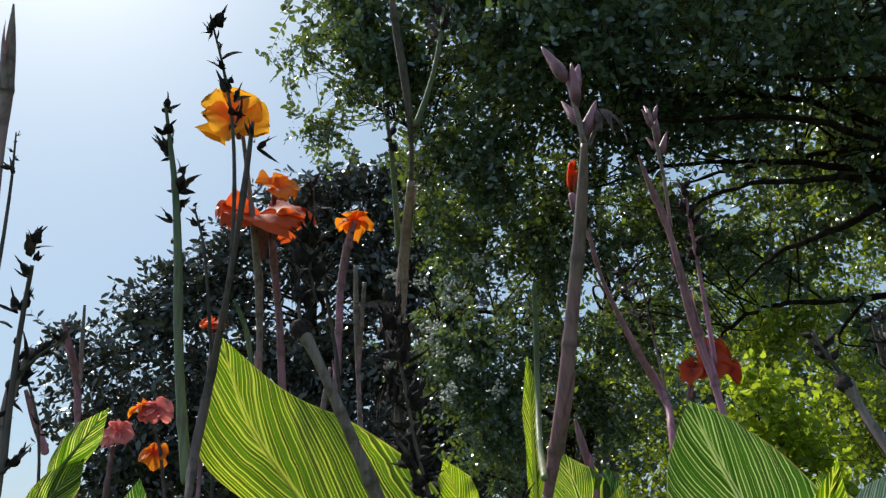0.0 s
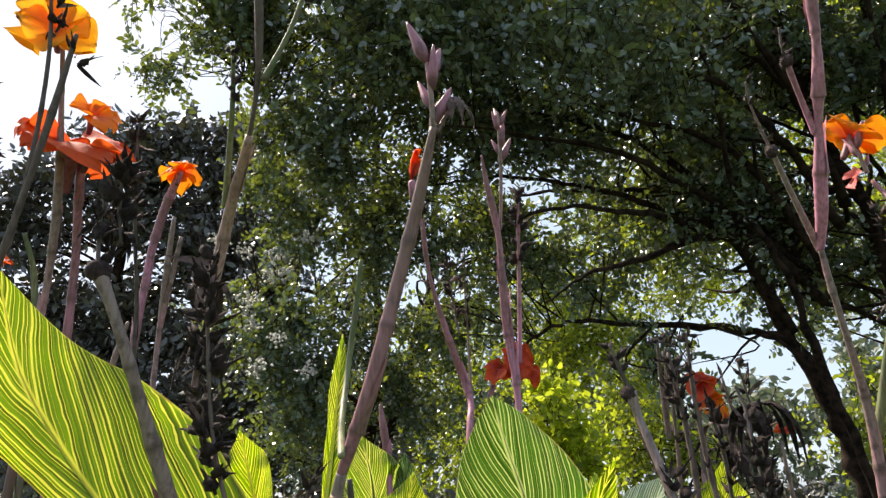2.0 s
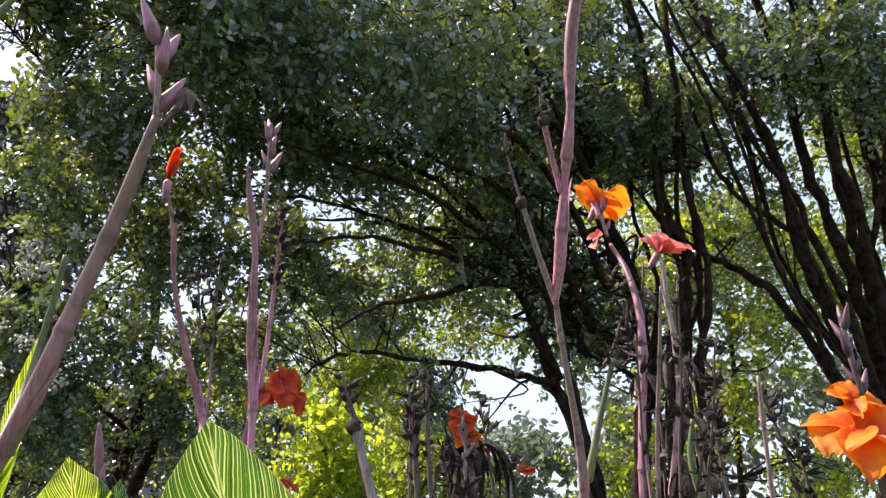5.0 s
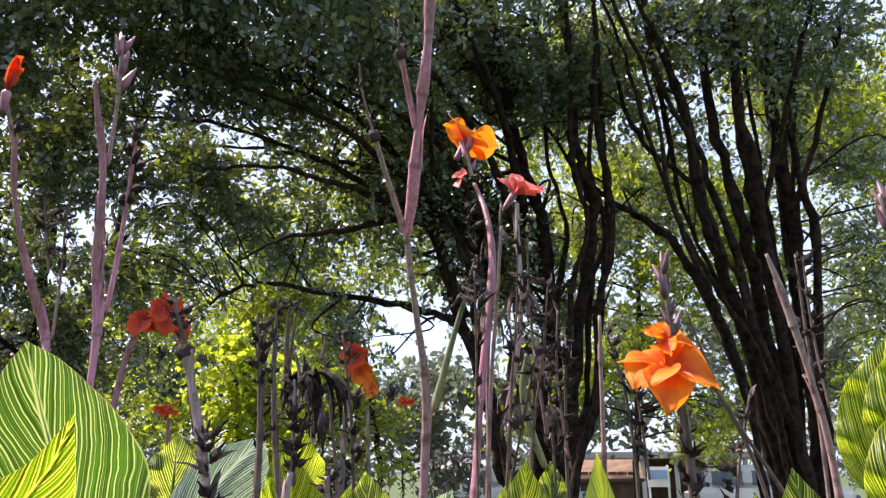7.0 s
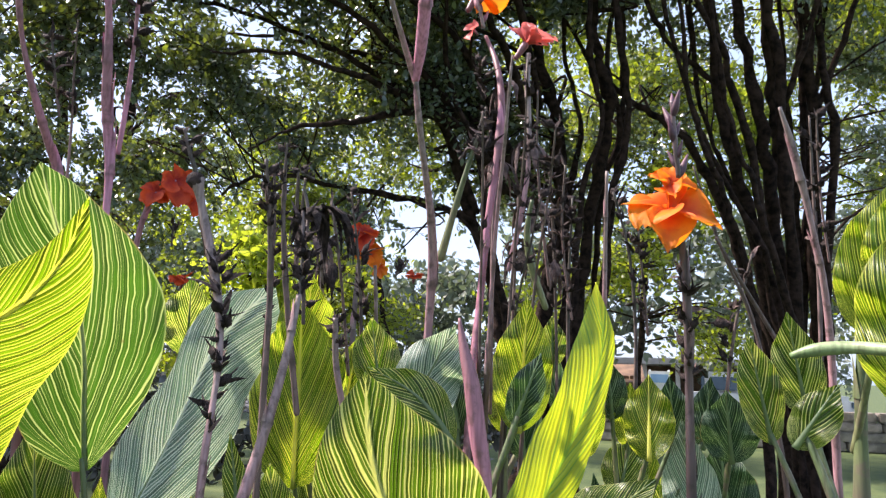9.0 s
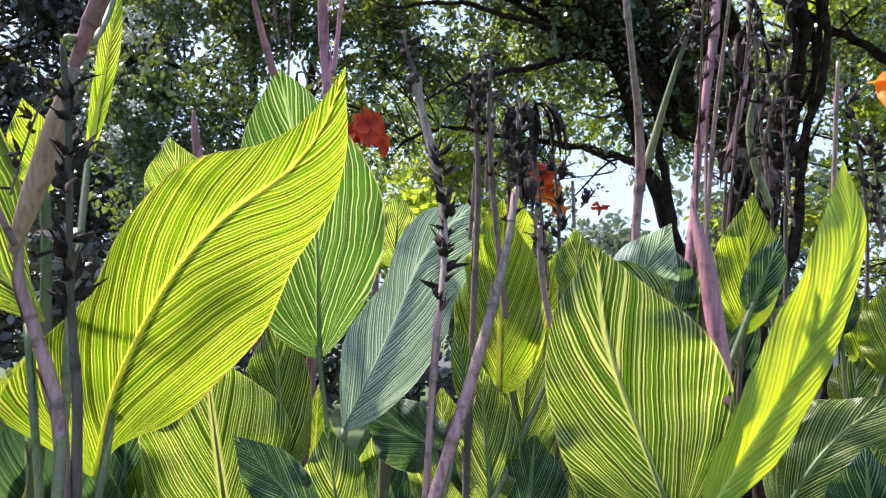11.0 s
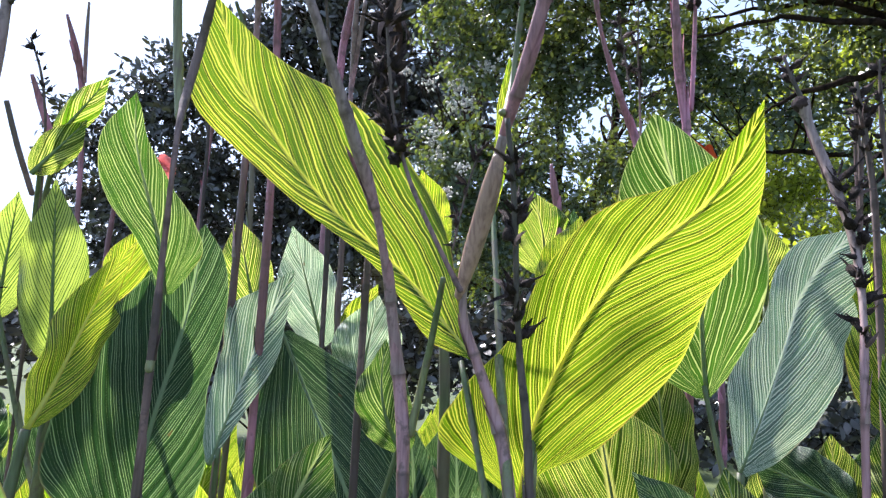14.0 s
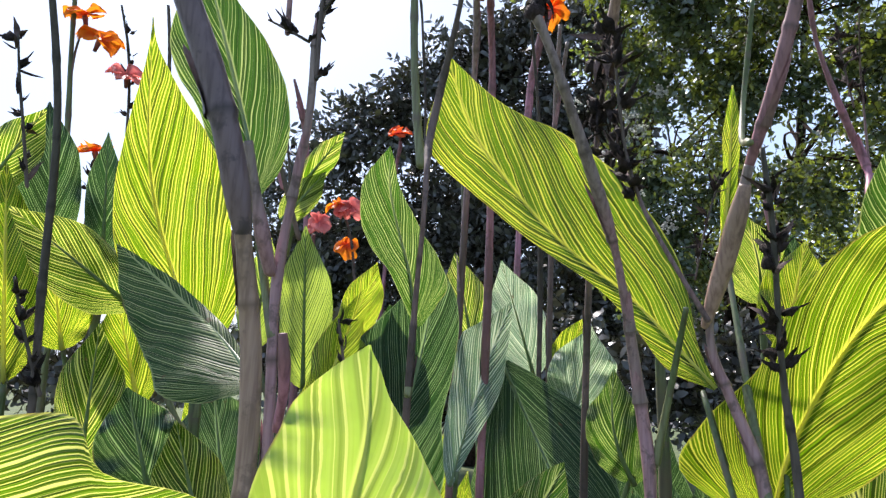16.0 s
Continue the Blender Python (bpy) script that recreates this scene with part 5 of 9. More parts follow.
CLUSTERS = [
    ("bloom", 0.14, 4.35, 3.07, 0.055, 40),
    ("bloom", 0.20, 4.39, 2.98, 0.055, 40),
    ("bloom", 0.11, 4.40, 2.95, 0.055, 40),
    ("bloom", 0.34, 4.30, 3.20, 0.055, 40),
    ("bloom", -0.02, 4.49, 2.74, 0.055, 40),
    ("bloom", 0.03, 4.53, 2.65, 0.055, 40),
    ("bloom", 0.06, 4.64, 2.39, 0.055, 40),
    ("bloom", -0.21, 4.33, 3.14, 0.055, 40),
    ("bloom", -0.05, 4.35, 3.09, 0.055, 40),
    ("bloom", 0.19, 4.55, 2.58, 0.055, 40),
    ("bloom", 0.10, 4.62, 2.42, 0.055, 40),
    ("bloom", -0.02, 4.47, 2.81, 0.055, 40),
    ("bloom", 0.40, 4.63, 2.40, 0.055, 40),
]
GREEN_CLUSTERS = [
    ("seed", 1.72, 2.53, 3.72, 0.100, 70),
    ("seed", 1.64, 2.63, 3.61, 0.100, 70),
    ("seed", 1.39, 3.01, 3.62, 0.100, 70),
    ("seed", 1.53, 2.93, 3.63, 0.100, 70),
    ("seed", 1.82, 2.50, 3.69, 0.100, 70),
    ("seed", 0.57, 3.33, 4.37, 0.100, 70),
    ("seed", 0.32, 3.70, 4.40, 0.100, 70),
    ("seed", 1.18, 3.75, 3.87, 0.100, 70),
    ("seed", 0.53, 4.36, 3.85, 0.100, 70),
    ("seed", 1.98, 2.43, 3.88, 0.100, 70),
    ("seed", 2.23, 2.57, 3.83, 0.100, 70),
    ("seed", 0.37, 4.70, 3.85, 0.100, 70),
    ("seed", 1.66, 2.98, 3.64, 0.100, 70),
    ("seed", 2.45, 2.37, 4.24, 0.100, 70),
    ("seed", -0.67, 3.98, 4.00, 0.090, 60),
    ("seed", -0.72, 3.97, 4.04, 0.090, 60),
    ("seed", -0.85, 3.77, 4.52, 0.090, 60),
    ("seed", -0.59, 3.96, 4.06, 0.090, 60),
    ("seed", 0.42, 3.78, 4.44, 0.090, 60),
    ("seed", 0.66, 3.68, 4.66, 0.090, 60),
]


def cluster(name, label, x, y, z, radius, count, material, seed, grain):
    """A loose head of small rounded grains on the twigs of a tree."""
    r = random.Random(seed)
    verts, faces = [], []
    for k in range(count):
        c = Vector((x, y, z)) + Vector((r.gauss(0, 1), r.gauss(0, 1), r.gauss(0, 0.8))) * radius * 0.55
        g = grain * r.uniform(0.6, 1.3)
        n = len(verts)
        verts += [c + Vector(q) * g for q in ((1, 0, 0), (-1, 0, 0), (0, 1, 0), (0, -1, 0), (0, 0, 1), (0, 0, -1))]
        faces += [(n + a, n + b, n + e) for a in (0, 1) for b in (2, 3) for e in (4, 5)]
    return tagged(part(name, verts, faces, material, None), label, "tree bloom", name + "s in the tree", "stuff")


for k, (kind, x, y, z, r, n) in enumerate(CLUSTERS):
    cluster("bloom_cluster", "white crape myrtle bloom cluster on leafy twig", x, y, z, r, n, WHITE_BLOOM, k, 0.011)
for k, (kind, x, y, z, r, n) in enumerate(GREEN_CLUSTERS):
    cluster("seed_cluster", "green crape myrtle seed cluster on leafy twig", x, y, z, r, n, SEEDS, 50 + k, 0.006)


# ---- canna bed ----
p = plant(0.149, 0.717, "tall canna with closed mauve buds on thick stalk")
stem(p, [(0.186, 0.627, 1.871, 0.0035), (0.180, 0.646, 1.826, 0.0059), (0.175, 0.663, 1.784, 0.0067), (0.160, 0.680, 1.719, 0.0069), (0.148, 0.686, 1.669, 0.0072), (0.141, 0.698, 1.625, 0.0073), (0.126, 0.715, 1.579, 0.0066), (0.118, 0.730, 1.547, 0.0053)], "o")
stem(p, [(0.118, 0.730, 1.547, 0.0061), (0.113, 0.739, 1.521, 0.0071), (0.106, 0.756, 1.475, 0.0075), (0.091, 0.780, 1.419, 0.0072), (0.079, 0.791, 1.379, 0.0052), (0.087, 0.795, 1.349, 0.0057), (0.102, 0.793, 1.312, 0.0066), (0.131, 0.786, 1.235, 0.0079), (0.159, 0.776, 1.147, 0.0082), (0.146, 0.721, 0.595, 0.0082), (0.149, 0.717, 0.000, 0.0089)], "u")
stem(p, [(0.186, 0.627, 1.871, 0.0033), (0.181, 0.613, 1.905, 0.0033), (0.172, 0.600, 1.937, 0.0023)], "u")
buds(p, [(0.186, 0.627, 1.871, 0.0033), (0.181, 0.613, 1.905, 0.0033), (0.172, 0.600, 1.937, 0.0023)], 5, 0.043, 1)
wilted(p, (0.209, 0.633, 1.906), 12, 0.056, 5)
stem(p, [(0.192, 0.637, 1.872, 0.0024), (0.204, 0.638, 1.896, 0.0024), (0.210, 0.633, 1.907, 0.0019)], "u")
stem(p, [(0.114, 0.652, 1.538, 0.0036), (0.123, 0.662, 1.485, 0.0040), (0.128, 0.672, 1.432, 0.0040), (0.133, 0.696, 1.358, 0.0041), (0.139, 0.705, 1.309, 0.0050), (0.149, 0.717, 1.250, 0.0059), (0.157, 0.717, 1.192, 0.0062), (0.160, 0.717, 0.596, 0.0066), (0.162, 0.718, 0.000, 0.0072)], "k")
pods(p, [(0.122, 0.658, 1.512, 0.0031), (0.126, 0.666, 1.469, 0.0031), (0.128, 0.674, 1.421, 0.0031), (0.133, 0.696, 1.358, 0.0032), (0.137, 0.702, 1.325, 0.0032)], 24, 0.035, 4)
stem(p, [(0.099, 0.782, 1.549, 0.0016), (0.090, 0.785, 1.529, 0.0016), (0.079, 0.793, 1.484, 0.0016), (0.071, 0.801, 1.432, 0.0016)], "k")
pods(p, [(0.099, 0.782, 1.549, 0.0016), (0.090, 0.785, 1.529, 0.0016), (0.079, 0.793, 1.484, 0.0016), (0.071, 0.801, 1.432, 0.0016)], 14, 0.022, 5)
stem(p, [(0.148, 0.831, 1.799, 0.0029), (0.145, 0.858, 1.735, 0.0034), (0.143, 0.875, 1.668, 0.0034), (0.128, 0.847, 1.606, 0.0037), (0.113, 0.699, 1.561, 0.0038)], "g")
pods(p, [(0.148, 0.836, 1.786, 0.0029), (0.144, 0.855, 1.741, 0.0029)], 4, 0.015, 6)
stem(p, [(-0.024, 0.798, 1.760, 0.0023), (-0.018, 0.815, 1.671, 0.0034), (-0.006, 0.831, 1.582, 0.0034), (0.011, 0.823, 1.523, 0.0039), (0.044, 0.796, 1.457, 0.0043), (0.068, 0.775, 1.406, 0.0046), (0.081, 0.780, 1.385, 0.0056)], "d")
pods(p, [(-0.023, 0.800, 1.753, 0.0029), (-0.019, 0.815, 1.671, 0.0029), (-0.013, 0.828, 1.596, 0.0029), (0.008, 0.822, 1.523, 0.0028)], 30, 0.040, 7)
stem(p, [(0.115, 0.736, 1.527, 0.0064), (0.109, 0.745, 1.498, 0.0102), (0.102, 0.756, 1.463, 0.0109), (0.089, 0.775, 1.416, 0.0094), (0.080, 0.789, 1.380, 0.0051)], "f")
blade(p, [(0.104, 0.879, 1.312), (0.071, 0.884, 1.349), (-0.004, 0.894, 1.428), (-0.080, 0.904, 1.489), (-0.128, 0.910, 1.539), (-0.169, 0.915, 1.591), (-0.216, 0.919, 1.658), (-0.267, 0.923, 1.790)], [(0.00, 0.003, 0.003), (0.08, 0.028, 0.020), (0.20, 0.022, 0.068), (0.35, 0.018, 0.114), (0.50, 0.030, 0.128), (0.65, 0.049, 0.106), (0.80, 0.069, 0.064), (0.92, 0.028, 0.026)], (0.042, -0.992, 0.116), "y", 1, 9, 3.2, 0.72)
stem(p, [(0.089, 0.881, 1.308, 0.0034), (0.129, 0.798, 1.120, 0.0042), (0.158, 0.717, 0.969, 0.0052)], "g")
blade(p, [(0.169, 0.918, 1.140), (0.177, 0.868, 1.232), (0.201, 0.818, 1.313), (0.231, 0.769, 1.382), (0.266, 0.729, 1.428), (0.306, 0.689, 1.462), (0.330, 0.652, 1.500), (0.338, 0.607, 1.550)], [(0.00, 0.011, 0.003), (0.08, 0.110, 0.017), (0.20, 0.098, 0.073), (0.35, 0.065, 0.098), (0.50, 0.066, 0.108), (0.65, 0.062, 0.087), (0.80, 0.032, 0.052), (0.92, 0.012, 0.018)], (-0.399, -0.786, -0.472), "y", 2, 11, 2.7, 1.0)
stem(p, [(0.180, 0.880, 1.227, 0.0034), (0.166, 0.805, 1.043, 0.0042), (0.158, 0.717, 0.894, 0.0052)], "g")
leaf(p, (0.126, 0.957, 1.502), (0.143, 0.946, 1.734), 0.030, (0.197, -0.979, -0.059), 0.040, 0.000, 40, 0, "y", 6, 0.504, 0, 0.6, 0, 2.2)
stem(p, [(0.127, 0.956, 1.522, 0.0034), (0.133, 0.842, 1.299, 0.0042), (0.141, 0.726, 1.115, 0.0052)], "g")
p = plant(0.029, 0.832, "canna stalk with dark knob and mauve sheaths")
stem(p, [(-0.114, 0.702, 1.725, 0.0091), (-0.101, 0.710, 1.700, 0.0064), (-0.085, 0.722, 1.657, 0.0064), (-0.068, 0.745, 1.610, 0.0070), (-0.048, 0.771, 1.557, 0.0087), (-0.028, 0.797, 1.502, 0.0083), (-0.016, 0.817, 1.468, 0.0056), (-0.007, 0.838, 1.420, 0.0062), (0.005, 0.854, 1.353, 0.0079), (0.018, 0.863, 1.272, 0.0089), (0.025, 0.855, 1.215, 0.0093), (0.028, 0.842, 1.179, 0.0080), (0.029, 0.835, 0.589, 0.0084), (0.029, 0.832, 0.000, 0.0092)], "u")
knob(p, (-0.114, 0.702, 1.724), 0.0105, 1)
wilted(p, (-0.117, 0.704, 1.768), 8, 0.046, 13, POD)
pods(p, [(-0.114, 0.702, 1.730, 0.003), (-0.120, 0.700, 1.765, 0.002), (-0.116, 0.698, 1.795, 0.002)], 9, 0.030, 14)
stem(p, [(-0.116, 0.698, 1.800, 0.0016), (-0.120, 0.700, 1.765, 0.0022), (-0.114, 0.702, 1.728, 0.0030)], "k")
stem(p, [(-0.118, 0.812, 1.789, 0.0043), (-0.126, 0.801, 1.820, 0.0032), (-0.119, 0.789, 1.850, 0.0027), (-0.122, 0.778, 1.877, 0.0021)], "k")
pods(p, [(-0.118, 0.812, 1.789, 0.0043), (-0.126, 0.801, 1.820, 0.0032), (-0.119, 0.789, 1.850, 0.0027), (-0.122, 0.778, 1.877, 0.0021)], 28, 0.043, 11)
wilted(p, (-0.121, 0.808, 1.802), 7, 0.049, 12, POD)
stem(p, [(0.062, 0.806, 1.401, 0.0032), (0.056, 0.834, 1.354, 0.0038), (0.045, 0.855, 1.288, 0.0044), (0.032, 0.855, 1.222, 0.0055)], "g")
p = plant(-0.054, 1.102, "tall canna stalk with forked dry branches")
stem(p, [(-0.005, 0.756, 2.249, 0.0045), (-0.002, 0.800, 2.169, 0.0084), (0.006, 0.832, 2.116, 0.0091), (0.014, 0.857, 2.055, 0.0059), (0.004, 0.905, 1.993, 0.0053), (-0.005, 0.942, 1.957, 0.0068), (-0.018, 0.982, 1.912, 0.0062), (-0.023, 1.005, 1.858, 0.0076), (-0.035, 1.037, 1.781, 0.0062), (-0.047, 1.062, 1.669, 0.0068), (-0.051, 1.085, 1.561, 0.0073), (-0.053, 1.096, 0.781, 0.0077), (-0.054, 1.102, 0.000, 0.0084)], "d")
stem(p, [(0.016, 0.858, 2.053, 0.0046), (0.032, 0.845, 2.085, 0.0039), (0.049, 0.830, 2.120, 0.0033), (0.063, 0.808, 2.171, 0.0033), (0.068, 0.795, 2.203, 0.0026)], "g")
pods(p, [(0.058, 0.816, 2.153, 0.0026), (0.066, 0.804, 2.181, 0.0026), (0.072, 0.793, 2.207, 0.0020)], 7, 0.040, 20)
stem(p, [(-0.025, 0.866, 2.089, 0.0027), (-0.021, 0.883, 2.048, 0.0033), (-0.021, 0.926, 1.997, 0.0041), (-0.023, 0.979, 1.920, 0.0048)], "g")
pods(p, [(-0.031, 0.862, 2.097, 0.0027), (-0.021, 0.877, 2.063, 0.0027), (-0.020, 0.892, 2.025, 0.0027)], 10, 0.026, 21)
pods(p, [(-0.032, 0.973, 1.831, 0.0027), (-0.042, 1.004, 1.756, 0.0027), (-0.034, 1.042, 1.665, 0.0027), (-0.014, 1.049, 1.594, 0.0026)], 36, 0.047, 22)
stem(p, [(0.004, 0.905, 1.993, 0.0056), (-0.018, 0.982, 1.912, 0.0080), (-0.023, 1.005, 1.858, 0.0086), (-0.035, 1.037, 1.781, 0.0064)], "f", "split papery buff sheath")
wilted(p, (-0.029, 1.006, 1.813), 9, 0.073, 23, CHAFF)
wilted(p, (-0.033, 1.036, 1.738), 9, 0.089, 24, POD)
wilted(p, (-0.046, 1.073, 1.647), 9, 0.081, 25, POD)
wilted(p, (-0.013, 1.069, 1.591), 8, 0.072, 26, POD)
leaf(p, (0.018, 1.049, 1.172), (-0.013, 1.018, 1.334), 0.085, (0.087, -0.982, -0.170), 0.100, -0.100, 12, 30, "w", 18, 0.756, 0, 0.6, 0, 2.2)
stem(p, [(0.014, 1.045, 1.191, 0.0034), (-0.017, 1.071, 1.064, 0.0042), (-0.052, 1.093, 0.976, 0.0052)], "g")
p = plant(-0.273, 0.841, "canna pair of grey-green stalks with black seed heads")
stem(p, [(-0.188, 0.768, 2.020, 0.0040), (-0.195, 0.781, 1.988, 0.0050), (-0.203, 0.794, 1.931, 0.0064), (-0.221, 0.816, 1.853, 0.0053), (-0.238, 0.840, 1.771, 0.0067), (-0.262, 0.864, 1.688, 0.0090), (-0.281, 0.883, 1.616, 0.0089), (-0.249, 0.787, 1.581, 0.0061), (-0.254, 0.800, 1.508, 0.0051), (-0.265, 0.825, 1.423, 0.0057), (-0.269, 0.835, 1.369, 0.0062), (-0.272, 0.839, 0.684, 0.0065), (-0.273, 0.841, 0.000, 0.0071)], "d")
pods(p, [(-0.185, 0.781, 1.987, 0.0018), (-0.189, 0.775, 2.004, 0.0023)], 3, 0.027, 30)
stem(p, [(-0.237, 0.732, 2.161, 0.0018), (-0.226, 0.758, 2.099, 0.0024), (-0.215, 0.780, 2.044, 0.0030), (-0.221, 0.817, 1.956, 0.0036), (-0.230, 0.841, 1.872, 0.0036), (-0.239, 0.855, 1.787, 0.0041)], "k")
pods(p, [(-0.239, 0.734, 2.157, 0.0018), (-0.231, 0.748, 2.123, 0.0018), (-0.223, 0.760, 2.092, 0.0018), (-0.215, 0.780, 2.044, 0.0018), (-0.217, 0.787, 2.027, 0.0018)], 17, 0.036, 31)
stem(p, [(-0.325, 0.825, 2.097, 0.0019), (-0.326, 0.846, 2.047, 0.0032), (-0.311, 0.860, 1.987, 0.0044), (-0.315, 0.877, 1.894, 0.0056), (-0.310, 0.892, 1.780, 0.0060), (-0.300, 0.893, 1.672, 0.0063), (-0.287, 0.889, 1.604, 0.0072)], "g")
pods(p, [(-0.326, 0.827, 2.094, 0.0019), (-0.331, 0.842, 2.058, 0.0026), (-0.325, 0.852, 2.032, 0.0026), (-0.310, 0.856, 1.997, 0.0025), (-0.319, 0.870, 1.962, 0.0025), (-0.324, 0.883, 1.905, 0.0025)], 17, 0.039, 32)
blade(p, [(-0.275, 0.869, 1.371), (-0.283, 0.847, 1.444), (-0.297, 0.831, 1.499), (-0.307, 0.816, 1.548), (-0.306, 0.800, 1.600)], [(0.00, 0.001, 0.009), (0.08, 0.008, 0.029), (0.20, 0.017, 0.048), (0.35, 0.029, 0.043), (0.50, 0.043, 0.031), (0.65, 0.046, 0.021), (0.80, 0.038, 0.012), (0.92, 0.017, 0.007)], (0.522, -0.839, -0.155), "w", 13, 14, 2.8)
stem(p, [(-0.275, 0.857, 1.404, 0.0034), (-0.271, 0.849, 1.324, 0.0042), (-0.270, 0.835, 1.283, 0.0052)], "g")
p = plant(-0.279, 0.441, "thick mauve canna stalk near the camera")
stem(p, [(-0.295, 0.418, 1.421, 0.0092), (-0.292, 0.422, 1.400, 0.0065), (-0.288, 0.430, 1.364, 0.0071), (-0.284, 0.441, 1.316, 0.0078), (-0.279, 0.441, 1.267, 0.0077), (-0.279, 0.441, 1.213, 0.0075), (-0.279, 0.441, 0.607, 0.0079), (-0.279, 0.441, 0.000, 0.0086)], "f")
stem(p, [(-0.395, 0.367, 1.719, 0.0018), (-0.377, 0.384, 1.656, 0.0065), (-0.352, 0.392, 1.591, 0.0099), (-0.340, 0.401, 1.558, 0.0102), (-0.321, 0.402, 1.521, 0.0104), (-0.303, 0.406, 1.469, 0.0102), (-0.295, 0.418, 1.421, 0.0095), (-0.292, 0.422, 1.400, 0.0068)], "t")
blade(p, [(-0.350, 0.583, 1.288), (-0.413, 0.627, 1.329), (-0.516, 0.683, 1.385), (-0.645, 0.738, 1.452)], [(0.00, 0.014, 0.003), (0.08, 0.047, 0.005), (0.20, 0.079, 0.009), (0.35, 0.072, 0.011), (0.50, 0.066, 0.011), (0.65, 0.053, 0.011), (0.80, 0.036, 0.007), (0.92, 0.015, 0.004)], (-0.030, -0.849, 0.528), "w", 40, 8, 2.4)
stem(p, [(-0.366, 0.604, 1.253, 0.0034), (-0.315, 0.519, 1.066, 0.0042), (-0.279, 0.441, 0.910, 0.0052)], "g")
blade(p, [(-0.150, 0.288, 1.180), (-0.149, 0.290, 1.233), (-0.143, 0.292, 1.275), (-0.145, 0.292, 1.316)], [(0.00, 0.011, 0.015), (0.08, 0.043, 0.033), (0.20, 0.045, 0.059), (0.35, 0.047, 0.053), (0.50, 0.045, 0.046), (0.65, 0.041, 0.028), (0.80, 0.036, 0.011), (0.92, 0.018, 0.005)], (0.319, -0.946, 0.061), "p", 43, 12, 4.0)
leaf(p, (-0.574, 0.384, 1.214), (-0.264, 0.416, 1.200), 0.157, (0.077, -0.924, -0.375), 0.100, 0.000, 12, 0, "b", 44, 0.756, 0, 0.6, 0, 2.2)
p = plant(-0.329, 0.589, "forked canna stalk with black seed pods")
stem(p, [(-0.302, 0.563, 1.683, 0.0028), (-0.315, 0.567, 1.648, 0.0037), (-0.323, 0.570, 1.623, 0.0042), (-0.313, 0.568, 1.588, 0.0046), (-0.320, 0.576, 1.544, 0.0046), (-0.330, 0.583, 1.494, 0.0051), (-0.339, 0.591, 1.444, 0.0055), (-0.344, 0.587, 1.403, 0.0068), (-0.343, 0.587, 1.353, 0.0058), (-0.338, 0.592, 1.279, 0.0062), (-0.333, 0.591, 1.188, 0.0060), (-0.330, 0.590, 0.594, 0.0063), (-0.329, 0.589, 0.000, 0.0069)], "u")
stem(p, [(-0.324, 0.568, 1.628, 0.0023), (-0.343, 0.562, 1.638, 0.0019), (-0.365, 0.555, 1.648, 0.0014)], "k")
pods(p, [(-0.324, 0.568, 1.628, 0.0023), (-0.343, 0.562, 1.638, 0.0019), (-0.365, 0.555, 1.648, 0.0014)], 6, 0.026, 40)
stem(p, [(-0.314, 0.568, 1.588, 0.0023), (-0.305, 0.569, 1.595, 0.0018), (-0.296, 0.569, 1.603, 0.0009)], "k")
pods(p, [(-0.314, 0.568, 1.588, 0.0023), (-0.305, 0.569, 1.595, 0.0018), (-0.296, 0.569, 1.603, 0.0009)], 2, 0.022, 41)
pods(p, [(-0.323, 0.569, 1.626, 0.0019), (-0.313, 0.565, 1.660, 0.0019), (-0.291, 0.566, 1.678, 0.0014)], 8, 0.025, 42)
stem(p, [(-0.363, 0.540, 1.514, 0.0053), (-0.356, 0.550, 1.473, 0.0053), (-0.350, 0.561, 1.426, 0.0088), (-0.346, 0.578, 1.396, 0.0071)], "u")
stem(p, [(-0.302, 0.527, 1.334, 0.0040), (-0.302, 0.532, 1.310, 0.0056), (-0.297, 0.538, 1.287, 0.0048), (-0.315, 0.561, 1.251, 0.0041)], "p")
stem(p, [(-0.219, 0.440, 1.341, 0.0013), (-0.216, 0.445, 1.319, 0.0017), (-0.213, 0.450, 1.295, 0.0020)], "d")
pods(p, [(-0.219, 0.440, 1.341, 0.0013), (-0.216, 0.445, 1.319, 0.0017), (-0.213, 0.450, 1.295, 0.0020)], 7, 0.015, 43)
stem(p, [(-0.330, 0.504, 1.984, 0.0008), (-0.336, 0.518, 1.951, 0.0050), (-0.342, 0.534, 1.914, 0.0062), (-0.349, 0.550, 1.875, 0.0037), (-0.353, 0.566, 1.785, 0.0032), (-0.365, 0.598, 1.656, 0.0035)], "u")
stem(p, [(-0.325, 0.531, 1.867, 0.0008), (-0.331, 0.547, 1.829, 0.0016), (-0.342, 0.564, 1.789, 0.0020), (-0.342, 0.565, 1.733, 0.0023)], "k")
pods(p, [(-0.326, 0.532, 1.864, 0.0012), (-0.332, 0.547, 1.829, 0.0012)], 7, 0.012, 44)
stem(p, [(-0.297, 0.538, 1.744, 0.0022), (-0.305, 0.549, 1.719, 0.0026), (-0.309, 0.555, 1.679, 0.0029), (-0.312, 0.562, 1.636, 0.0032), (-0.314, 0.570, 1.589, 0.0035)], "k")
pods(p, [(-0.301, 0.531, 1.761, 0.0019), (-0.297, 0.535, 1.752, 0.0019), (-0.305, 0.549, 1.719, 0.0019), (-0.315, 0.556, 1.703, 0.0019), (-0.310, 0.560, 1.667, 0.0018)], 13, 0.021, 45)
stem(p, [(-0.315, 0.565, 1.655, 0.0018), (-0.295, 0.556, 1.676, 0.0015), (-0.272, 0.552, 1.684, 0.0011)], "k")
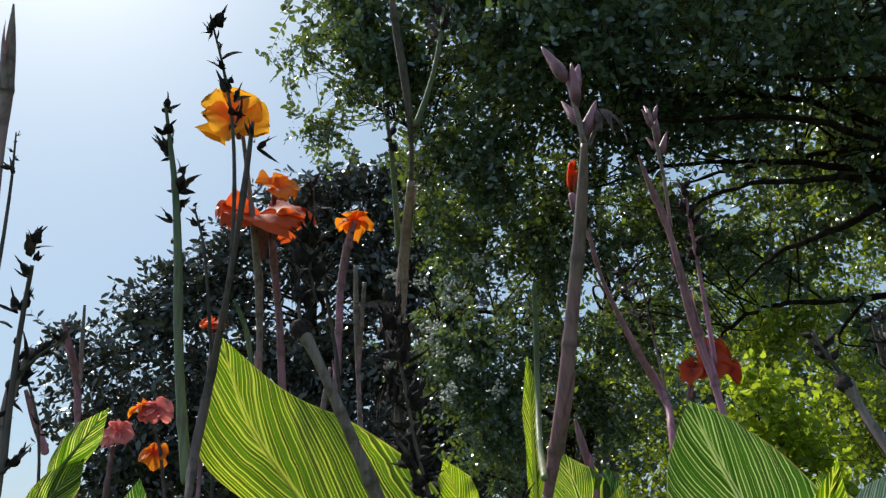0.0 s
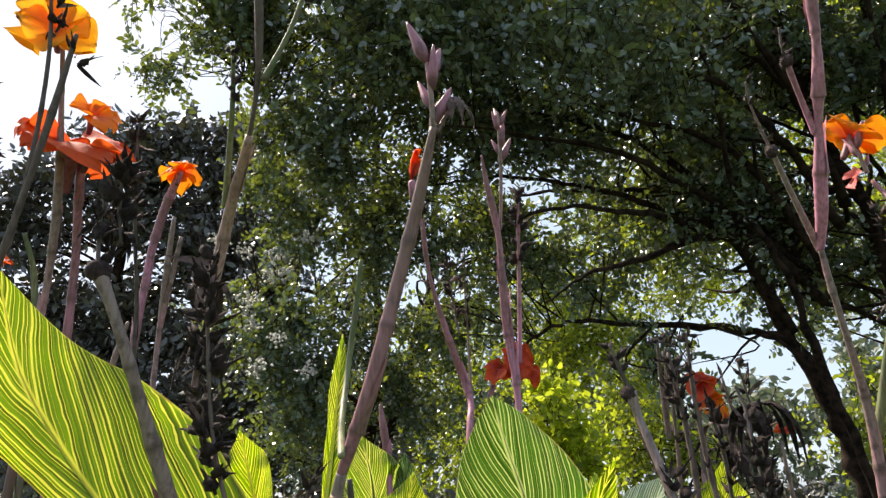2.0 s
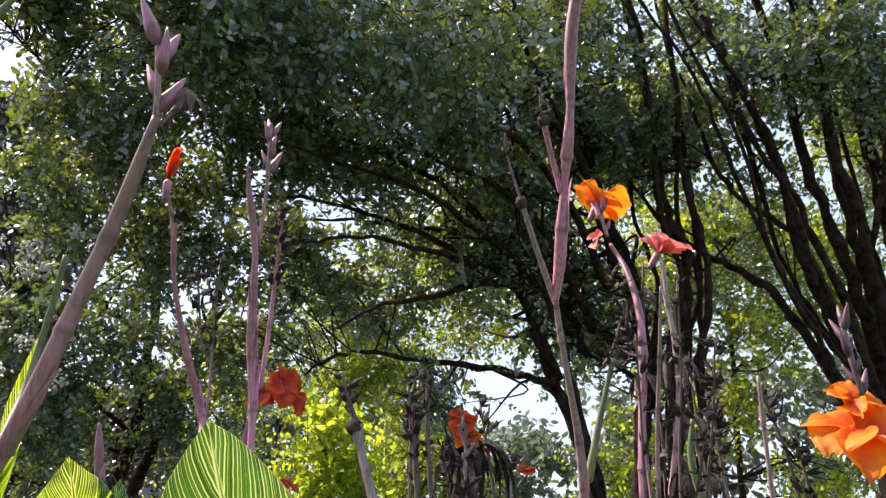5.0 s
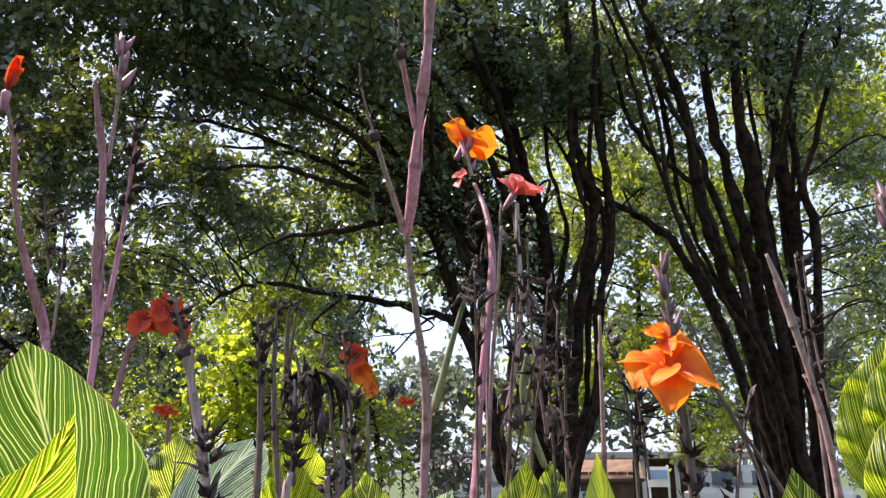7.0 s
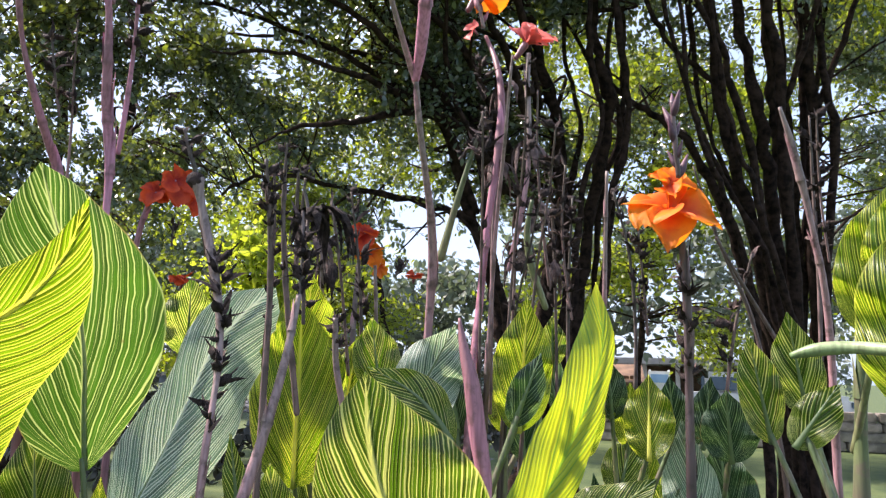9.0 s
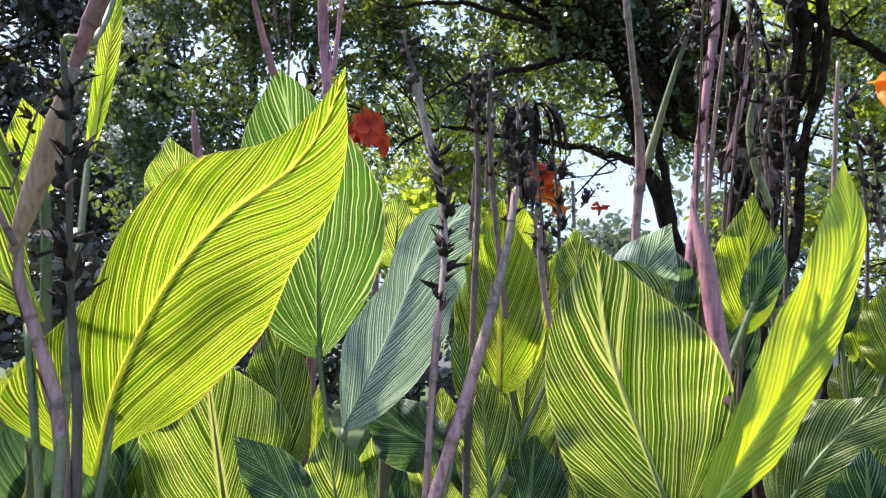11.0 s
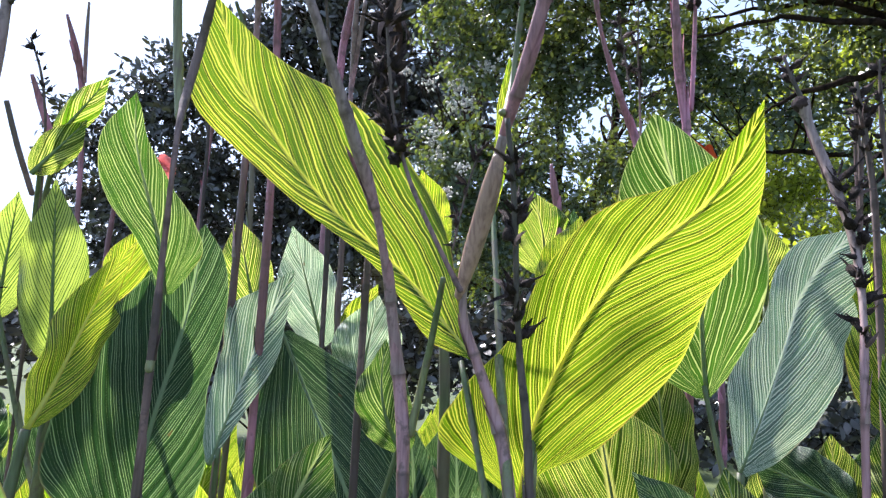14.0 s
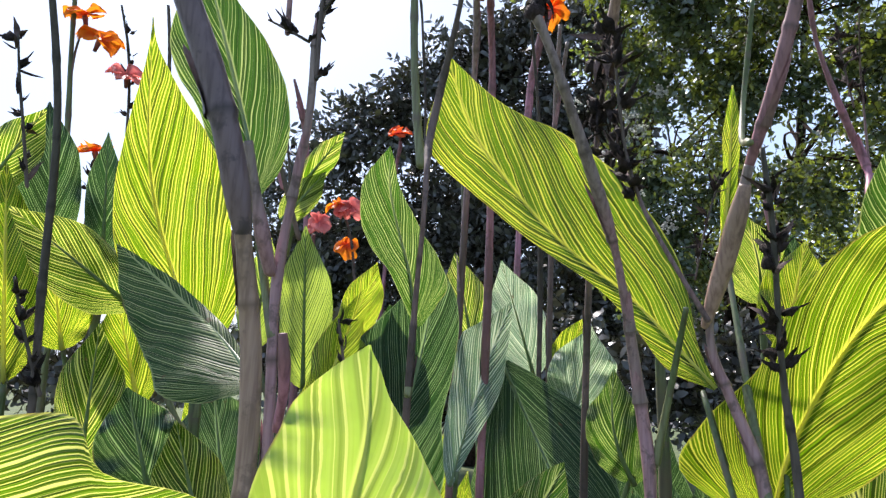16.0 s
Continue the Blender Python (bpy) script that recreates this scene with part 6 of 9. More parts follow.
pods(p, [(-0.315, 0.565, 1.655, 0.0018), (-0.295, 0.556, 1.676, 0.0015), (-0.272, 0.552, 1.684, 0.0011)], 7, 0.021, 46)
blade(p, [(-0.376, 0.593, 1.476), (-0.393, 0.590, 1.538), (-0.410, 0.586, 1.592), (-0.428, 0.582, 1.647), (-0.450, 0.578, 1.710), (-0.463, 0.575, 1.748)], [(0.00, 0.006, 0.004), (0.08, 0.023, 0.026), (0.20, 0.037, 0.041), (0.35, 0.044, 0.050), (0.50, 0.056, 0.049), (0.65, 0.054, 0.036), (0.80, 0.034, 0.020), (0.92, 0.016, 0.010)], (0.543, -0.834, 0.100), "w", 39, 14, 3.0, 0.8)
stem(p, [(-0.386, 0.595, 1.496, 0.0034), (-0.361, 0.592, 1.396, 0.0042), (-0.342, 0.588, 1.335, 0.0052)], "g")
p = plant(-0.632, 0.645, "dark canna stalk with dry seed heads")
stem(p, [(-0.641, 0.563, 1.714, 0.0052), (-0.635, 0.578, 1.646, 0.0057), (-0.628, 0.592, 1.578, 0.0057), (-0.634, 0.605, 1.510, 0.0062), (-0.640, 0.618, 1.435, 0.0062), (-0.641, 0.623, 1.356, 0.0067), (-0.642, 0.632, 1.310, 0.0062), (-0.636, 0.639, 1.225, 0.0061), (-0.634, 0.643, 0.612, 0.0064), (-0.632, 0.645, 0.000, 0.0070)], "k")
stem(p, [(-0.733, 0.620, 1.688, 0.0017), (-0.734, 0.629, 1.641, 0.0023), (-0.723, 0.645, 1.574, 0.0028), (-0.720, 0.659, 1.506, 0.0034)], "k")
pods(p, [(-0.733, 0.620, 1.688, 0.0017), (-0.734, 0.629, 1.641, 0.0023), (-0.723, 0.645, 1.574, 0.0028), (-0.720, 0.659, 1.506, 0.0034)], 15, 0.029, 50)
stem(p, [(-0.652, 0.594, 1.386, 0.0020), (-0.645, 0.605, 1.338, 0.0025), (-0.632, 0.616, 1.297, 0.0030), (-0.623, 0.625, 1.262, 0.0035)], "k")
pods(p, [(-0.652, 0.594, 1.386, 0.0020), (-0.645, 0.605, 1.338, 0.0025), (-0.632, 0.616, 1.297, 0.0030), (-0.623, 0.625, 1.262, 0.0035)], 14, 0.029, 51)
p = plant(-1.000, 1.083, "flowering canna with small orange flowers")
stem(p, [(-0.997, 0.968, 2.004, 0.0043), (-1.003, 0.991, 1.879, 0.0043), (-1.014, 1.017, 1.733, 0.0052), (-1.006, 1.056, 1.547, 0.0052), (-1.002, 1.073, 0.774, 0.0055), (-1.000, 1.083, 0.000, 0.0060)], "g")
flower(p, (-0.981, 0.983, 1.944), 0.065, "o", (0, -0.3, 0.9), 1, 5, 0.35, 1)
flower(p, (-0.947, 0.999, 1.903), 0.070, "o", (0.4, -0.2, 0.5), 2, 5, 0.35, 1)
flower(p, (-0.889, 1.006, 1.830), 0.062, "c", (0.2, -0.3, 0.4), 3, 5, 0.35, 1)
flower(p, (-0.962, 1.036, 1.697), 0.070, "o", (-0.2, -0.3, 0.9), 4, 5, 0.35, 1)
stem(p, [(-0.914, 0.996, 1.957, 0.0026), (-0.895, 1.014, 1.885, 0.0035), (-0.898, 1.030, 1.802, 0.0035), (-0.900, 1.046, 1.719, 0.0035), (-0.909, 1.062, 1.626, 0.0035)], "k")
pods(p, [(-0.919, 0.993, 1.967, 0.0026), (-0.895, 1.014, 1.885, 0.0026), (-0.898, 1.030, 1.802, 0.0026), (-0.900, 1.048, 1.709, 0.0026)], 13, 0.027, 60)
stem(p, [(-0.981, 0.988, 1.922, 0.0026), (-1.002, 0.993, 1.869, 0.0035), (-1.007, 1.006, 1.796, 0.0035)], "d")
stem(p, [(-0.958, 1.040, 1.680, 0.0035), (-0.970, 1.055, 1.591, 0.0035), (-0.984, 1.075, 1.476, 0.0035)], "d")
pods(p, [(-0.966, 1.042, 1.664, 0.0026), (-0.970, 1.053, 1.601, 0.0026)], 7, 0.025, 61)
p = plant(-0.777, 0.995, "dry canna stalk behind bright leaves")
stem(p, [(-0.768, 0.934, 1.911, 0.0040), (-0.763, 0.948, 1.844, 0.0048), (-0.764, 0.959, 1.787, 0.0048), (-0.772, 0.980, 1.672, 0.0048), (-0.775, 0.990, 0.836, 0.0050), (-0.777, 0.995, 0.000, 0.0055)], "d")
leaf(p, (-0.761, 0.877, 1.149), (-0.735, 0.842, 1.356), 0.097, (0.611, -0.764, -0.206), 0.040, 0.000, 12, 0, "b", 45, 0.756, 0, 0.6, 0, 2.2)
stem(p, [(-0.759, 0.873, 1.169, 0.0034), (-0.768, 0.933, 1.035, 0.0042), (-0.775, 0.988, 0.940, 0.0052)], "g")
p = plant(-0.632, 1.215, "thin dry canna stalk with sparse pods")
stem(p, [(-0.657, 1.149, 1.820, 0.0025), (-0.635, 1.160, 1.766, 0.0033), (-0.627, 1.171, 1.707, 0.0033), (-0.629, 1.187, 1.617, 0.0042), (-0.631, 1.204, 1.527, 0.0042), (-0.631, 1.211, 0.763, 0.0044), (-0.632, 1.215, 0.000, 0.0048)], "d")
pods(p, [(-0.657, 1.150, 1.817, 0.0025), (-0.635, 1.160, 1.766, 0.0025), (-0.627, 1.171, 1.707, 0.0025)], 11, 0.024, 65)
stem(p, [(-0.483, 0.843, 1.598, 0.0048), (-0.470, 0.853, 1.545, 0.0054), (-0.460, 0.883, 1.492, 0.0055)], "d")
leaf(p, (-0.617, 1.138, 1.579), (-0.537, 1.138, 1.674), 0.061, (0.358, -0.883, -0.305), 0.040, 0.000, 12, 0, "b", 50, 0.756, 0, 0.6, 0, 2.2)
stem(p, [(-0.604, 1.138, 1.594, 0.0034), (-0.624, 1.171, 1.495, 0.0042), (-0.631, 1.204, 1.431, 0.0052)], "g")
leaf(p, (-0.602, 1.169, 1.649), (-0.502, 1.126, 1.747), 0.054, (0.148, -0.843, -0.518), 0.040, 0.000, 12, 0, "b", 76, 0.756, 0, 0.6, 0, 2.2)
stem(p, [(-0.588, 1.163, 1.663, 0.0034), (-0.616, 1.186, 1.578, 0.0042), (-0.631, 1.204, 1.527, 0.0052)], "g")
p = plant(-1.332, 3.623, "canna with coral-orange flower cluster")
stem(p, [(-1.401, 3.455, 2.183, 0.0091), (-1.358, 3.514, 2.039, 0.0113), (-1.343, 3.577, 1.885, 0.0113), (-1.336, 3.607, 0.942, 0.0119), (-1.332, 3.623, 0.000, 0.0130)], "d")
flower(p, (-1.356, 3.437, 2.223), 0.127, "c", (0.3, -0.7, 0.5), 10, 5, 0.35, 1)
flower(p, (-1.455, 3.434, 2.236), 0.099, "o", (-0.4, -0.5, 0.5), 11, 5, 0.35, 1)
flower(p, (-1.407, 3.443, 2.212), 0.094, "c", (0, -0.6, 0.3), 15, 5, 0.35, 1)
flower(p, (-1.395, 3.522, 2.022), 0.121, "o", (0.2, -0.7, 0.2), 12, 5, 0.35, 1)
p = plant(-1.570, 3.408, "canna with single coral flower")
stem(p, [(-1.497, 3.306, 2.026, 0.0107), (-1.540, 3.365, 1.884, 0.0107), (-1.559, 3.392, 0.942, 0.0112), (-1.570, 3.408, 0.000, 0.0123)], "p")
flower(p, (-1.465, 3.276, 2.095), 0.135, "c", (0.2, -0.7, 0.4), 13, 5, 0.35, 1)
p = plant(-1.172, 3.503, "canna with small red flower")
stem(p, [(-1.060, 3.305, 2.527, 0.0091), (-1.087, 3.357, 2.402, 0.0091), (-1.137, 3.442, 2.201, 0.0091), (-1.159, 3.481, 1.101, 0.0095), (-1.172, 3.503, 0.000, 0.0104)], "p")
flower(p, (-1.064, 3.283, 2.579), 0.110, "r", (0.0, -0.5, 0.8), 14, 5, 0.35, 1)
p = plant(-0.271, 1.125, "canna with ruffled apricot flower on mauve stalk")
stem(p, [(-0.245, 0.920, 2.099, 0.0035), (-0.242, 0.950, 2.028, 0.0042), (-0.240, 0.988, 1.961, 0.0064), (-0.243, 1.031, 1.885, 0.0071), (-0.249, 1.067, 1.823, 0.0058), (-0.261, 1.101, 1.743, 0.0058), (-0.267, 1.116, 0.872, 0.0060), (-0.271, 1.125, 0.000, 0.0066)], "u")
flower(p, (-0.247, 0.883, 2.112), 0.093, "y", (0.15, -1, 0.15), 21, 5, 0.1, 1)
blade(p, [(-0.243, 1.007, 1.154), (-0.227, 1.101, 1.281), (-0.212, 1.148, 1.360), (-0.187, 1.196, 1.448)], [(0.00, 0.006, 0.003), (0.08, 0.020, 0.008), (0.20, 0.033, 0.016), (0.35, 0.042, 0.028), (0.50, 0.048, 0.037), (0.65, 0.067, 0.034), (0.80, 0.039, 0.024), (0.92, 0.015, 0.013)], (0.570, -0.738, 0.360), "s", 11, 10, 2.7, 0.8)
stem(p, [(-0.236, 1.017, 1.173, 0.0034), (-0.253, 1.062, 1.004, 0.0042), (-0.267, 1.116, 0.872, 0.0052)], "g")
blade(p, [(-0.375, 1.056, 1.015), (-0.336, 1.043, 1.222), (-0.310, 1.036, 1.325), (-0.297, 1.031, 1.397), (-0.287, 1.026, 1.488)], [(0.00, 0.019, 0.018), (0.08, 0.061, 0.066), (0.20, 0.123, 0.083), (0.35, 0.128, 0.085), (0.50, 0.124, 0.061), (0.65, 0.111, 0.056), (0.80, 0.068, 0.050), (0.92, 0.027, 0.032)], (0.314, -0.945, -0.095), "m", 12, 10, 2.4)
stem(p, [(-0.347, 1.044, 1.102, 0.0034), (-0.309, 1.080, 0.967, 0.0042), (-0.267, 1.116, 0.872, 0.0052)], "g")
leaf(p, (-0.355, 1.059, 1.223), (-0.358, 1.020, 1.416), 0.116, (0.292, -0.939, -0.184), 0.040, 0.000, 12, 0, "m", 55, 0.756, 0, 0.6, 0, 2.2)
stem(p, [(-0.355, 1.055, 1.243, 0.0034), (-0.311, 1.087, 1.092, 0.0042), (-0.266, 1.114, 0.981, 0.0052)], "g")
p = plant(-0.216, 1.133, "canna with large red-orange flower on red stalk")
stem(p, [(-0.226, 1.018, 1.992, 0.0044), (-0.223, 1.042, 1.934, 0.0059), (-0.224, 1.073, 1.860, 0.0059), (-0.219, 1.108, 1.777, 0.0059), (-0.217, 1.124, 0.888, 0.0062), (-0.216, 1.133, 0.000, 0.0067)], "p")
flower(p, (-0.232, 0.990, 2.010), 0.148, "r", (0.1, -0.45, 0.85), 22, 5, 0.45, 1)
flower(p, (-0.212, 0.992, 2.056), 0.070, "o", (0.2, -0.6, 0.6), 23, 4, 0.35, 1)
flower(p, (-0.203, 0.986, 1.990), 0.068, "r", (0.3, -0.5, 0.6), 25, 3, 0.6, 1)
blade(p, [(-0.143, 1.003, 1.056), (-0.112, 1.001, 1.137), (-0.080, 0.999, 1.201)], [(0.00, 0.019, 0.020), (0.08, 0.074, 0.037), (0.20, 0.065, 0.064), (0.35, 0.054, 0.071), (0.50, 0.044, 0.056), (0.65, 0.033, 0.039), (0.80, 0.021, 0.023), (0.92, 0.010, 0.009)], (0.002, -0.997, -0.072), "w", 10, 12, 2.4)
stem(p, [(-0.162, 1.006, 1.076, 0.0034), (-0.195, 1.066, 0.909, 0.0042), (-0.217, 1.125, 0.777, 0.0052)], "g")
p = plant(-0.267, 1.949, "canna with orange flower seen from behind")
stem(p, [(-0.185, 1.790, 2.350, 0.0091), (-0.215, 1.823, 2.272, 0.0117), (-0.239, 1.865, 2.171, 0.0104), (-0.255, 1.914, 2.055, 0.0091), (-0.263, 1.936, 1.027, 0.0095), (-0.267, 1.949, 0.000, 0.0105)], "p")
flower(p, (-0.179, 1.782, 2.369), 0.110, "o", (0.1, 0.2, 0.9), 24, 5, 0.95, 0.8)
p = plant(-0.123, 1.352, "slender mauve canna stalks without flowers")
stem(p, [(-0.117, 1.230, 1.999, 0.0043), (-0.122, 1.267, 1.911, 0.0061), (-0.131, 1.303, 1.824, 0.0052), (-0.126, 1.331, 1.755, 0.0052), (-0.124, 1.345, 0.877, 0.0055), (-0.123, 1.352, 0.000, 0.0060)], "u")
stem(p, [(-0.103, 1.242, 1.968, 0.0043), (-0.115, 1.275, 1.891, 0.0052), (-0.128, 1.307, 1.814, 0.0052)], "u")
stem(p, [(-0.171, 1.253, 1.815, 0.0033), (-0.185, 1.272, 1.770, 0.0058), (-0.199, 1.296, 1.714, 0.0050)], "u")
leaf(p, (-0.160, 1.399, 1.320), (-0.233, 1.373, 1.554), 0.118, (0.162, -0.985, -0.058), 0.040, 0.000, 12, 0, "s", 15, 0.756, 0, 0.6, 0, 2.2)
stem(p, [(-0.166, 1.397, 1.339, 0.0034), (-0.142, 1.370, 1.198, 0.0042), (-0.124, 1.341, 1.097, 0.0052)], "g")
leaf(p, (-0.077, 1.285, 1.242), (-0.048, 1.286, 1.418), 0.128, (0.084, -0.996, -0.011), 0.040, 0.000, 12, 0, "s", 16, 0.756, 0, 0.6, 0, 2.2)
stem(p, [(-0.074, 1.285, 1.262, 0.0034), (-0.101, 1.313, 1.160, 0.0042), (-0.124, 1.341, 1.097, 0.0052)], "g")
leaf(p, (-0.126, 1.382, 1.310), (-0.057, 1.362, 1.446), 0.066, (0.039, -0.985, -0.169), 0.040, 0.000, 12, 0, "y", 17, 0.756, 0, 0.6, 0, 2.2)
stem(p, [(-0.117, 1.380, 1.328, 0.0034), (-0.125, 1.361, 1.249, 0.0042), (-0.125, 1.340, 1.207, 0.0052)], "g")
p = plant(-0.133, 1.244, "dead dark canna stalk with pods")
stem(p, [(-0.168, 1.084, 2.093, 0.0024), (-0.169, 1.110, 2.030, 0.0032), (-0.162, 1.148, 1.939, 0.0040), (-0.156, 1.193, 1.830, 0.0040), (-0.142, 1.223, 1.757, 0.0048), (-0.136, 1.237, 0.878, 0.0050), (-0.133, 1.244, 0.000, 0.0055)], "k")
pods(p, [(-0.173, 1.080, 2.102, 0.0024), (-0.169, 1.110, 2.030, 0.0024), (-0.162, 1.148, 1.939, 0.0024)], 22, 0.033, 70)
blade(p, [(-0.200, 1.201, 1.342), (-0.160, 1.193, 1.264), (-0.105, 1.181, 1.160), (-0.031, 1.162, 1.010)], [(0.00, 0.012, 0.010), (0.08, 0.037, 0.053), (0.20, 0.068, 0.083), (0.35, 0.102, 0.109), (0.50, 0.105, 0.131), (0.65, 0.099, 0.125), (0.80, 0.084, 0.111), (0.92, 0.059, 0.070)], (0.115, -0.980, 0.164), "m", 9, -14, 2.3)
p = plant(-0.303, 1.315, "slim green canna stalk without flowers")
stem(p, [(-0.348, 1.252, 1.958, 0.0035), (-0.331, 1.272, 1.908, 0.0043), (-0.314, 1.297, 1.848, 0.0043), (-0.307, 1.308, 0.924, 0.0045), (-0.303, 1.315, 0.000, 0.0050)], "g")
leaf(p, (-0.266, 1.285, 1.355), (-0.306, 1.249, 1.545), 0.094, (0.258, -0.957, -0.130), 0.040, 0.000, 12, 0, "b", 14, 0.756, 0, 0.6, 0, 2.2)
stem(p, [(-0.270, 1.281, 1.374, 0.0034), (-0.287, 1.295, 1.245, 0.0042), (-0.309, 1.305, 1.155, 0.0052)], "g")
p = plant(-0.374, 1.277, "thin dry canna stalk with curled pods")
stem(p, [(-0.409, 1.186, 2.119, 0.0026), (-0.397, 1.207, 2.069, 0.0035), (-0.384, 1.247, 1.970, 0.0035), (-0.378, 1.266, 0.985, 0.0036), (-0.374, 1.277, 0.000, 0.0040)], "k")
pods(p, [(-0.413, 1.184, 2.124, 0.0026), (-0.399, 1.207, 2.069, 0.0026)], 8, 0.030, 71)
p = plant(-0.752, 1.569, "red-tipped canna shoots among dry stalks")
stem(p, [(-0.778, 1.454, 2.015, 0.0030), (-0.761, 1.480, 1.952, 0.0070), (-0.756, 1.512, 1.873, 0.0070), (-0.754, 1.545, 1.794, 0.0060), (-0.753, 1.560, 0.897, 0.0063), (-0.752, 1.569, 0.000, 0.0069)], "p")
stem(p, [(-0.809, 1.412, 1.857, 0.0037), (-0.796, 1.434, 1.803, 0.0075), (-0.779, 1.460, 1.739, 0.0075)], "p")
stem(p, [(-0.727, 1.442, 2.040, 0.0030), (-0.739, 1.470, 1.973, 0.0050), (-0.750, 1.508, 1.884, 0.0050)], "u")
p = plant(0.474, 1.162, "canna with pink stalk and bud cluster")
stem(p, [(0.388, 1.052, 2.089, 0.0017), (0.400, 1.069, 2.048, 0.0046), (0.417, 1.089, 1.998, 0.0064), (0.432, 1.093, 1.962, 0.0052), (0.437, 1.113, 1.887, 0.0069), (0.444, 1.129, 1.823, 0.0080), (0.457, 1.141, 1.767, 0.0079), (0.471, 1.152, 1.713, 0.0067), (0.459, 1.127, 1.665, 0.0056), (0.468, 1.147, 1.556, 0.0056), (0.472, 1.156, 0.778, 0.0059), (0.474, 1.162, 0.000, 0.0065)], "p")
stem(p, [(0.424, 1.054, 2.082, 0.0035), (0.430, 1.073, 2.037, 0.0035), (0.434, 1.099, 1.974, 0.0035)], "u")
stem(p, [(0.424, 1.056, 2.077, 0.0047), (0.419, 1.039, 2.118, 0.0039), (0.411, 1.023, 2.158, 0.0031)], "u")
buds(p, [(0.424, 1.056, 2.077, 0.0047), (0.419, 1.039, 2.118, 0.0039), (0.411, 1.023, 2.158, 0.0031)], 7, 0.042, 72)
stem(p, [(0.469, 1.095, 2.034, 0.0024), (0.476, 1.125, 1.961, 0.0030), (0.481, 1.142, 1.894, 0.0035), (0.480, 1.148, 1.826, 0.0041), (0.475, 1.148, 1.749, 0.0039)], "p")
pods(p, [(0.467, 1.093, 2.039, 0.0032), (0.474, 1.117, 1.980, 0.0032), (0.484, 1.147, 1.907, 0.0032)], 20, 0.043, 73)
leaf(p, (0.429, 1.119, 1.081), (0.395, 1.100, 1.338), 0.109, (-0.244, -0.964, -0.105), 0.030, 0.000, 12, 0, "b", 7, 0.756, 0, 0.6, 0, 2.2)
stem(p, [(0.427, 1.117, 1.101, 0.0034), (0.450, 1.137, 0.968, 0.0042), (0.471, 1.155, 0.875, 0.0052)], "g")
leaf(p, (0.360, 1.104, 0.973), (0.291, 1.065, 1.285), 0.235, (-0.133, -0.980, -0.150), 0.050, 0.000, 10, 0, "b", 8, 0.756, 0, 0.6, 0, 2.2)
stem(p, [(0.356, 1.101, 0.992, 0.0034), (0.416, 1.130, 0.817, 0.0042), (0.472, 1.157, 0.681, 0.0052)], "g")
p = plant(0.412, 1.238, "canna with pink stalk and half-open red flower")
stem(p, [(0.309, 1.163, 2.009, 0.0031), (0.316, 1.179, 1.970, 0.0049), (0.324, 1.196, 1.927, 0.0037), (0.341, 1.206, 1.876, 0.0043), (0.358, 1.212, 1.835, 0.0055), (0.381, 1.236, 1.777, 0.0066), (0.412, 1.255, 1.729, 0.0073), (0.430, 1.264, 1.679, 0.0060), (0.392, 1.201, 1.685, 0.0066), (0.404, 1.223, 1.569, 0.0060), (0.409, 1.233, 0.784, 0.0063), (0.412, 1.238, 0.000, 0.0069)], "p")
flower(p, (0.284, 1.133, 2.081), 0.090, "r", (0.0, -0.1, 1), 30, 4, 0.05, 0.12)
stem(p, [(0.284, 1.141, 2.062, 0.0031), (0.300, 1.157, 2.023, 0.0037), (0.312, 1.171, 1.990, 0.0049)], "u")
pods(p, [(0.301, 1.159, 2.019, 0.0042), (0.312, 1.173, 1.985, 0.0042)], 4, 0.035, 74)
stem(p, [(0.407, 1.224, 1.987, 0.0019), (0.411, 1.256, 1.909, 0.0026), (0.431, 1.289, 1.829, 0.0032), (0.428, 1.279, 1.722, 0.0037)], "d")
pods(p, [(0.401, 1.224, 1.988, 0.0026), (0.411, 1.256, 1.909, 0.0026), (0.431, 1.289, 1.829, 0.0026)], 14, 0.030, 75)
stem(p, [(0.371, 1.232, 1.957, 0.0026), (0.384, 1.244, 1.895, 0.0026), (0.402, 1.258, 1.823, 0.0026)], "k")
pods(p, [(0.371, 1.232, 1.957, 0.0026), (0.384, 1.244, 1.895, 0.0026), (0.402, 1.258, 1.823, 0.0026)], 17, 0.036, 76)
p = plant(0.784, 2.322, "canna with scarlet flowers hanging from stalk")
stem(p, [(0.814, 2.217, 1.922, 0.0073), (0.804, 2.251, 1.840, 0.0088), (0.792, 2.292, 1.742, 0.0088), (0.787, 2.311, 0.871, 0.0092), (0.784, 2.322, 0.000, 0.0101)], "p")
flower(p, (0.885, 2.182, 2.003), 0.118, "r", (0.2, -0.8, 0.4), 31, 5, 0.5, 1)
flower(p, (0.822, 2.203, 1.955), 0.089, "r", (-0.4, -0.6, 0.3), 32, 5, 0.5, 1)
flower(p, (0.936, 2.199, 1.959), 0.093, "r", (0.5, -0.5, 0.2), 33, 5, 0.5, 1)
stem(p, [(0.897, 2.232, 1.883, 0.0044), (0.908, 2.266, 1.799, 0.0044)], "k")
pods(p, [(0.897, 2.232, 1.883, 0.0044), (0.908, 2.266, 1.799, 0.0044)], 7, 0.046, 77)
p = plant(0.990, 2.268, "canna with small red flower among leaves")
stem(p, [(0.952, 2.245, 1.662, 0.0059), (0.974, 2.258, 1.557, 0.0073), (0.984, 2.264, 0.779, 0.0077), (0.990, 2.268, 0.000, 0.0084)], "p")
flower(p, (0.945, 2.240, 1.696), 0.075, "r", (0, -0.3, 0.9), 34, 5, 0.35, 1)
p = plant(0.503, 0.759, "canna stalk with dark round knob and pods")
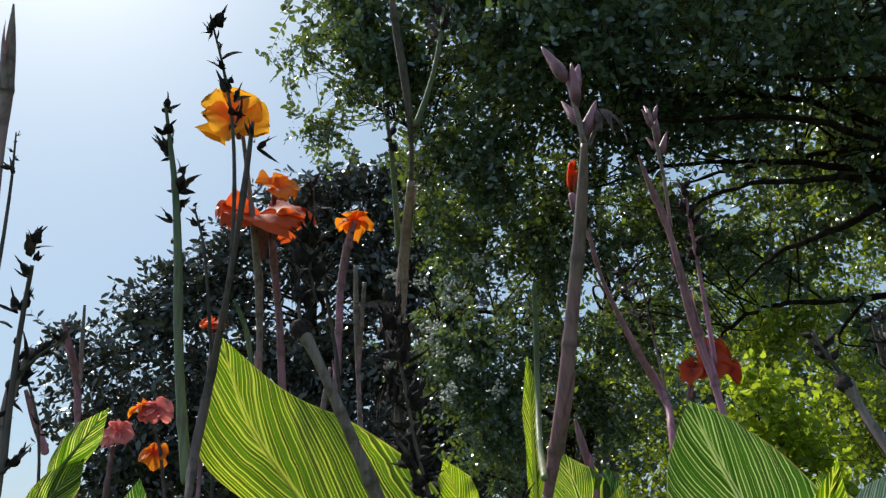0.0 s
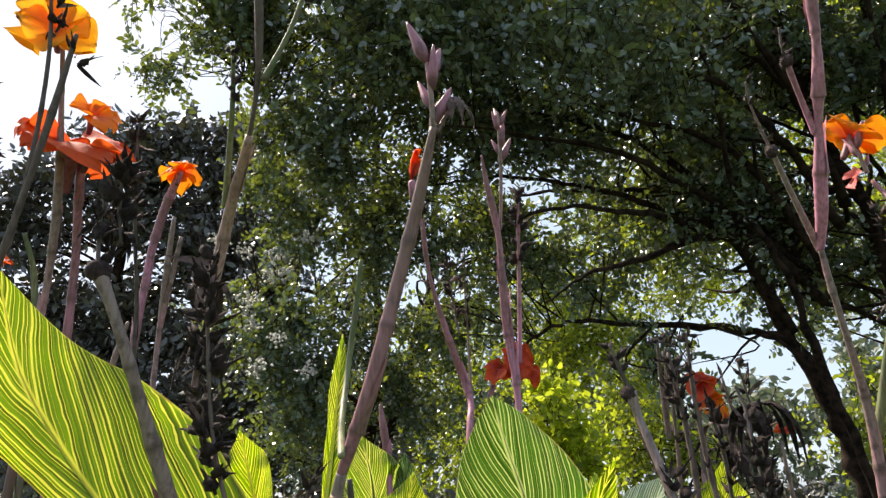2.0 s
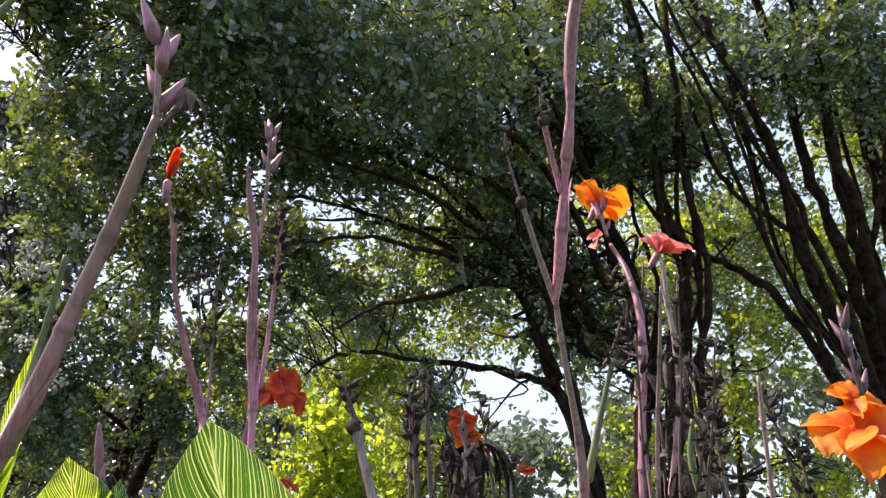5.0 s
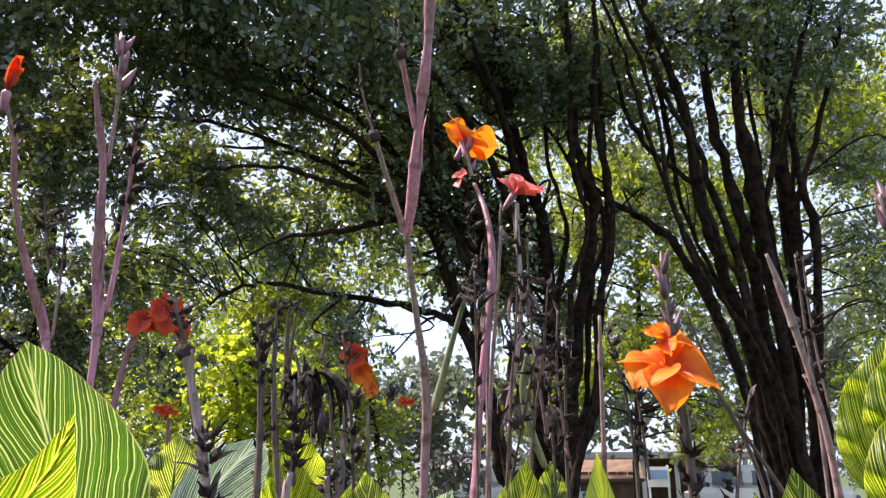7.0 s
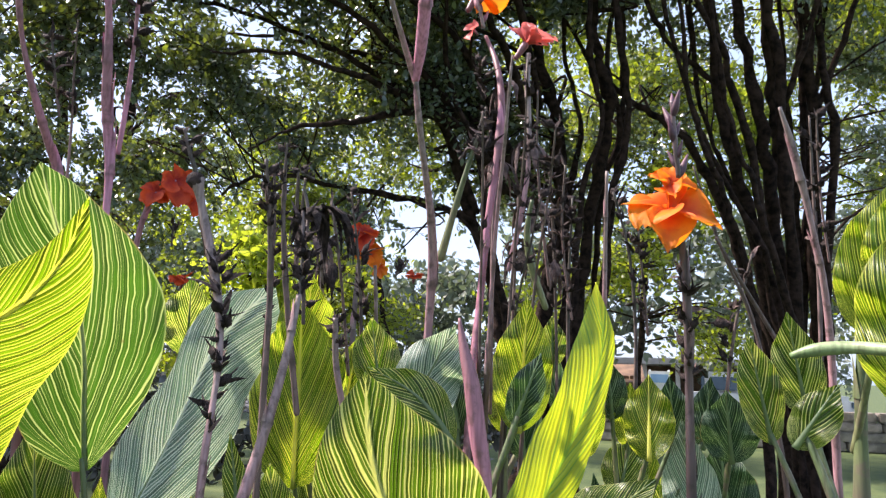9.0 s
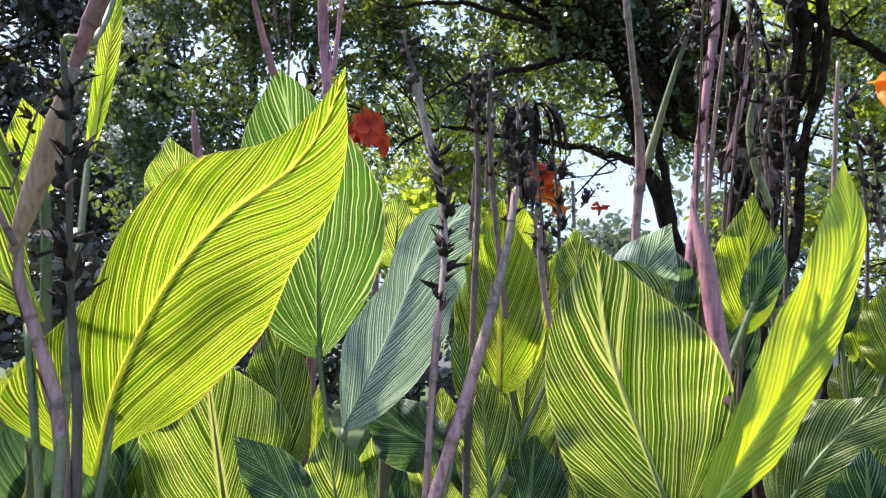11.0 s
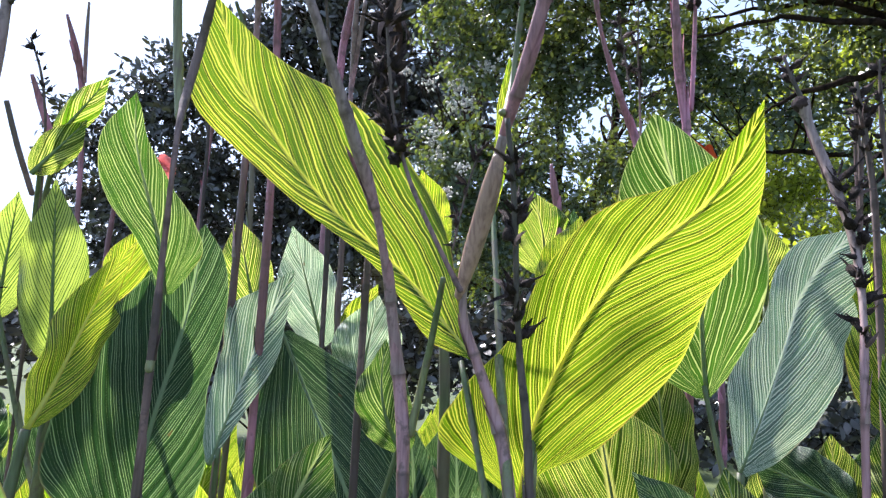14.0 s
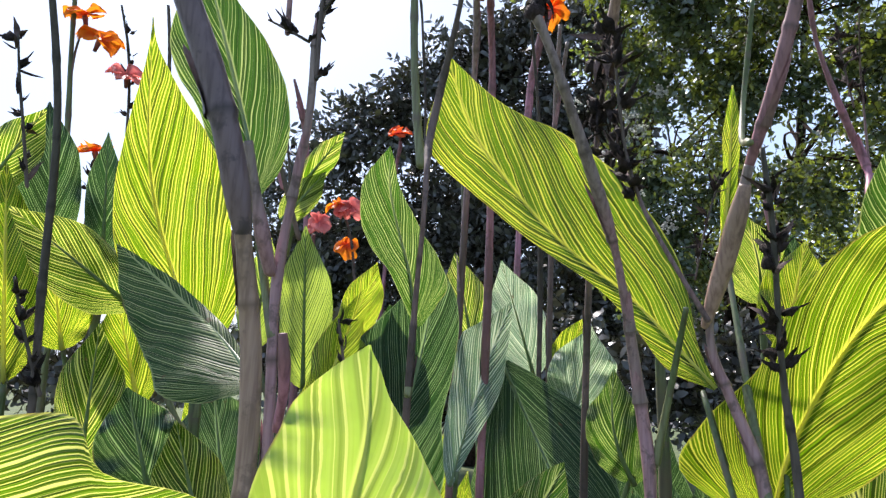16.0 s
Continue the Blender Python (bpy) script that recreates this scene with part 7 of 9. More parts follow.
stem(p, [(0.508, 0.857, 1.652, 0.0111), (0.515, 0.857, 1.626, 0.0062), (0.521, 0.848, 1.590, 0.0067), (0.528, 0.829, 1.541, 0.0072), (0.536, 0.810, 1.480, 0.0059), (0.533, 0.795, 1.435, 0.0052), (0.523, 0.773, 1.377, 0.0044), (0.508, 0.754, 1.327, 0.0053), (0.508, 0.757, 1.298, 0.0048), (0.506, 0.757, 1.221, 0.0047), (0.505, 0.758, 1.128, 0.0052), (0.504, 0.759, 0.564, 0.0055), (0.503, 0.759, 0.000, 0.0060)], "u")
stem(p, [(0.508, 0.857, 1.656, 0.0043), (0.496, 0.859, 1.685, 0.0037), (0.487, 0.859, 1.715, 0.0025)], "k")
pods(p, [(0.508, 0.857, 1.656, 0.0043), (0.496, 0.859, 1.685, 0.0037), (0.487, 0.859, 1.715, 0.0025)], 8, 0.035, 80)
pods(p, [(0.528, 0.827, 1.556, 0.0030), (0.534, 0.808, 1.501, 0.0029), (0.534, 0.794, 1.435, 0.0029), (0.526, 0.781, 1.391, 0.0028), (0.508, 0.752, 1.336, 0.0027)], 25, 0.034, 81)
stem(p, [(0.618, 0.769, 1.505, 0.0041), (0.606, 0.759, 1.452, 0.0052), (0.590, 0.751, 1.395, 0.0062), (0.571, 0.746, 1.329, 0.0071), (0.551, 0.739, 1.280, 0.0080), (0.528, 0.737, 1.205, 0.0083), (0.503, 0.736, 1.133, 0.0076)], "u")
stem(p, [(0.618, 0.769, 1.502, 0.0029), (0.627, 0.780, 1.560, 0.0030), (0.629, 0.794, 1.617, 0.0031)], "k")
pods(p, [(0.618, 0.769, 1.502, 0.0029), (0.627, 0.780, 1.560, 0.0030), (0.629, 0.794, 1.617, 0.0031)], 22, 0.036, 82)
stem(p, [(0.639, 0.817, 1.657, 0.0025), (0.650, 0.814, 1.639, 0.0032), (0.636, 0.797, 1.565, 0.0031)], "k")
wilted(p, (0.665, 0.808, 1.632), 9, 0.093, 1, POD)
wilted(p, (0.651, 0.815, 1.627), 6, 0.069, 2, POD)
knob(p, (0.507, 0.858, 1.650), 0.0112, 2)
leaf(p, (0.572, 0.792, 1.222), (0.550, 0.788, 1.337), 0.032, (-0.429, -0.896, -0.114), 0.040, 0.000, 35, 0, "b", 34, 0.756, 0, 0.6, 0, 2.2)
stem(p, [(0.569, 0.791, 1.242, 0.0034), (0.538, 0.775, 1.130, 0.0042), (0.505, 0.758, 1.057, 0.0052)], "g")
p = plant(0.683, 1.000, "bundle of dry canna stems")
stem(p, [(0.649, 0.970, 1.734, 0.0044), (0.660, 0.974, 1.663, 0.0059), (0.675, 0.977, 1.575, 0.0073), (0.679, 0.987, 1.486, 0.0073), (0.681, 0.995, 1.415, 0.0073), (0.682, 0.998, 0.707, 0.0077), (0.683, 1.000, 0.000, 0.0084)], "d")
stem(p, [(0.675, 0.954, 1.762, 0.0029), (0.678, 0.963, 1.682, 0.0051), (0.684, 0.971, 1.593, 0.0059), (0.707, 0.973, 1.487, 0.0073), (0.732, 0.980, 1.346, 0.0073)], "d")
pods(p, [(0.652, 0.969, 1.725, 0.0029), (0.660, 0.974, 1.663, 0.0029), (0.675, 0.977, 1.575, 0.0029)], 22, 0.034, 84)
pods(p, [(0.676, 0.954, 1.757, 0.0022), (0.678, 0.963, 1.682, 0.0022), (0.694, 0.972, 1.549, 0.0022)], 18, 0.032, 85)
stem(p, [(0.795, 0.986, 1.498, 0.0054), (0.797, 0.995, 1.423, 0.0061), (0.827, 0.992, 1.332, 0.0061)], "u")
pods(p, [(0.799, 0.984, 1.498, 0.0023), (0.805, 0.990, 1.433, 0.0023)], 11, 0.032, 86)
leaf(p, (0.791, 0.996, 0.993), (0.790, 0.975, 1.164), 0.125, (-0.557, -0.824, -0.105), 0.040, 0.000, 12, 0, "m", 22, 0.756, 0, 0.6, 0, 2.2)
stem(p, [(0.791, 0.994, 1.013, 0.0034), (0.737, 0.997, 0.884, 0.0042), (0.682, 0.998, 0.796, 0.0052)], "g")
leaf(p, (0.689, 1.084, 1.120), (0.561, 1.137, 1.175), 0.121, (-0.335, -0.934, 0.126), 0.040, 0.000, 12, 0, "m", 31, 0.756, 0, 0.6, 0, 2.2)
stem(p, [(0.672, 1.091, 1.128, 0.0034), (0.685, 1.041, 0.992, 0.0042), (0.682, 0.997, 0.884, 0.0052)], "g")
leaf(p, (0.737, 1.015, 1.044), (0.712, 1.021, 1.268), 0.108, (-0.471, -0.882, -0.030), 0.040, 0.000, 12, 0, "b", 35, 0.756, 0, 0.6, 0, 2.2)
stem(p, [(0.735, 1.016, 1.063, 0.0034), (0.709, 1.006, 0.954, 0.0042), (0.682, 0.997, 0.884, 0.0052)], "g")
leaf(p, (0.911, 1.020, 1.364), (0.878, 1.005, 1.505), 0.088, (-0.494, -0.845, -0.205), 0.040, 0.000, 12, 0, "b", 69, 0.756, 0, 0.6, 0, 2.2)
stem(p, [(0.907, 1.018, 1.384, 0.0034), (0.797, 1.008, 1.159, 0.0042), (0.682, 0.997, 0.973, 0.0052)], "g")
p = plant(1.647, 2.349, "canna with orange-red flowers on dry stalk")
stem(p, [(1.618, 2.265, 1.885, 0.0069), (1.635, 2.314, 1.770, 0.0087), (1.643, 2.337, 0.885, 0.0091), (1.647, 2.349, 0.000, 0.0100)], "u")
flower(p, (1.620, 2.233, 1.947), 0.110, "r", (-0.3, -0.7, 0.5), 35, 5, 0.4, 1)
flower(p, (1.657, 2.249, 1.875), 0.106, "o", (-0.2, -0.8, 0.2), 36, 5, 0.5, 1)
flower(p, (1.709, 2.250, 1.816), 0.072, "o", (0.2, -0.8, 0.1), 37, 5, 0.35, 1)
stem(p, [(0.921, 1.411, 1.864, 0.0053), (0.937, 1.444, 1.780, 0.0075), (0.967, 1.488, 1.661, 0.0075)], "d")
stem(p, [(0.938, 1.408, 1.851, 0.0043), (0.951, 1.449, 1.756, 0.0064), (0.969, 1.487, 1.661, 0.0064)], "d")
stem(p, [(0.925, 1.409, 1.864, 0.0043), (0.955, 1.399, 1.851, 0.0043)], "k")
pods(p, [(0.925, 1.409, 1.864, 0.0043), (0.955, 1.399, 1.851, 0.0043)], 7, 0.036, 87)
flower(p, (1.467, 1.688, 1.710), 0.058, "r", (0, -0.3, 0.9), 38, 4, 0.35, 1)
stem(p, [(1.376, 1.606, 1.726, 0.0038), (1.357, 1.637, 1.684, 0.0038)], "k")
pods(p, [(1.376, 1.606, 1.726, 0.0038), (1.357, 1.637, 1.684, 0.0038)], 7, 0.046, 88)
stem(p, [(0.708, 1.072, 1.761, 0.0032), (0.722, 1.080, 1.695, 0.0040), (0.731, 1.101, 1.600, 0.0048), (0.740, 1.129, 1.486, 0.0056)], "d")
pods(p, [(0.708, 1.072, 1.761, 0.0032), (0.722, 1.080, 1.695, 0.0040), (0.731, 1.101, 1.600, 0.0048), (0.740, 1.129, 1.486, 0.0056)], 17, 0.035, 89)
stem(p, [(0.708, 0.970, 1.651, 0.0029), (0.728, 0.972, 1.591, 0.0037), (0.741, 0.993, 1.486, 0.0044)], "k")
pods(p, [(0.708, 0.970, 1.651, 0.0029), (0.728, 0.972, 1.591, 0.0037), (0.741, 0.993, 1.486, 0.0044)], 20, 0.034, 90)
stem(p, [(0.842, 1.104, 1.724, 0.0035), (0.861, 1.109, 1.652, 0.0043), (0.884, 1.118, 1.560, 0.0043), (0.916, 1.138, 1.405, 0.0052)], "d")
pods(p, [(0.842, 1.104, 1.724, 0.0035), (0.861, 1.109, 1.652, 0.0043), (0.884, 1.118, 1.560, 0.0043), (0.916, 1.138, 1.405, 0.0052)], 14, 0.034, 91)
p = plant(0.939, 0.927, "tall canna with pale pink jointed stalk")
stem(p, [(0.710, 0.572, 2.306, 0.0050), (0.710, 0.596, 2.251, 0.0085), (0.718, 0.626, 2.203, 0.0095), (0.730, 0.645, 2.150, 0.0085), (0.741, 0.660, 2.103, 0.0060), (0.751, 0.680, 2.051, 0.0085), (0.759, 0.711, 1.999, 0.0055), (0.779, 0.739, 1.943, 0.0092), (0.794, 0.767, 1.893, 0.0088), (0.803, 0.792, 1.853, 0.0058)], "p")
stem(p, [(0.803, 0.792, 1.853, 0.0049), (0.824, 0.807, 1.783, 0.0054), (0.853, 0.830, 1.728, 0.0059), (0.887, 0.853, 1.662, 0.0075), (0.916, 0.878, 1.598, 0.0092), (0.920, 0.896, 1.504, 0.0082), (0.924, 0.912, 1.412, 0.0078), (0.934, 0.922, 0.600, 0.0082), (0.939, 0.927, 0.000, 0.0090)], "u")
stem(p, [(0.715, 0.693, 2.087, 0.0046), (0.735, 0.705, 2.046, 0.0040), (0.760, 0.716, 1.993, 0.0050)], "p")
knob(p, (0.715, 0.693, 2.087), 0.0100, 5)
stem(p, [(0.715, 0.693, 2.087, 0.0030), (0.702, 0.685, 2.102, 0.0026), (0.699, 0.677, 2.129, 0.0020)], "k")
pods(p, [(0.715, 0.693, 2.087, 0.0030), (0.702, 0.685, 2.102, 0.0026), (0.699, 0.677, 2.129, 0.0020)], 6, 0.024, 92)
stem(p, [(0.707, 0.743, 1.970, 0.0042), (0.733, 0.759, 1.939, 0.0044), (0.768, 0.775, 1.890, 0.0052), (0.806, 0.797, 1.852, 0.0058)], "u")
knob(p, (0.706, 0.743, 1.971), 0.0095, 6)
stem(p, [(0.657, 0.712, 2.057, 0.0022), (0.667, 0.728, 2.030, 0.0026), (0.687, 0.734, 2.004, 0.0030), (0.707, 0.743, 1.970, 0.0036)], "d")
pods(p, [(0.657, 0.712, 2.057, 0.0022), (0.667, 0.728, 2.030, 0.0026), (0.687, 0.734, 2.004, 0.0030), (0.707, 0.743, 1.970, 0.0036)], 7, 0.020, 93)
stem(p, [(0.961, 0.829, 1.804, 0.0040), (0.953, 0.859, 1.729, 0.0048), (0.949, 0.883, 1.658, 0.0063), (0.946, 0.902, 1.606, 0.0079)], "g")
stem(p, [(0.964, 0.810, 1.856, 0.0032), (0.962, 0.829, 1.800, 0.0032), (0.944, 0.853, 1.771, 0.0032)], "k")
pods(p, [(0.964, 0.810, 1.856, 0.0032), (0.962, 0.829, 1.800, 0.0032), (0.944, 0.853, 1.771, 0.0032)], 11, 0.035, 94)
rolled_leaf(p, [(0.721, 0.579, 1.474, 0.0015), (0.722, 0.572, 1.443, 0.0054), (0.726, 0.563, 1.406, 0.0087), (0.732, 0.557, 1.347, 0.0096), (0.737, 0.550, 1.296, 0.0076), (0.734, 0.544, 1.263, 0.0042)], "p")
p = plant(0.873, 0.756, "canna with orange and coral flowers on pink stalk")
stem(p, [(0.981, 0.833, 1.999, 0.0033), (0.974, 0.791, 1.935, 0.0048), (0.960, 0.760, 1.853, 0.0061), (0.954, 0.768, 1.757, 0.0068), (0.949, 0.781, 1.684, 0.0060), (0.940, 0.784, 1.610, 0.0059), (0.937, 0.789, 1.514, 0.0058), (0.925, 0.787, 1.422, 0.0063), (0.895, 0.769, 1.345, 0.0060), (0.881, 0.761, 0.673, 0.0063), (0.873, 0.756, 0.000, 0.0069)], "p")
flower(p, (0.974, 0.837, 2.094), 0.097, "o", (0.3, -0.3, 0.8), 40, 4, 0.1, 1)
flower(p, (0.960, 0.847, 2.013), 0.035, "c", (-0.8, -0.2, 0.2), 41, 3, 0.35, 1)
flower(p, (0.980, 0.722, 1.955), 0.080, "c", (0.25, -0.35, 0.6), 42, 6, 0.25, 0.7)
stem(p, [(0.975, 0.833, 2.013, 0.0042), (0.966, 0.831, 2.048, 0.0033), (0.954, 0.833, 2.073, 0.0025)], "u")
buds(p, [(0.975, 0.833, 2.013, 0.0042), (0.966, 0.831, 2.048, 0.0033), (0.954, 0.833, 2.073, 0.0025)], 4, 0.041, 95)
stem(p, [(0.977, 0.724, 1.926, 0.0046), (0.975, 0.727, 1.877, 0.0046), (0.977, 0.721, 1.799, 0.0045), (0.989, 0.730, 1.737, 0.0045), (0.977, 0.742, 1.646, 0.0051), (0.975, 0.765, 1.576, 0.0051)], "u")
pods(p, [(0.950, 0.811, 1.935, 0.0032), (0.934, 0.783, 1.853, 0.0031), (0.949, 0.792, 1.780, 0.0031), (0.937, 0.808, 1.762, 0.0031)], 22, 0.034, 96)
pods(p, [(0.981, 0.719, 1.799, 0.0030), (0.991, 0.729, 1.737, 0.0030), (0.998, 0.744, 1.666, 0.0030)], 13, 0.031, 97)
stem(p, [(0.950, 0.689, 1.671, 0.0026), (0.947, 0.709, 1.622, 0.0050), (0.966, 0.706, 1.572, 0.0060), (0.992, 0.702, 1.514, 0.0050)], "g")
stem(p, [(1.088, 0.745, 1.766, 0.0032), (1.094, 0.766, 1.680, 0.0032), (1.114, 0.773, 1.604, 0.0032), (1.140, 0.779, 1.509, 0.0032)], "d")
pods(p, [(1.088, 0.745, 1.766, 0.0032), (1.094, 0.766, 1.680, 0.0032), (1.114, 0.773, 1.604, 0.0032), (1.140, 0.779, 1.509, 0.0032)], 20, 0.035, 98)
stem(p, [(1.143, 0.701, 1.757, 0.0032), (1.160, 0.722, 1.643, 0.0040), (1.180, 0.739, 1.529, 0.0048), (1.209, 0.772, 1.339, 0.0056)], "u")
stem(p, [(0.990, 0.774, 1.945, 0.0032), (0.985, 0.779, 1.853, 0.0039), (0.974, 0.798, 1.737, 0.0046), (0.972, 0.804, 1.633, 0.0046), (0.969, 0.792, 1.506, 0.0044), (0.962, 0.790, 1.354, 0.0049)], "d")
stem(p, [(1.032, 0.756, 1.888, 0.0024), (1.044, 0.774, 1.794, 0.0032), (1.071, 0.786, 1.680, 0.0040), (1.101, 0.795, 1.566, 0.0048)], "d")
wilted(p, (0.979, 0.773, 1.891), 7, 0.077, 61)
wilted(p, (0.993, 0.742, 1.778), 8, 0.074, 62)
wilted(p, (1.014, 0.751, 1.688), 8, 0.083, 63)
wilted(p, (0.962, 0.776, 1.750), 7, 0.074, 64)
wilted(p, (0.985, 0.748, 1.602), 7, 0.071, 65, POD)
leaf(p, (0.903, 0.791, 1.322), (0.863, 0.791, 1.472), 0.089, (-0.656, -0.734, -0.176), 0.040, 0.000, 12, 0, "m", 25, 0.756, 0, 0.6, 0, 2.2)
stem(p, [(0.898, 0.791, 1.342, 0.0034), (0.897, 0.779, 1.240, 0.0042), (0.891, 0.767, 1.177, 0.0052)], "g")
leaf(p, (0.956, 0.721, 1.330), (0.934, 0.682, 1.522), 0.088, (-0.688, -0.690, -0.223), 0.040, 0.000, 12, 0, "y", 63, 0.756, 0, 0.6, 0, 2.2)
stem(p, [(0.954, 0.717, 1.350, 0.0034), (0.924, 0.744, 1.244, 0.0042), (0.891, 0.767, 1.177, 0.0052)], "g")
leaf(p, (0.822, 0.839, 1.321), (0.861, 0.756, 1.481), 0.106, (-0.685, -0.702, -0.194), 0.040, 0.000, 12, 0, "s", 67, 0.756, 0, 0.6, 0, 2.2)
stem(p, [(0.826, 0.830, 1.338, 0.0034), (0.856, 0.802, 1.197, 0.0042), (0.890, 0.766, 1.093, 0.0052)], "g")
leaf(p, (0.917, 0.828, 1.331), (0.882, 0.826, 1.480), 0.102, (-0.645, -0.748, -0.159), 0.040, 0.000, 12, 0, "m", 85, 0.756, 0, 0.6, 0, 2.2)
stem(p, [(0.913, 0.828, 1.350, 0.0034), (0.904, 0.798, 1.244, 0.0042), (0.891, 0.767, 1.177, 0.0052)], "g")
p = plant(1.100, 0.540, "canna with large open orange flower")
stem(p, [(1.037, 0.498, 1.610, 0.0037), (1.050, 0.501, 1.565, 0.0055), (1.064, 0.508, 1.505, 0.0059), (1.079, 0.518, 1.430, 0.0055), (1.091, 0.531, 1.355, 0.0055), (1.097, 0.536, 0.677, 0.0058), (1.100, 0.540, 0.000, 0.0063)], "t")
flower(p, (1.022, 0.498, 1.648), 0.100, "o", (-0.35, -0.45, 0.60), 51, 5, 0.45, 1)
flower(p, (1.034, 0.508, 1.682), 0.055, "o", (-0.4, -0.4, 0.7), 44, 4, 0.1, 1)
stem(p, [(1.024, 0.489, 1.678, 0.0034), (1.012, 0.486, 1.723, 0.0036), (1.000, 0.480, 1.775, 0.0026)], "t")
buds(p, [(1.024, 0.489, 1.678, 0.0038), (1.012, 0.486, 1.723, 0.0044), (1.000, 0.480, 1.775, 0.0032)], 9, 0.036, 99, PLUM)
pods(p, [(1.050, 0.501, 1.565, 0.0038), (1.060, 0.506, 1.520, 0.0038), (1.070, 0.514, 1.460, 0.0038), (1.080, 0.520, 1.400, 0.0038)], 22, 0.036, 100)
leaf(p, (1.093, 0.622, 1.073), (1.073, 0.616, 1.197), 0.102, (-0.817, -0.553, -0.163), 0.040, 0.000, 12, 0, "b", 33, 0.756, 0, 0.6, 0, 2.2)
stem(p, [(1.090, 0.621, 1.092, 0.0034), (1.094, 0.578, 0.950, 0.0042), (1.095, 0.535, 0.847, 0.0052)], "g")
leaf(p, (1.012, 0.579, 1.079), (0.992, 0.573, 1.203), 0.097, (-0.807, -0.569, -0.162), 0.040, 0.000, 12, 0, "m", 83, 0.756, 0, 0.6, 0, 2.2)
stem(p, [(1.009, 0.578, 1.098, 0.0034), (1.054, 0.557, 0.953, 0.0042), (1.095, 0.535, 0.847, 0.0052)], "g")
p = plant(1.413, 0.485, "dry canna stalks at edge of bed")
stem(p, [(1.248, 0.454, 1.827, 0.0029), (1.275, 0.449, 1.771, 0.0059), (1.295, 0.448, 1.719, 0.0066), (1.316, 0.451, 1.649, 0.0051), (1.347, 0.445, 1.580, 0.0059), (1.374, 0.454, 1.476, 0.0066), (1.396, 0.472, 1.354, 0.0066), (1.407, 0.481, 0.677, 0.0069), (1.413, 0.485, 0.000, 0.0076)], "u")
stem(p, [(1.292, 0.419, 1.819, 0.0022), (1.306, 0.427, 1.754, 0.0029), (1.320, 0.436, 1.684, 0.0029), (1.348, 0.439, 1.597, 0.0029)], "d")
pods(p, [(1.292, 0.419, 1.819, 0.0022), (1.306, 0.427, 1.754, 0.0029), (1.320, 0.436, 1.684, 0.0029), (1.348, 0.439, 1.597, 0.0029)], 14, 0.034, 101)
stem(p, [(1.210, 0.547, 1.631, 0.0037), (1.252, 0.533, 1.561, 0.0044), (1.300, 0.512, 1.492, 0.0051), (1.337, 0.500, 1.432, 0.0059)], "d")
stem(p, [(1.282, 0.741, 1.677, 0.0035), (1.303, 0.748, 1.595, 0.0035), (1.328, 0.759, 1.492, 0.0043)], "d")
pods(p, [(1.282, 0.741, 1.677, 0.0035), (1.303, 0.748, 1.595, 0.0035), (1.328, 0.759, 1.492, 0.0043)], 14, 0.034, 102)
rolled_leaf(p, [(0.925, 0.309, 1.438, 0.0030), (0.929, 0.291, 1.443, 0.0062), (0.939, 0.254, 1.446, 0.0060), (0.939, 0.215, 1.442, 0.0060), (0.945, 0.172, 1.435, 0.0060)], "e")
p = plant(1.380, 0.302, "mauve canna stalk with bud cluster")
stem(p, [(1.264, 0.289, 1.880, 0.0033), (1.279, 0.294, 1.825, 0.0047), (1.302, 0.288, 1.778, 0.0047), (1.331, 0.290, 1.691, 0.0053), (1.359, 0.297, 1.588, 0.0060), (1.372, 0.300, 0.794, 0.0063), (1.380, 0.302, 0.000, 0.0069)], "u")
stem(p, [(1.283, 0.292, 1.817, 0.0040), (1.278, 0.287, 1.849, 0.0040), (1.271, 0.285, 1.872, 0.0033)], "u")
buds(p, [(1.283, 0.292, 1.817, 0.0040), (1.278, 0.287, 1.849, 0.0040), (1.271, 0.285, 1.872, 0.0033)], 9, 0.037, 103, PLUM)
pods(p, [(1.291, 0.271, 1.865, 0.0027), (1.294, 0.286, 1.809, 0.0027), (1.304, 0.291, 1.762, 0.0027)], 11, 0.032, 104)
p = plant(0.315, 1.392, "pink canna shoot with closed buds")
stem(p, [(0.275, 1.374, 1.707, 0.0028), (0.281, 1.377, 1.668, 0.0075), (0.291, 1.381, 1.611, 0.0065), (0.305, 1.387, 1.522, 0.0056), (0.312, 1.390, 0.761, 0.0059), (0.315, 1.392, 0.000, 0.0064)], "p")
p = plant(0.158, 1.161, "leafy canna shoot with cream-striped green leaves")
stem(p, [(0.173, 1.163, 0.983, 0.0060), (0.161, 1.161, 0.833, 0.0080), (0.158, 1.161, 0.491, 0.0100), (0.158, 1.161, 0.000, 0.0120)], "g")
p = plant(0.437, 0.976, "leafy canna shoot with cream-striped green leaves")
stem(p, [(0.489, 1.015, 1.172, 0.0060), (0.447, 0.984, 1.022, 0.0080), (0.437, 0.976, 0.586, 0.0100), (0.437, 0.976, 0.000, 0.0120)], "g")
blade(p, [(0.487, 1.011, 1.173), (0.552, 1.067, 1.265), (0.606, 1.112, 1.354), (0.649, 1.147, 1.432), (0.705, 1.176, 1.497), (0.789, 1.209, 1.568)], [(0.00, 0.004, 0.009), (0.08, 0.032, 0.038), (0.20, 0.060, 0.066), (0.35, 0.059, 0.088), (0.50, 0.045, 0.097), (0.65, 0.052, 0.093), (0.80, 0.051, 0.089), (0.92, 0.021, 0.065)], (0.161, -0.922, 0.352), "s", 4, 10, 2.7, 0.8)
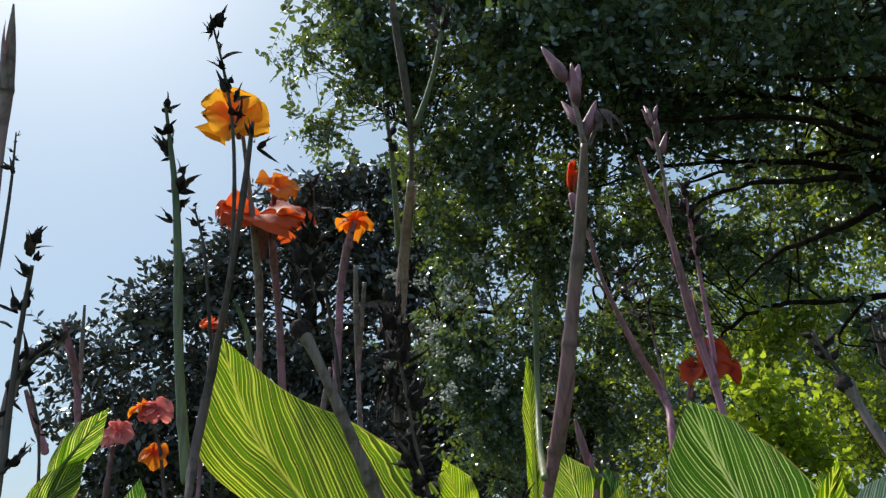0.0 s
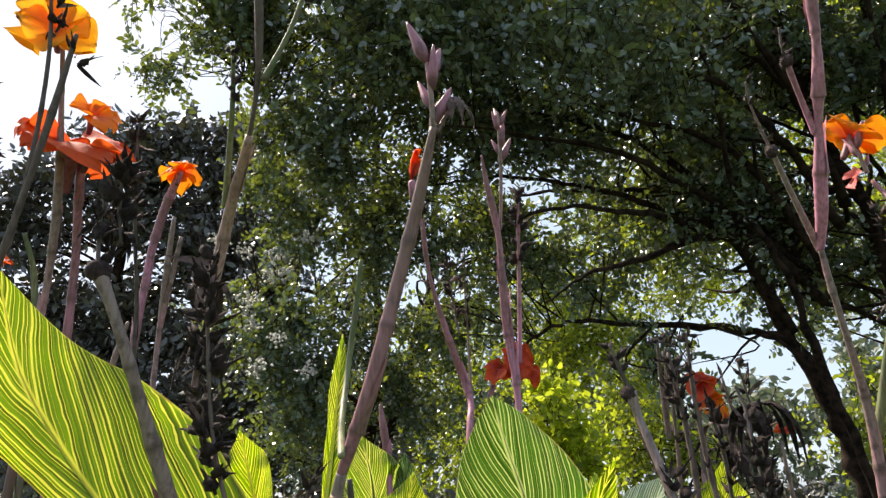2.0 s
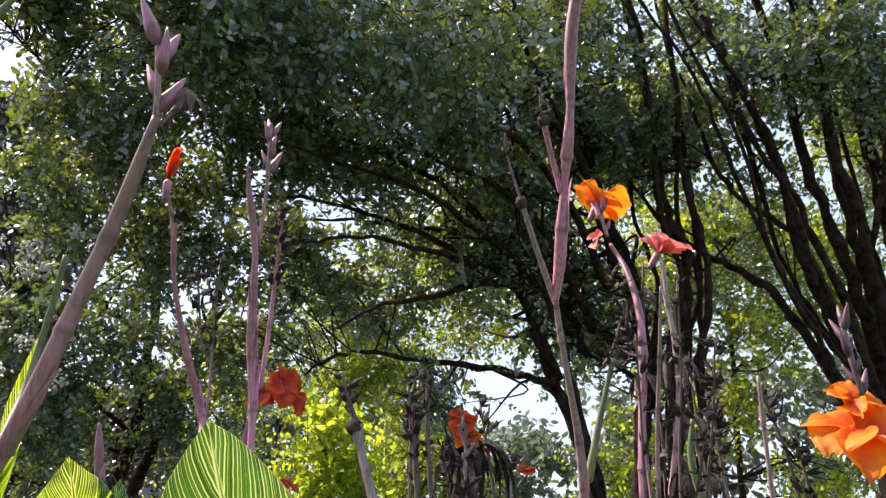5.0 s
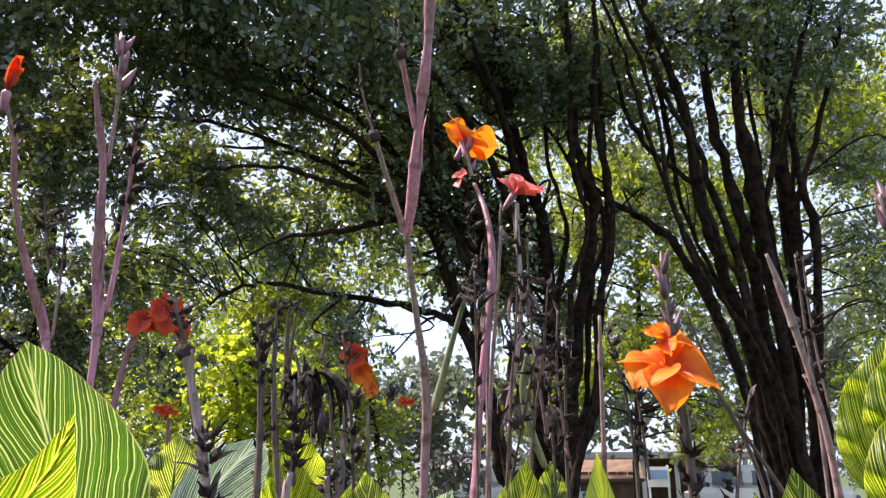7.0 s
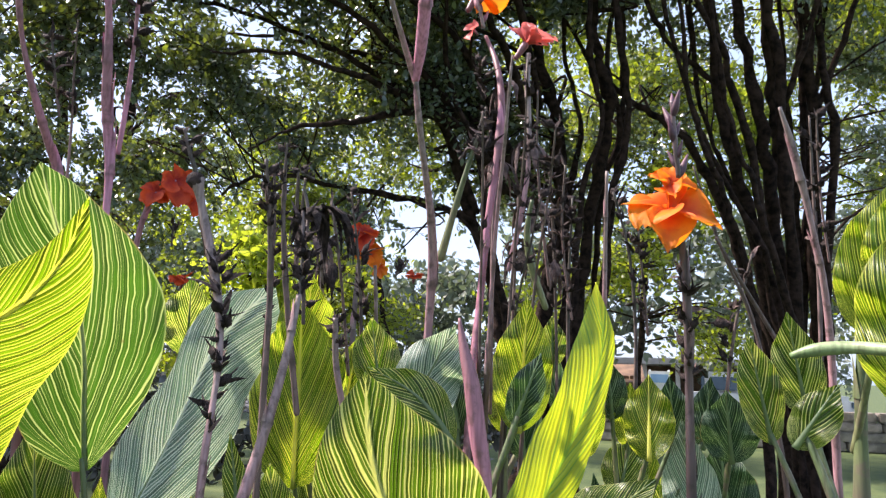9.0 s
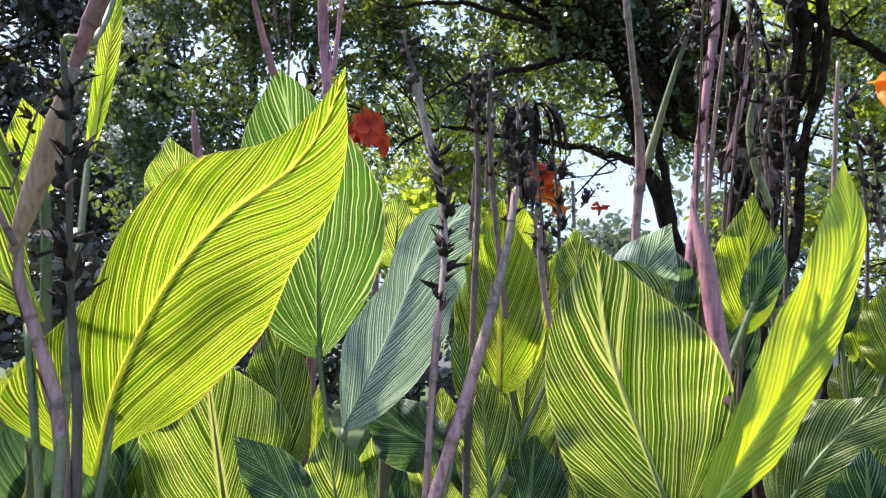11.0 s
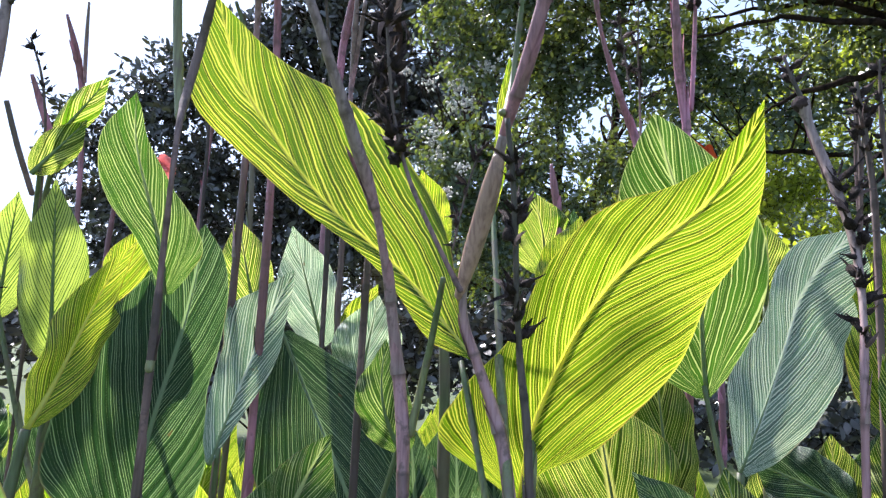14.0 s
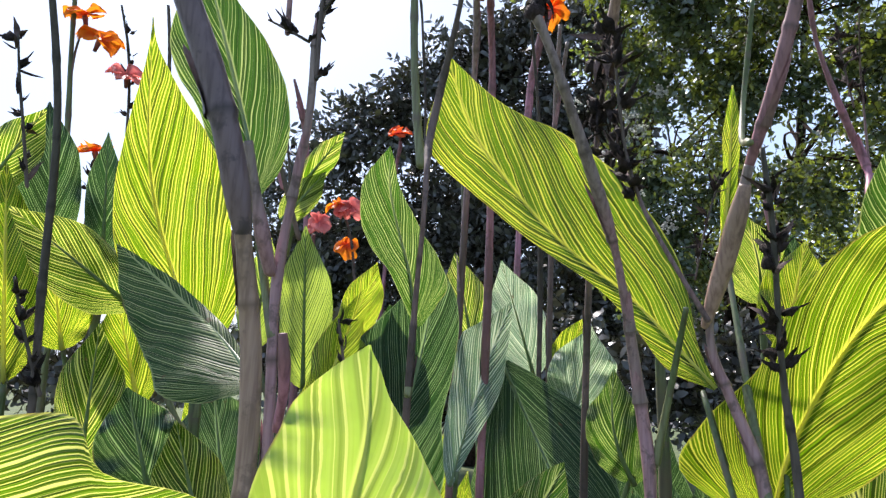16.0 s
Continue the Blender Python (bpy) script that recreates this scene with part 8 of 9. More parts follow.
blade(p, [(0.453, 1.041, 1.271), (0.441, 1.022, 1.336), (0.427, 0.996, 1.425), (0.399, 0.968, 1.517), (0.366, 0.946, 1.591), (0.341, 0.927, 1.655)], [(0.00, 0.014, 0.006), (0.08, 0.059, 0.045), (0.20, 0.081, 0.076), (0.35, 0.097, 0.101), (0.50, 0.108, 0.110), (0.65, 0.096, 0.090), (0.80, 0.070, 0.062), (0.92, 0.032, 0.032)], (-0.108, -0.947, -0.304), "w", 5, -10, 3.2, 0.58)
stem(p, [(0.446, 1.033, 1.289, 0.0034), (0.462, 1.021, 1.183, 0.0042), (0.474, 1.003, 1.115, 0.0052)], "g")
leaf(p, (0.480, 0.971, 1.027), (0.447, 0.967, 1.185), 0.093, (-0.241, -0.968, -0.076), 0.100, 0.000, 12, 0, "b", 29, 0.756, 0, 0.6, 0, 2.2)
stem(p, [(0.476, 0.971, 1.047, 0.0034), (0.462, 0.976, 0.933, 0.0042), (0.443, 0.981, 0.858, 0.0052)], "g")
leaf(p, (0.432, 0.934, 1.063), (0.325, 0.970, 1.174), 0.073, (-0.166, -0.973, 0.158), 0.050, 0.000, 12, 0, "m", 30, 0.756, 0, 0.6, 0, 2.2)
stem(p, [(0.419, 0.938, 1.077, 0.0034), (0.438, 0.958, 0.978, 0.0042), (0.445, 0.982, 0.913, 0.0052)], "g")
p = plant(0.739, 0.596, "leafy canna shoot with cream-striped green leaves")
stem(p, [(0.706, 0.596, 1.136, 0.0060), (0.732, 0.596, 0.986, 0.0080), (0.739, 0.596, 0.568, 0.0100), (0.739, 0.596, 0.000, 0.0120)], "g")
blade(p, [(0.719, 0.594, 1.123), (0.671, 0.597, 1.221), (0.642, 0.599, 1.280), (0.622, 0.599, 1.335), (0.609, 0.594, 1.412)], [(0.00, 0.011, 0.009), (0.08, 0.048, 0.029), (0.20, 0.071, 0.066), (0.35, 0.082, 0.098), (0.50, 0.079, 0.104), (0.65, 0.068, 0.095), (0.80, 0.047, 0.067), (0.92, 0.021, 0.029)], (-0.581, -0.788, -0.204), "b", 19, 12, 2.6, 0.9)
blade(p, [(0.706, 0.545, 1.150), (0.757, 0.534, 1.219), (0.815, 0.521, 1.305), (0.859, 0.511, 1.385), (0.883, 0.508, 1.449), (0.885, 0.518, 1.526)], [(0.00, 0.005, 0.005), (0.08, 0.023, 0.016), (0.20, 0.035, 0.031), (0.35, 0.042, 0.034), (0.50, 0.045, 0.028), (0.65, 0.043, 0.022), (0.80, 0.038, 0.018), (0.92, 0.018, 0.008)], (-0.400, -0.880, -0.250), "l", 20, 14, 3.2, 0.7)
stem(p, [(0.716, 0.546, 1.177, 0.0034), (0.720, 0.572, 1.063, 0.0042), (0.732, 0.596, 0.986, 0.0052)], "g")
leaf(p, (0.787, 0.664, 1.325), (0.708, 0.745, 1.418), 0.060, (-0.604, -0.781, 0.159), 0.040, 0.100, 12, 0, "b", 68, 0.756, 0, 0.6, 0, 2.2)
stem(p, [(0.776, 0.675, 1.338, 0.0034), (0.750, 0.630, 1.202, 0.0042), (0.713, 0.596, 1.099, 0.0052)], "g")
leaf(p, (0.803, 0.575, 1.354), (0.813, 0.541, 1.438), 0.042, (-0.754, -0.634, -0.169), 0.040, 0.000, 12, 0, "m", 70, 0.756, 0, 0.6, 0, 2.2)
stem(p, [(0.805, 0.567, 1.373, 0.0034), (0.754, 0.585, 1.235, 0.0042), (0.706, 0.596, 1.136, 0.0052)], "g")
p = plant(0.884, 1.178, "leafy canna shoot with cream-striped green leaves")
stem(p, [(0.883, 1.166, 1.069, 0.0060), (0.884, 1.175, 0.919, 0.0080), (0.884, 1.178, 0.534, 0.0100), (0.884, 1.178, 0.000, 0.0120)], "g")
leaf(p, (0.883, 1.166, 1.069), (0.879, 1.131, 1.361), 0.135, (-0.541, -0.834, -0.107), 0.040, 0.000, 12, 0, "b", 21, 0.756, 0, 0.6, 0, 2.2)
leaf(p, (0.808, 1.128, 1.208), (0.789, 1.095, 1.539), 0.188, (-0.498, -0.860, -0.113), 0.040, 0.000, 12, 0, "y", 23, 0.756, 0, 0.6, 0, 2.2)
stem(p, [(0.806, 1.126, 1.227, 0.0034), (0.846, 1.149, 1.100, 0.0042), (0.884, 1.169, 1.012, 0.0052)], "g")
leaf(p, (0.951, 1.215, 1.310), (0.967, 1.186, 1.483), 0.080, (-0.561, -0.823, -0.088), 0.040, 0.000, 12, 0, "y", 24, 0.756, 0, 0.6, 0, 2.2)
stem(p, [(0.953, 1.211, 1.330, 0.0034), (0.917, 1.190, 1.179, 0.0042), (0.883, 1.166, 1.069, 0.0052)], "g")
leaf(p, (0.820, 1.149, 1.405), (0.802, 1.086, 1.580), 0.107, (-0.474, -0.812, -0.342), 0.040, 0.000, 12, 0, "y", 81, 0.756, 0, 0.6, 0, 2.2)
stem(p, [(0.818, 1.143, 1.424, 0.0034), (0.852, 1.158, 1.227, 0.0042), (0.883, 1.166, 1.069, 0.0052)], "g")
leaf(p, (0.865, 1.269, 0.975), (0.867, 1.290, 1.223), 0.161, (-0.524, -0.848, 0.078), 0.040, 0.000, 12, 0, "m", 88, 0.756, 0, 0.6, 0, 2.2)
stem(p, [(0.865, 1.271, 0.995, 0.0034), (0.875, 1.223, 0.865, 0.0042), (0.884, 1.176, 0.774, 0.0052)], "g")
leaf(p, (0.936, 1.208, 0.973), (0.961, 1.222, 1.264), 0.155, (-0.586, -0.806, 0.086), 0.040, 0.000, 12, 0, "b", 89, 0.756, 0, 0.6, 0, 2.2)
stem(p, [(0.938, 1.209, 0.993, 0.0034), (0.910, 1.192, 0.888, 0.0042), (0.884, 1.176, 0.822, 0.0052)], "g")
p = plant(1.113, 0.929, "leafy canna shoot with cream-striped green leaves")
stem(p, [(1.114, 0.917, 1.306, 0.0060), (1.113, 0.927, 1.156, 0.0080), (1.113, 0.929, 0.653, 0.0100), (1.113, 0.929, 0.000, 0.0120)], "g")
leaf(p, (1.114, 0.917, 1.306), (1.115, 0.891, 1.502), 0.088, (-0.731, -0.677, -0.083), 0.040, 0.000, 12, 0, "y", 26, 0.756, 0, 0.6, 0, 2.2)
leaf(p, (1.074, 0.828, 1.273), (1.059, 0.819, 1.402), 0.067, (-0.738, -0.661, -0.134), 0.040, 0.000, 12, 0, "m", 28, 0.756, 0, 0.6, 0, 2.2)
stem(p, [(1.072, 0.827, 1.293, 0.0034), (1.094, 0.878, 1.142, 0.0042), (1.113, 0.927, 1.030, 0.0052)], "g")
leaf(p, (1.205, 0.883, 1.429), (1.188, 0.869, 1.522), 0.053, (-0.703, -0.673, -0.230), 0.040, 0.000, 12, 0, "b", 74, 0.756, 0, 0.6, 0, 2.2)
stem(p, [(1.202, 0.880, 1.449, 0.0034), (1.159, 0.903, 1.311, 0.0042), (1.113, 0.923, 1.212, 0.0052)], "g")
p = plant(1.318, 0.938, "leafy canna shoot with cream-striped green leaves")
stem(p, [(1.284, 0.942, 1.351, 0.0060), (1.311, 0.939, 1.201, 0.0080), (1.318, 0.938, 0.675, 0.0100), (1.318, 0.938, 0.000, 0.0120)], "g")
leaf(p, (1.284, 0.942, 1.351), (1.237, 0.948, 1.480), 0.063, (-0.715, -0.660, -0.230), 0.040, 0.000, 12, 0, "m", 27, 0.756, 0, 0.6, 0, 2.2)
leaf(p, (1.440, 0.873, 1.316), (1.426, 0.873, 1.368), 0.074, (-0.793, -0.570, -0.215), 0.040, 0.000, 12, 0, "m", 37, 0.756, 0, 0.6, 0, 2.2)
stem(p, [(1.435, 0.873, 1.335, 0.0034), (1.376, 0.906, 1.183, 0.0042), (1.313, 0.939, 1.069, 0.0052)], "g")
p = plant(1.008, 0.784, "leafy canna shoot with cream-striped green leaves")
stem(p, [(1.062, 0.749, 1.063, 0.0060), (1.019, 0.777, 0.913, 0.0080), (1.008, 0.784, 0.531, 0.0100), (1.008, 0.784, 0.000, 0.0120)], "g")
leaf(p, (1.062, 0.749, 1.063), (1.200, 0.660, 1.256), 0.138, (-0.743, -0.624, 0.242), 0.100, -0.080, 12, 0, "b", 32, 0.756, 0, 0.6, 0, 2.2)
leaf(p, (1.109, 0.740, 1.281), (1.089, 0.712, 1.429), 0.080, (-0.743, -0.632, -0.221), 0.040, 0.000, 12, 0, "y", 92, 0.756, 0, 0.6, 0, 2.2)
stem(p, [(1.107, 0.737, 1.301, 0.0034), (1.086, 0.745, 1.162, 0.0042), (1.062, 0.749, 1.063, 0.0052)], "g")
p = plant(1.216, 0.781, "leafy canna shoot with cream-striped green leaves")
stem(p, [(1.233, 0.761, 1.210, 0.0060), (1.220, 0.777, 1.060, 0.0080), (1.216, 0.781, 0.605, 0.0100), (1.216, 0.781, 0.000, 0.0120)], "g")
leaf(p, (1.233, 0.761, 1.210), (1.252, 0.739, 1.316), 0.080, (-0.830, -0.556, 0.032), 0.040, 0.000, 12, 0, "b", 36, 0.756, 0, 0.6, 0, 2.2)
leaf(p, (1.252, 0.750, 1.292), (1.234, 0.731, 1.404), 0.058, (-0.779, -0.586, -0.223), 0.040, 0.000, 12, 0, "y", 71, 0.756, 0, 0.6, 0, 2.2)
stem(p, [(1.249, 0.747, 1.312, 0.0034), (1.240, 0.759, 1.213, 0.0042), (1.228, 0.767, 1.154, 0.0052)], "g")
leaf(p, (1.311, 0.699, 1.293), (1.283, 0.686, 1.416), 0.068, (-0.791, -0.562, -0.244), 0.040, 0.000, 12, 0, "m", 72, 0.756, 0, 0.6, 0, 2.2)
stem(p, [(1.307, 0.697, 1.312, 0.0034), (1.265, 0.738, 1.166, 0.0042), (1.220, 0.777, 1.060, 0.0052)], "g")
leaf(p, (1.348, 0.667, 1.293), (1.336, 0.640, 1.417), 0.058, (-0.852, -0.487, -0.192), 0.040, 0.000, 12, 0, "m", 73, 0.756, 0, 0.6, 0, 2.2)
stem(p, [(1.346, 0.663, 1.313, 0.0034), (1.284, 0.723, 1.138, 0.0042), (1.219, 0.778, 1.003, 0.0052)], "g")
leaf(p, (1.222, 0.761, 1.339), (1.198, 0.749, 1.444), 0.058, (-0.742, -0.627, -0.239), 0.040, 0.000, 12, 0, "m", 75, 0.756, 0, 0.6, 0, 2.2)
stem(p, [(1.218, 0.759, 1.359, 0.0034), (1.228, 0.761, 1.265, 0.0042), (1.233, 0.761, 1.210, 0.0052)], "g")
leaf(p, (1.329, 0.792, 1.170), (1.322, 0.776, 1.313), 0.078, (-0.833, -0.543, -0.105), 0.040, 0.000, 12, 0, "y", 84, 0.756, 0, 0.6, 0, 2.2)
stem(p, [(1.328, 0.790, 1.189, 0.0034), (1.274, 0.785, 1.048, 0.0042), (1.219, 0.778, 0.946, 0.0052)], "g")
leaf(p, (1.194, 0.668, 1.282), (1.212, 0.678, 1.418), 0.082, (-0.796, -0.586, 0.149), 0.040, 0.000, 12, 0, "y", 93, 0.756, 0, 0.6, 0, 2.2)
stem(p, [(1.197, 0.669, 1.302, 0.0034), (1.207, 0.722, 1.161, 0.0042), (1.220, 0.777, 1.060, 0.0052)], "g")
p = plant(-0.575, 0.886, "leafy canna shoot with cream-striped green leaves")
stem(p, [(-0.588, 0.862, 1.317, 0.0060), (-0.577, 0.881, 1.167, 0.0080), (-0.575, 0.886, 0.659, 0.0100), (-0.575, 0.886, 0.000, 0.0120)], "g")
blade(p, [(-0.582, 0.858, 1.315), (-0.610, 0.834, 1.405), (-0.633, 0.813, 1.478), (-0.648, 0.796, 1.545), (-0.653, 0.773, 1.642), (-0.649, 0.757, 1.716), (-0.646, 0.744, 1.776)], [(0.00, 0.008, 0.013), (0.08, 0.036, 0.060), (0.20, 0.049, 0.079), (0.35, 0.062, 0.093), (0.50, 0.050, 0.098), (0.65, 0.031, 0.083), (0.80, 0.013, 0.040), (0.92, 0.003, 0.008)], (0.543, -0.829, -0.135), "y", 38, 10, 3.0, 0.8)
leaf(p, (-0.689, 0.847, 1.380), (-0.741, 0.659, 1.481), 0.098, (0.833, -0.420, -0.360), 0.050, 0.000, 15, 0, "b", 41, 0.756, 0, 0.6, 0, 2.2)
stem(p, [(-0.694, 0.830, 1.389, 0.0034), (-0.633, 0.864, 1.264, 0.0042), (-0.577, 0.881, 1.167, 0.0052)], "g")
leaf(p, (-0.711, 0.922, 1.238), (-0.747, 0.882, 1.404), 0.090, (0.606, -0.793, -0.064), 0.040, 0.000, 12, 0, "y", 52, 0.756, 0, 0.6, 0, 2.2)
stem(p, [(-0.715, 0.918, 1.257, 0.0034), (-0.644, 0.903, 1.098, 0.0042), (-0.576, 0.883, 0.977, 0.0052)], "g")
leaf(p, (-0.704, 1.199, 1.064), (-0.763, 1.219, 1.270), 0.170, (0.492, -0.865, 0.100), 0.040, 0.000, 12, 0, "m", 97, 0.756, 0, 0.6, 0, 2.2)
stem(p, [(-0.704, 1.199, 1.064, 0.0034), (-0.640, 0.980, 0.900, 0.0042), (-0.575, 0.886, 0.659, 0.0052)], "g")
p = plant(-0.533, 1.132, "leafy canna shoot with cream-striped green leaves")
stem(p, [(-0.532, 1.113, 1.275, 0.0060), (-0.533, 1.128, 1.125, 0.0080), (-0.533, 1.132, 0.637, 0.0100), (-0.533, 1.132, 0.000, 0.0120)], "g")
leaf(p, (-0.532, 1.113, 1.275), (-0.531, 1.059, 1.552), 0.105, (0.404, -0.897, -0.178), 0.040, 0.000, 12, 0, "i", 42, 0.756, 0, 0.6, 0, 2.2)
leaf(p, (-0.475, 1.162, 1.358), (-0.425, 1.144, 1.505), 0.076, (0.293, -0.933, -0.211), 0.040, 0.000, 12, 0, "y", 51, 0.756, 0, 0.6, 0, 2.2)
stem(p, [(-0.469, 1.159, 1.377, 0.0034), (-0.504, 1.142, 1.259, 0.0042), (-0.533, 1.122, 1.181, 0.0052)], "g")
leaf(p, (-0.670, 1.184, 1.342), (-0.639, 1.148, 1.550), 0.088, (0.500, -0.838, -0.219), 0.040, 0.000, 12, 0, "i", 58, 0.756, 0, 0.6, 0, 2.2)
stem(p, [(-0.667, 1.180, 1.362, 0.0034), (-0.601, 1.156, 1.193, 0.0042), (-0.533, 1.129, 1.064, 0.0052)], "g")
p = plant(-0.870, 0.849, "leafy canna shoot with cream-striped green leaves")
stem(p, [(-0.870, 0.829, 1.262, 0.0060), (-0.870, 0.845, 1.112, 0.0080), (-0.870, 0.849, 0.631, 0.0100), (-0.870, 0.849, 0.000, 0.0120)], "g")
leaf(p, (-0.870, 0.829, 1.262), (-0.869, 0.768, 1.573), 0.106, (0.704, -0.696, -0.138), 0.040, 0.000, 12, 0, "y", 46, 0.756, 0, 0.6, 0, 2.2)
leaf(p, (-0.882, 0.890, 1.473), (-0.888, 0.844, 1.700), 0.094, (0.669, -0.731, -0.132), 0.040, 0.000, 12, 0, "m", 47, 0.756, 0, 0.6, 0, 2.2)
stem(p, [(-0.883, 0.886, 1.492, 0.0034), (-0.876, 0.860, 1.357, 0.0042), (-0.870, 0.829, 1.262, 0.0052)], "g")
leaf(p, (-0.910, 0.769, 1.523), (-0.815, 0.765, 1.654), 0.073, (0.579, -0.687, -0.439), 0.040, 0.000, 12, 0, "b", 49, 0.756, 0, 0.6, 0, 2.2)
stem(p, [(-0.898, 0.769, 1.539, 0.0034), (-0.890, 0.799, 1.382, 0.0042), (-0.870, 0.829, 1.262, 0.0052)], "g")
p = plant(-0.877, 1.016, "leafy canna shoot with cream-striped green leaves")
stem(p, [(-0.873, 0.998, 1.465, 0.0060), (-0.876, 1.013, 1.315, 0.0080), (-0.877, 1.016, 0.732, 0.0100), (-0.877, 1.016, 0.000, 0.0120)], "g")
leaf(p, (-0.873, 0.998, 1.465), (-0.865, 0.955, 1.690), 0.064, (0.624, -0.763, -0.166), 0.040, 0.000, 12, 0, "m", 48, 0.756, 0, 0.6, 0, 2.2)
leaf(p, (-0.900, 0.968, 1.317), (-0.916, 0.940, 1.444), 0.103, (0.663, -0.743, -0.086), 0.040, 0.000, 12, 0, "y", 57, 0.756, 0, 0.6, 0, 2.2)
stem(p, [(-0.902, 0.964, 1.336, 0.0034), (-0.888, 0.991, 1.233, 0.0042), (-0.876, 1.013, 1.169, 0.0052)], "g")
p = plant(-0.578, 0.836, "leafy canna shoot with cream-striped green leaves")
stem(p, [(-0.599, 0.812, 1.133, 0.0060), (-0.582, 0.831, 0.983, 0.0080), (-0.578, 0.836, 0.567, 0.0100), (-0.578, 0.836, 0.000, 0.0120)], "g")
leaf(p, (-0.599, 0.812, 1.133), (-0.630, 0.778, 1.271), 0.110, (0.612, -0.789, -0.059), 0.040, 0.000, 12, 0, "m", 53, 0.756, 0, 0.6, 0, 2.2)
leaf(p, (-0.475, 0.744, 1.092), (-0.509, 0.707, 1.240), 0.084, (0.575, -0.815, -0.071), 0.040, 0.000, 12, 0, "b", 54, 0.756, 0, 0.6, 0, 2.2)
stem(p, [(-0.480, 0.739, 1.111, 0.0034), (-0.528, 0.788, 0.950, 0.0042), (-0.581, 0.833, 0.827, 0.0052)], "g")
p = plant(0.263, 1.291, "leafy canna shoot with cream-striped green leaves")
stem(p, [(0.279, 1.275, 1.389, 0.0060), (0.267, 1.288, 1.239, 0.0080), (0.263, 1.291, 0.695, 0.0100), (0.263, 1.291, 0.000, 0.0120)], "g")
leaf(p, (0.279, 1.275, 1.389), (0.310, 1.246, 1.575), 0.117, (-0.243, -0.963, -0.114), 0.040, 0.000, 12, 0, "y", 56, 0.756, 0, 0.6, 0, 2.2)
p = plant(-0.467, 0.878, "leafy canna shoot with cream-striped green leaves")
stem(p, [(-0.446, 0.916, 1.200, 0.0060), (-0.463, 0.886, 1.050, 0.0080), (-0.467, 0.878, 0.600, 0.0100), (-0.467, 0.878, 0.000, 0.0120)], "g")
leaf(p, (-0.446, 0.916, 1.200), (-0.385, 1.026, 1.457), 0.082, (0.856, -0.516, 0.017), 0.040, 0.000, 20, 0, "y", 59, 0.756, 0, 0.6, 0, 2.2)
p = plant(1.214, 0.377, "leafy canna shoot with cream-striped green leaves")
stem(p, [(1.211, 0.350, 1.477, 0.0060), (1.214, 0.371, 1.327, 0.0080), (1.214, 0.377, 0.738, 0.0100), (1.214, 0.377, 0.000, 0.0120)], "g")
leaf(p, (1.211, 0.350, 1.477), (1.204, 0.296, 1.671), 0.093, (-0.931, -0.341, -0.127), 0.040, 0.000, 12, 0, "y", 60, 0.756, 0, 0.6, 0, 2.2)
leaf(p, (1.158, 0.306, 1.505), (1.153, 0.262, 1.661), 0.066, (-0.937, -0.328, -0.122), 0.040, 0.000, 12, 0, "y", 61, 0.756, 0, 0.6, 0, 2.2)
stem(p, [(1.157, 0.300, 1.524, 0.0034), (1.186, 0.339, 1.406, 0.0042), (1.214, 0.371, 1.327, 0.0052)], "g")
leaf(p, (1.231, 0.487, 1.325), (1.178, 0.486, 1.477), 0.061, (-0.812, -0.509, -0.287), 0.040, 0.000, 12, 0, "b", 64, 0.756, 0, 0.6, 0, 2.2)
stem(p, [(1.225, 0.487, 1.344, 0.0034), (1.222, 0.430, 1.206, 0.0042), (1.214, 0.373, 1.106, 0.0052)], "g")
leaf(p, (1.262, 0.449, 1.365), (1.213, 0.446, 1.509), 0.069, (-0.839, -0.459, -0.292), 0.040, 0.000, 12, 0, "b", 65, 0.756, 0, 0.6, 0, 2.2)
stem(p, [(1.255, 0.448, 1.384, 0.0034), (1.238, 0.411, 1.263, 0.0042), (1.214, 0.373, 1.180, 0.0052)], "g")
p = plant(1.051, 0.251, "leafy canna shoot with cream-striped green leaves")
stem(p, [(1.041, 0.230, 1.373, 0.0060), (1.049, 0.247, 1.223, 0.0080), (1.051, 0.251, 0.687, 0.0100), (1.051, 0.251, 0.000, 0.0120)], "g")
leaf(p, (1.041, 0.230, 1.373), (1.015, 0.178, 1.614), 0.153, (-0.950, -0.271, -0.158), 0.050, 0.000, 12, 0, "y", 62, 0.756, 0, 0.6, 0, 2.2)
leaf(p, (1.050, 0.369, 1.338), (1.073, 0.326, 1.411), 0.052, (-0.917, -0.394, 0.061), 0.040, 0.000, 12, 0, "b", 66, 0.756, 0, 0.6, 0, 2.2)
stem(p, [(1.055, 0.359, 1.355, 0.0034), (1.049, 0.308, 1.204, 0.0042), (1.049, 0.248, 1.089, 0.0052)], "g")
p = plant(0.298, 1.470, "leafy canna shoot with cream-striped green leaves")
stem(p, [(0.276, 1.433, 1.489, 0.0060), (0.294, 1.463, 1.339, 0.0080), (0.298, 1.470, 0.745, 0.0100), (0.298, 1.470, 0.000, 0.0120)], "g")
leaf(p, (0.276, 1.433, 1.489), (0.236, 1.368, 1.649), 0.127, (-0.090, -0.913, -0.397), 0.040, 0.050, 12, 0, "b", 77, 0.756, 0, 0.6, 0, 2.2)
leaf(p, (0.334, 1.434, 1.485), (0.323, 1.379, 1.617), 0.074, (-0.203, -0.899, -0.388), 0.040, 0.000, 12, 0, "m", 78, 0.756, 0, 0.6, 0, 2.2)
stem(p, [(0.332, 1.426, 1.503, 0.0034), (0.314, 1.448, 1.402, 0.0042), (0.294, 1.463, 1.339, 0.0052)], "g")
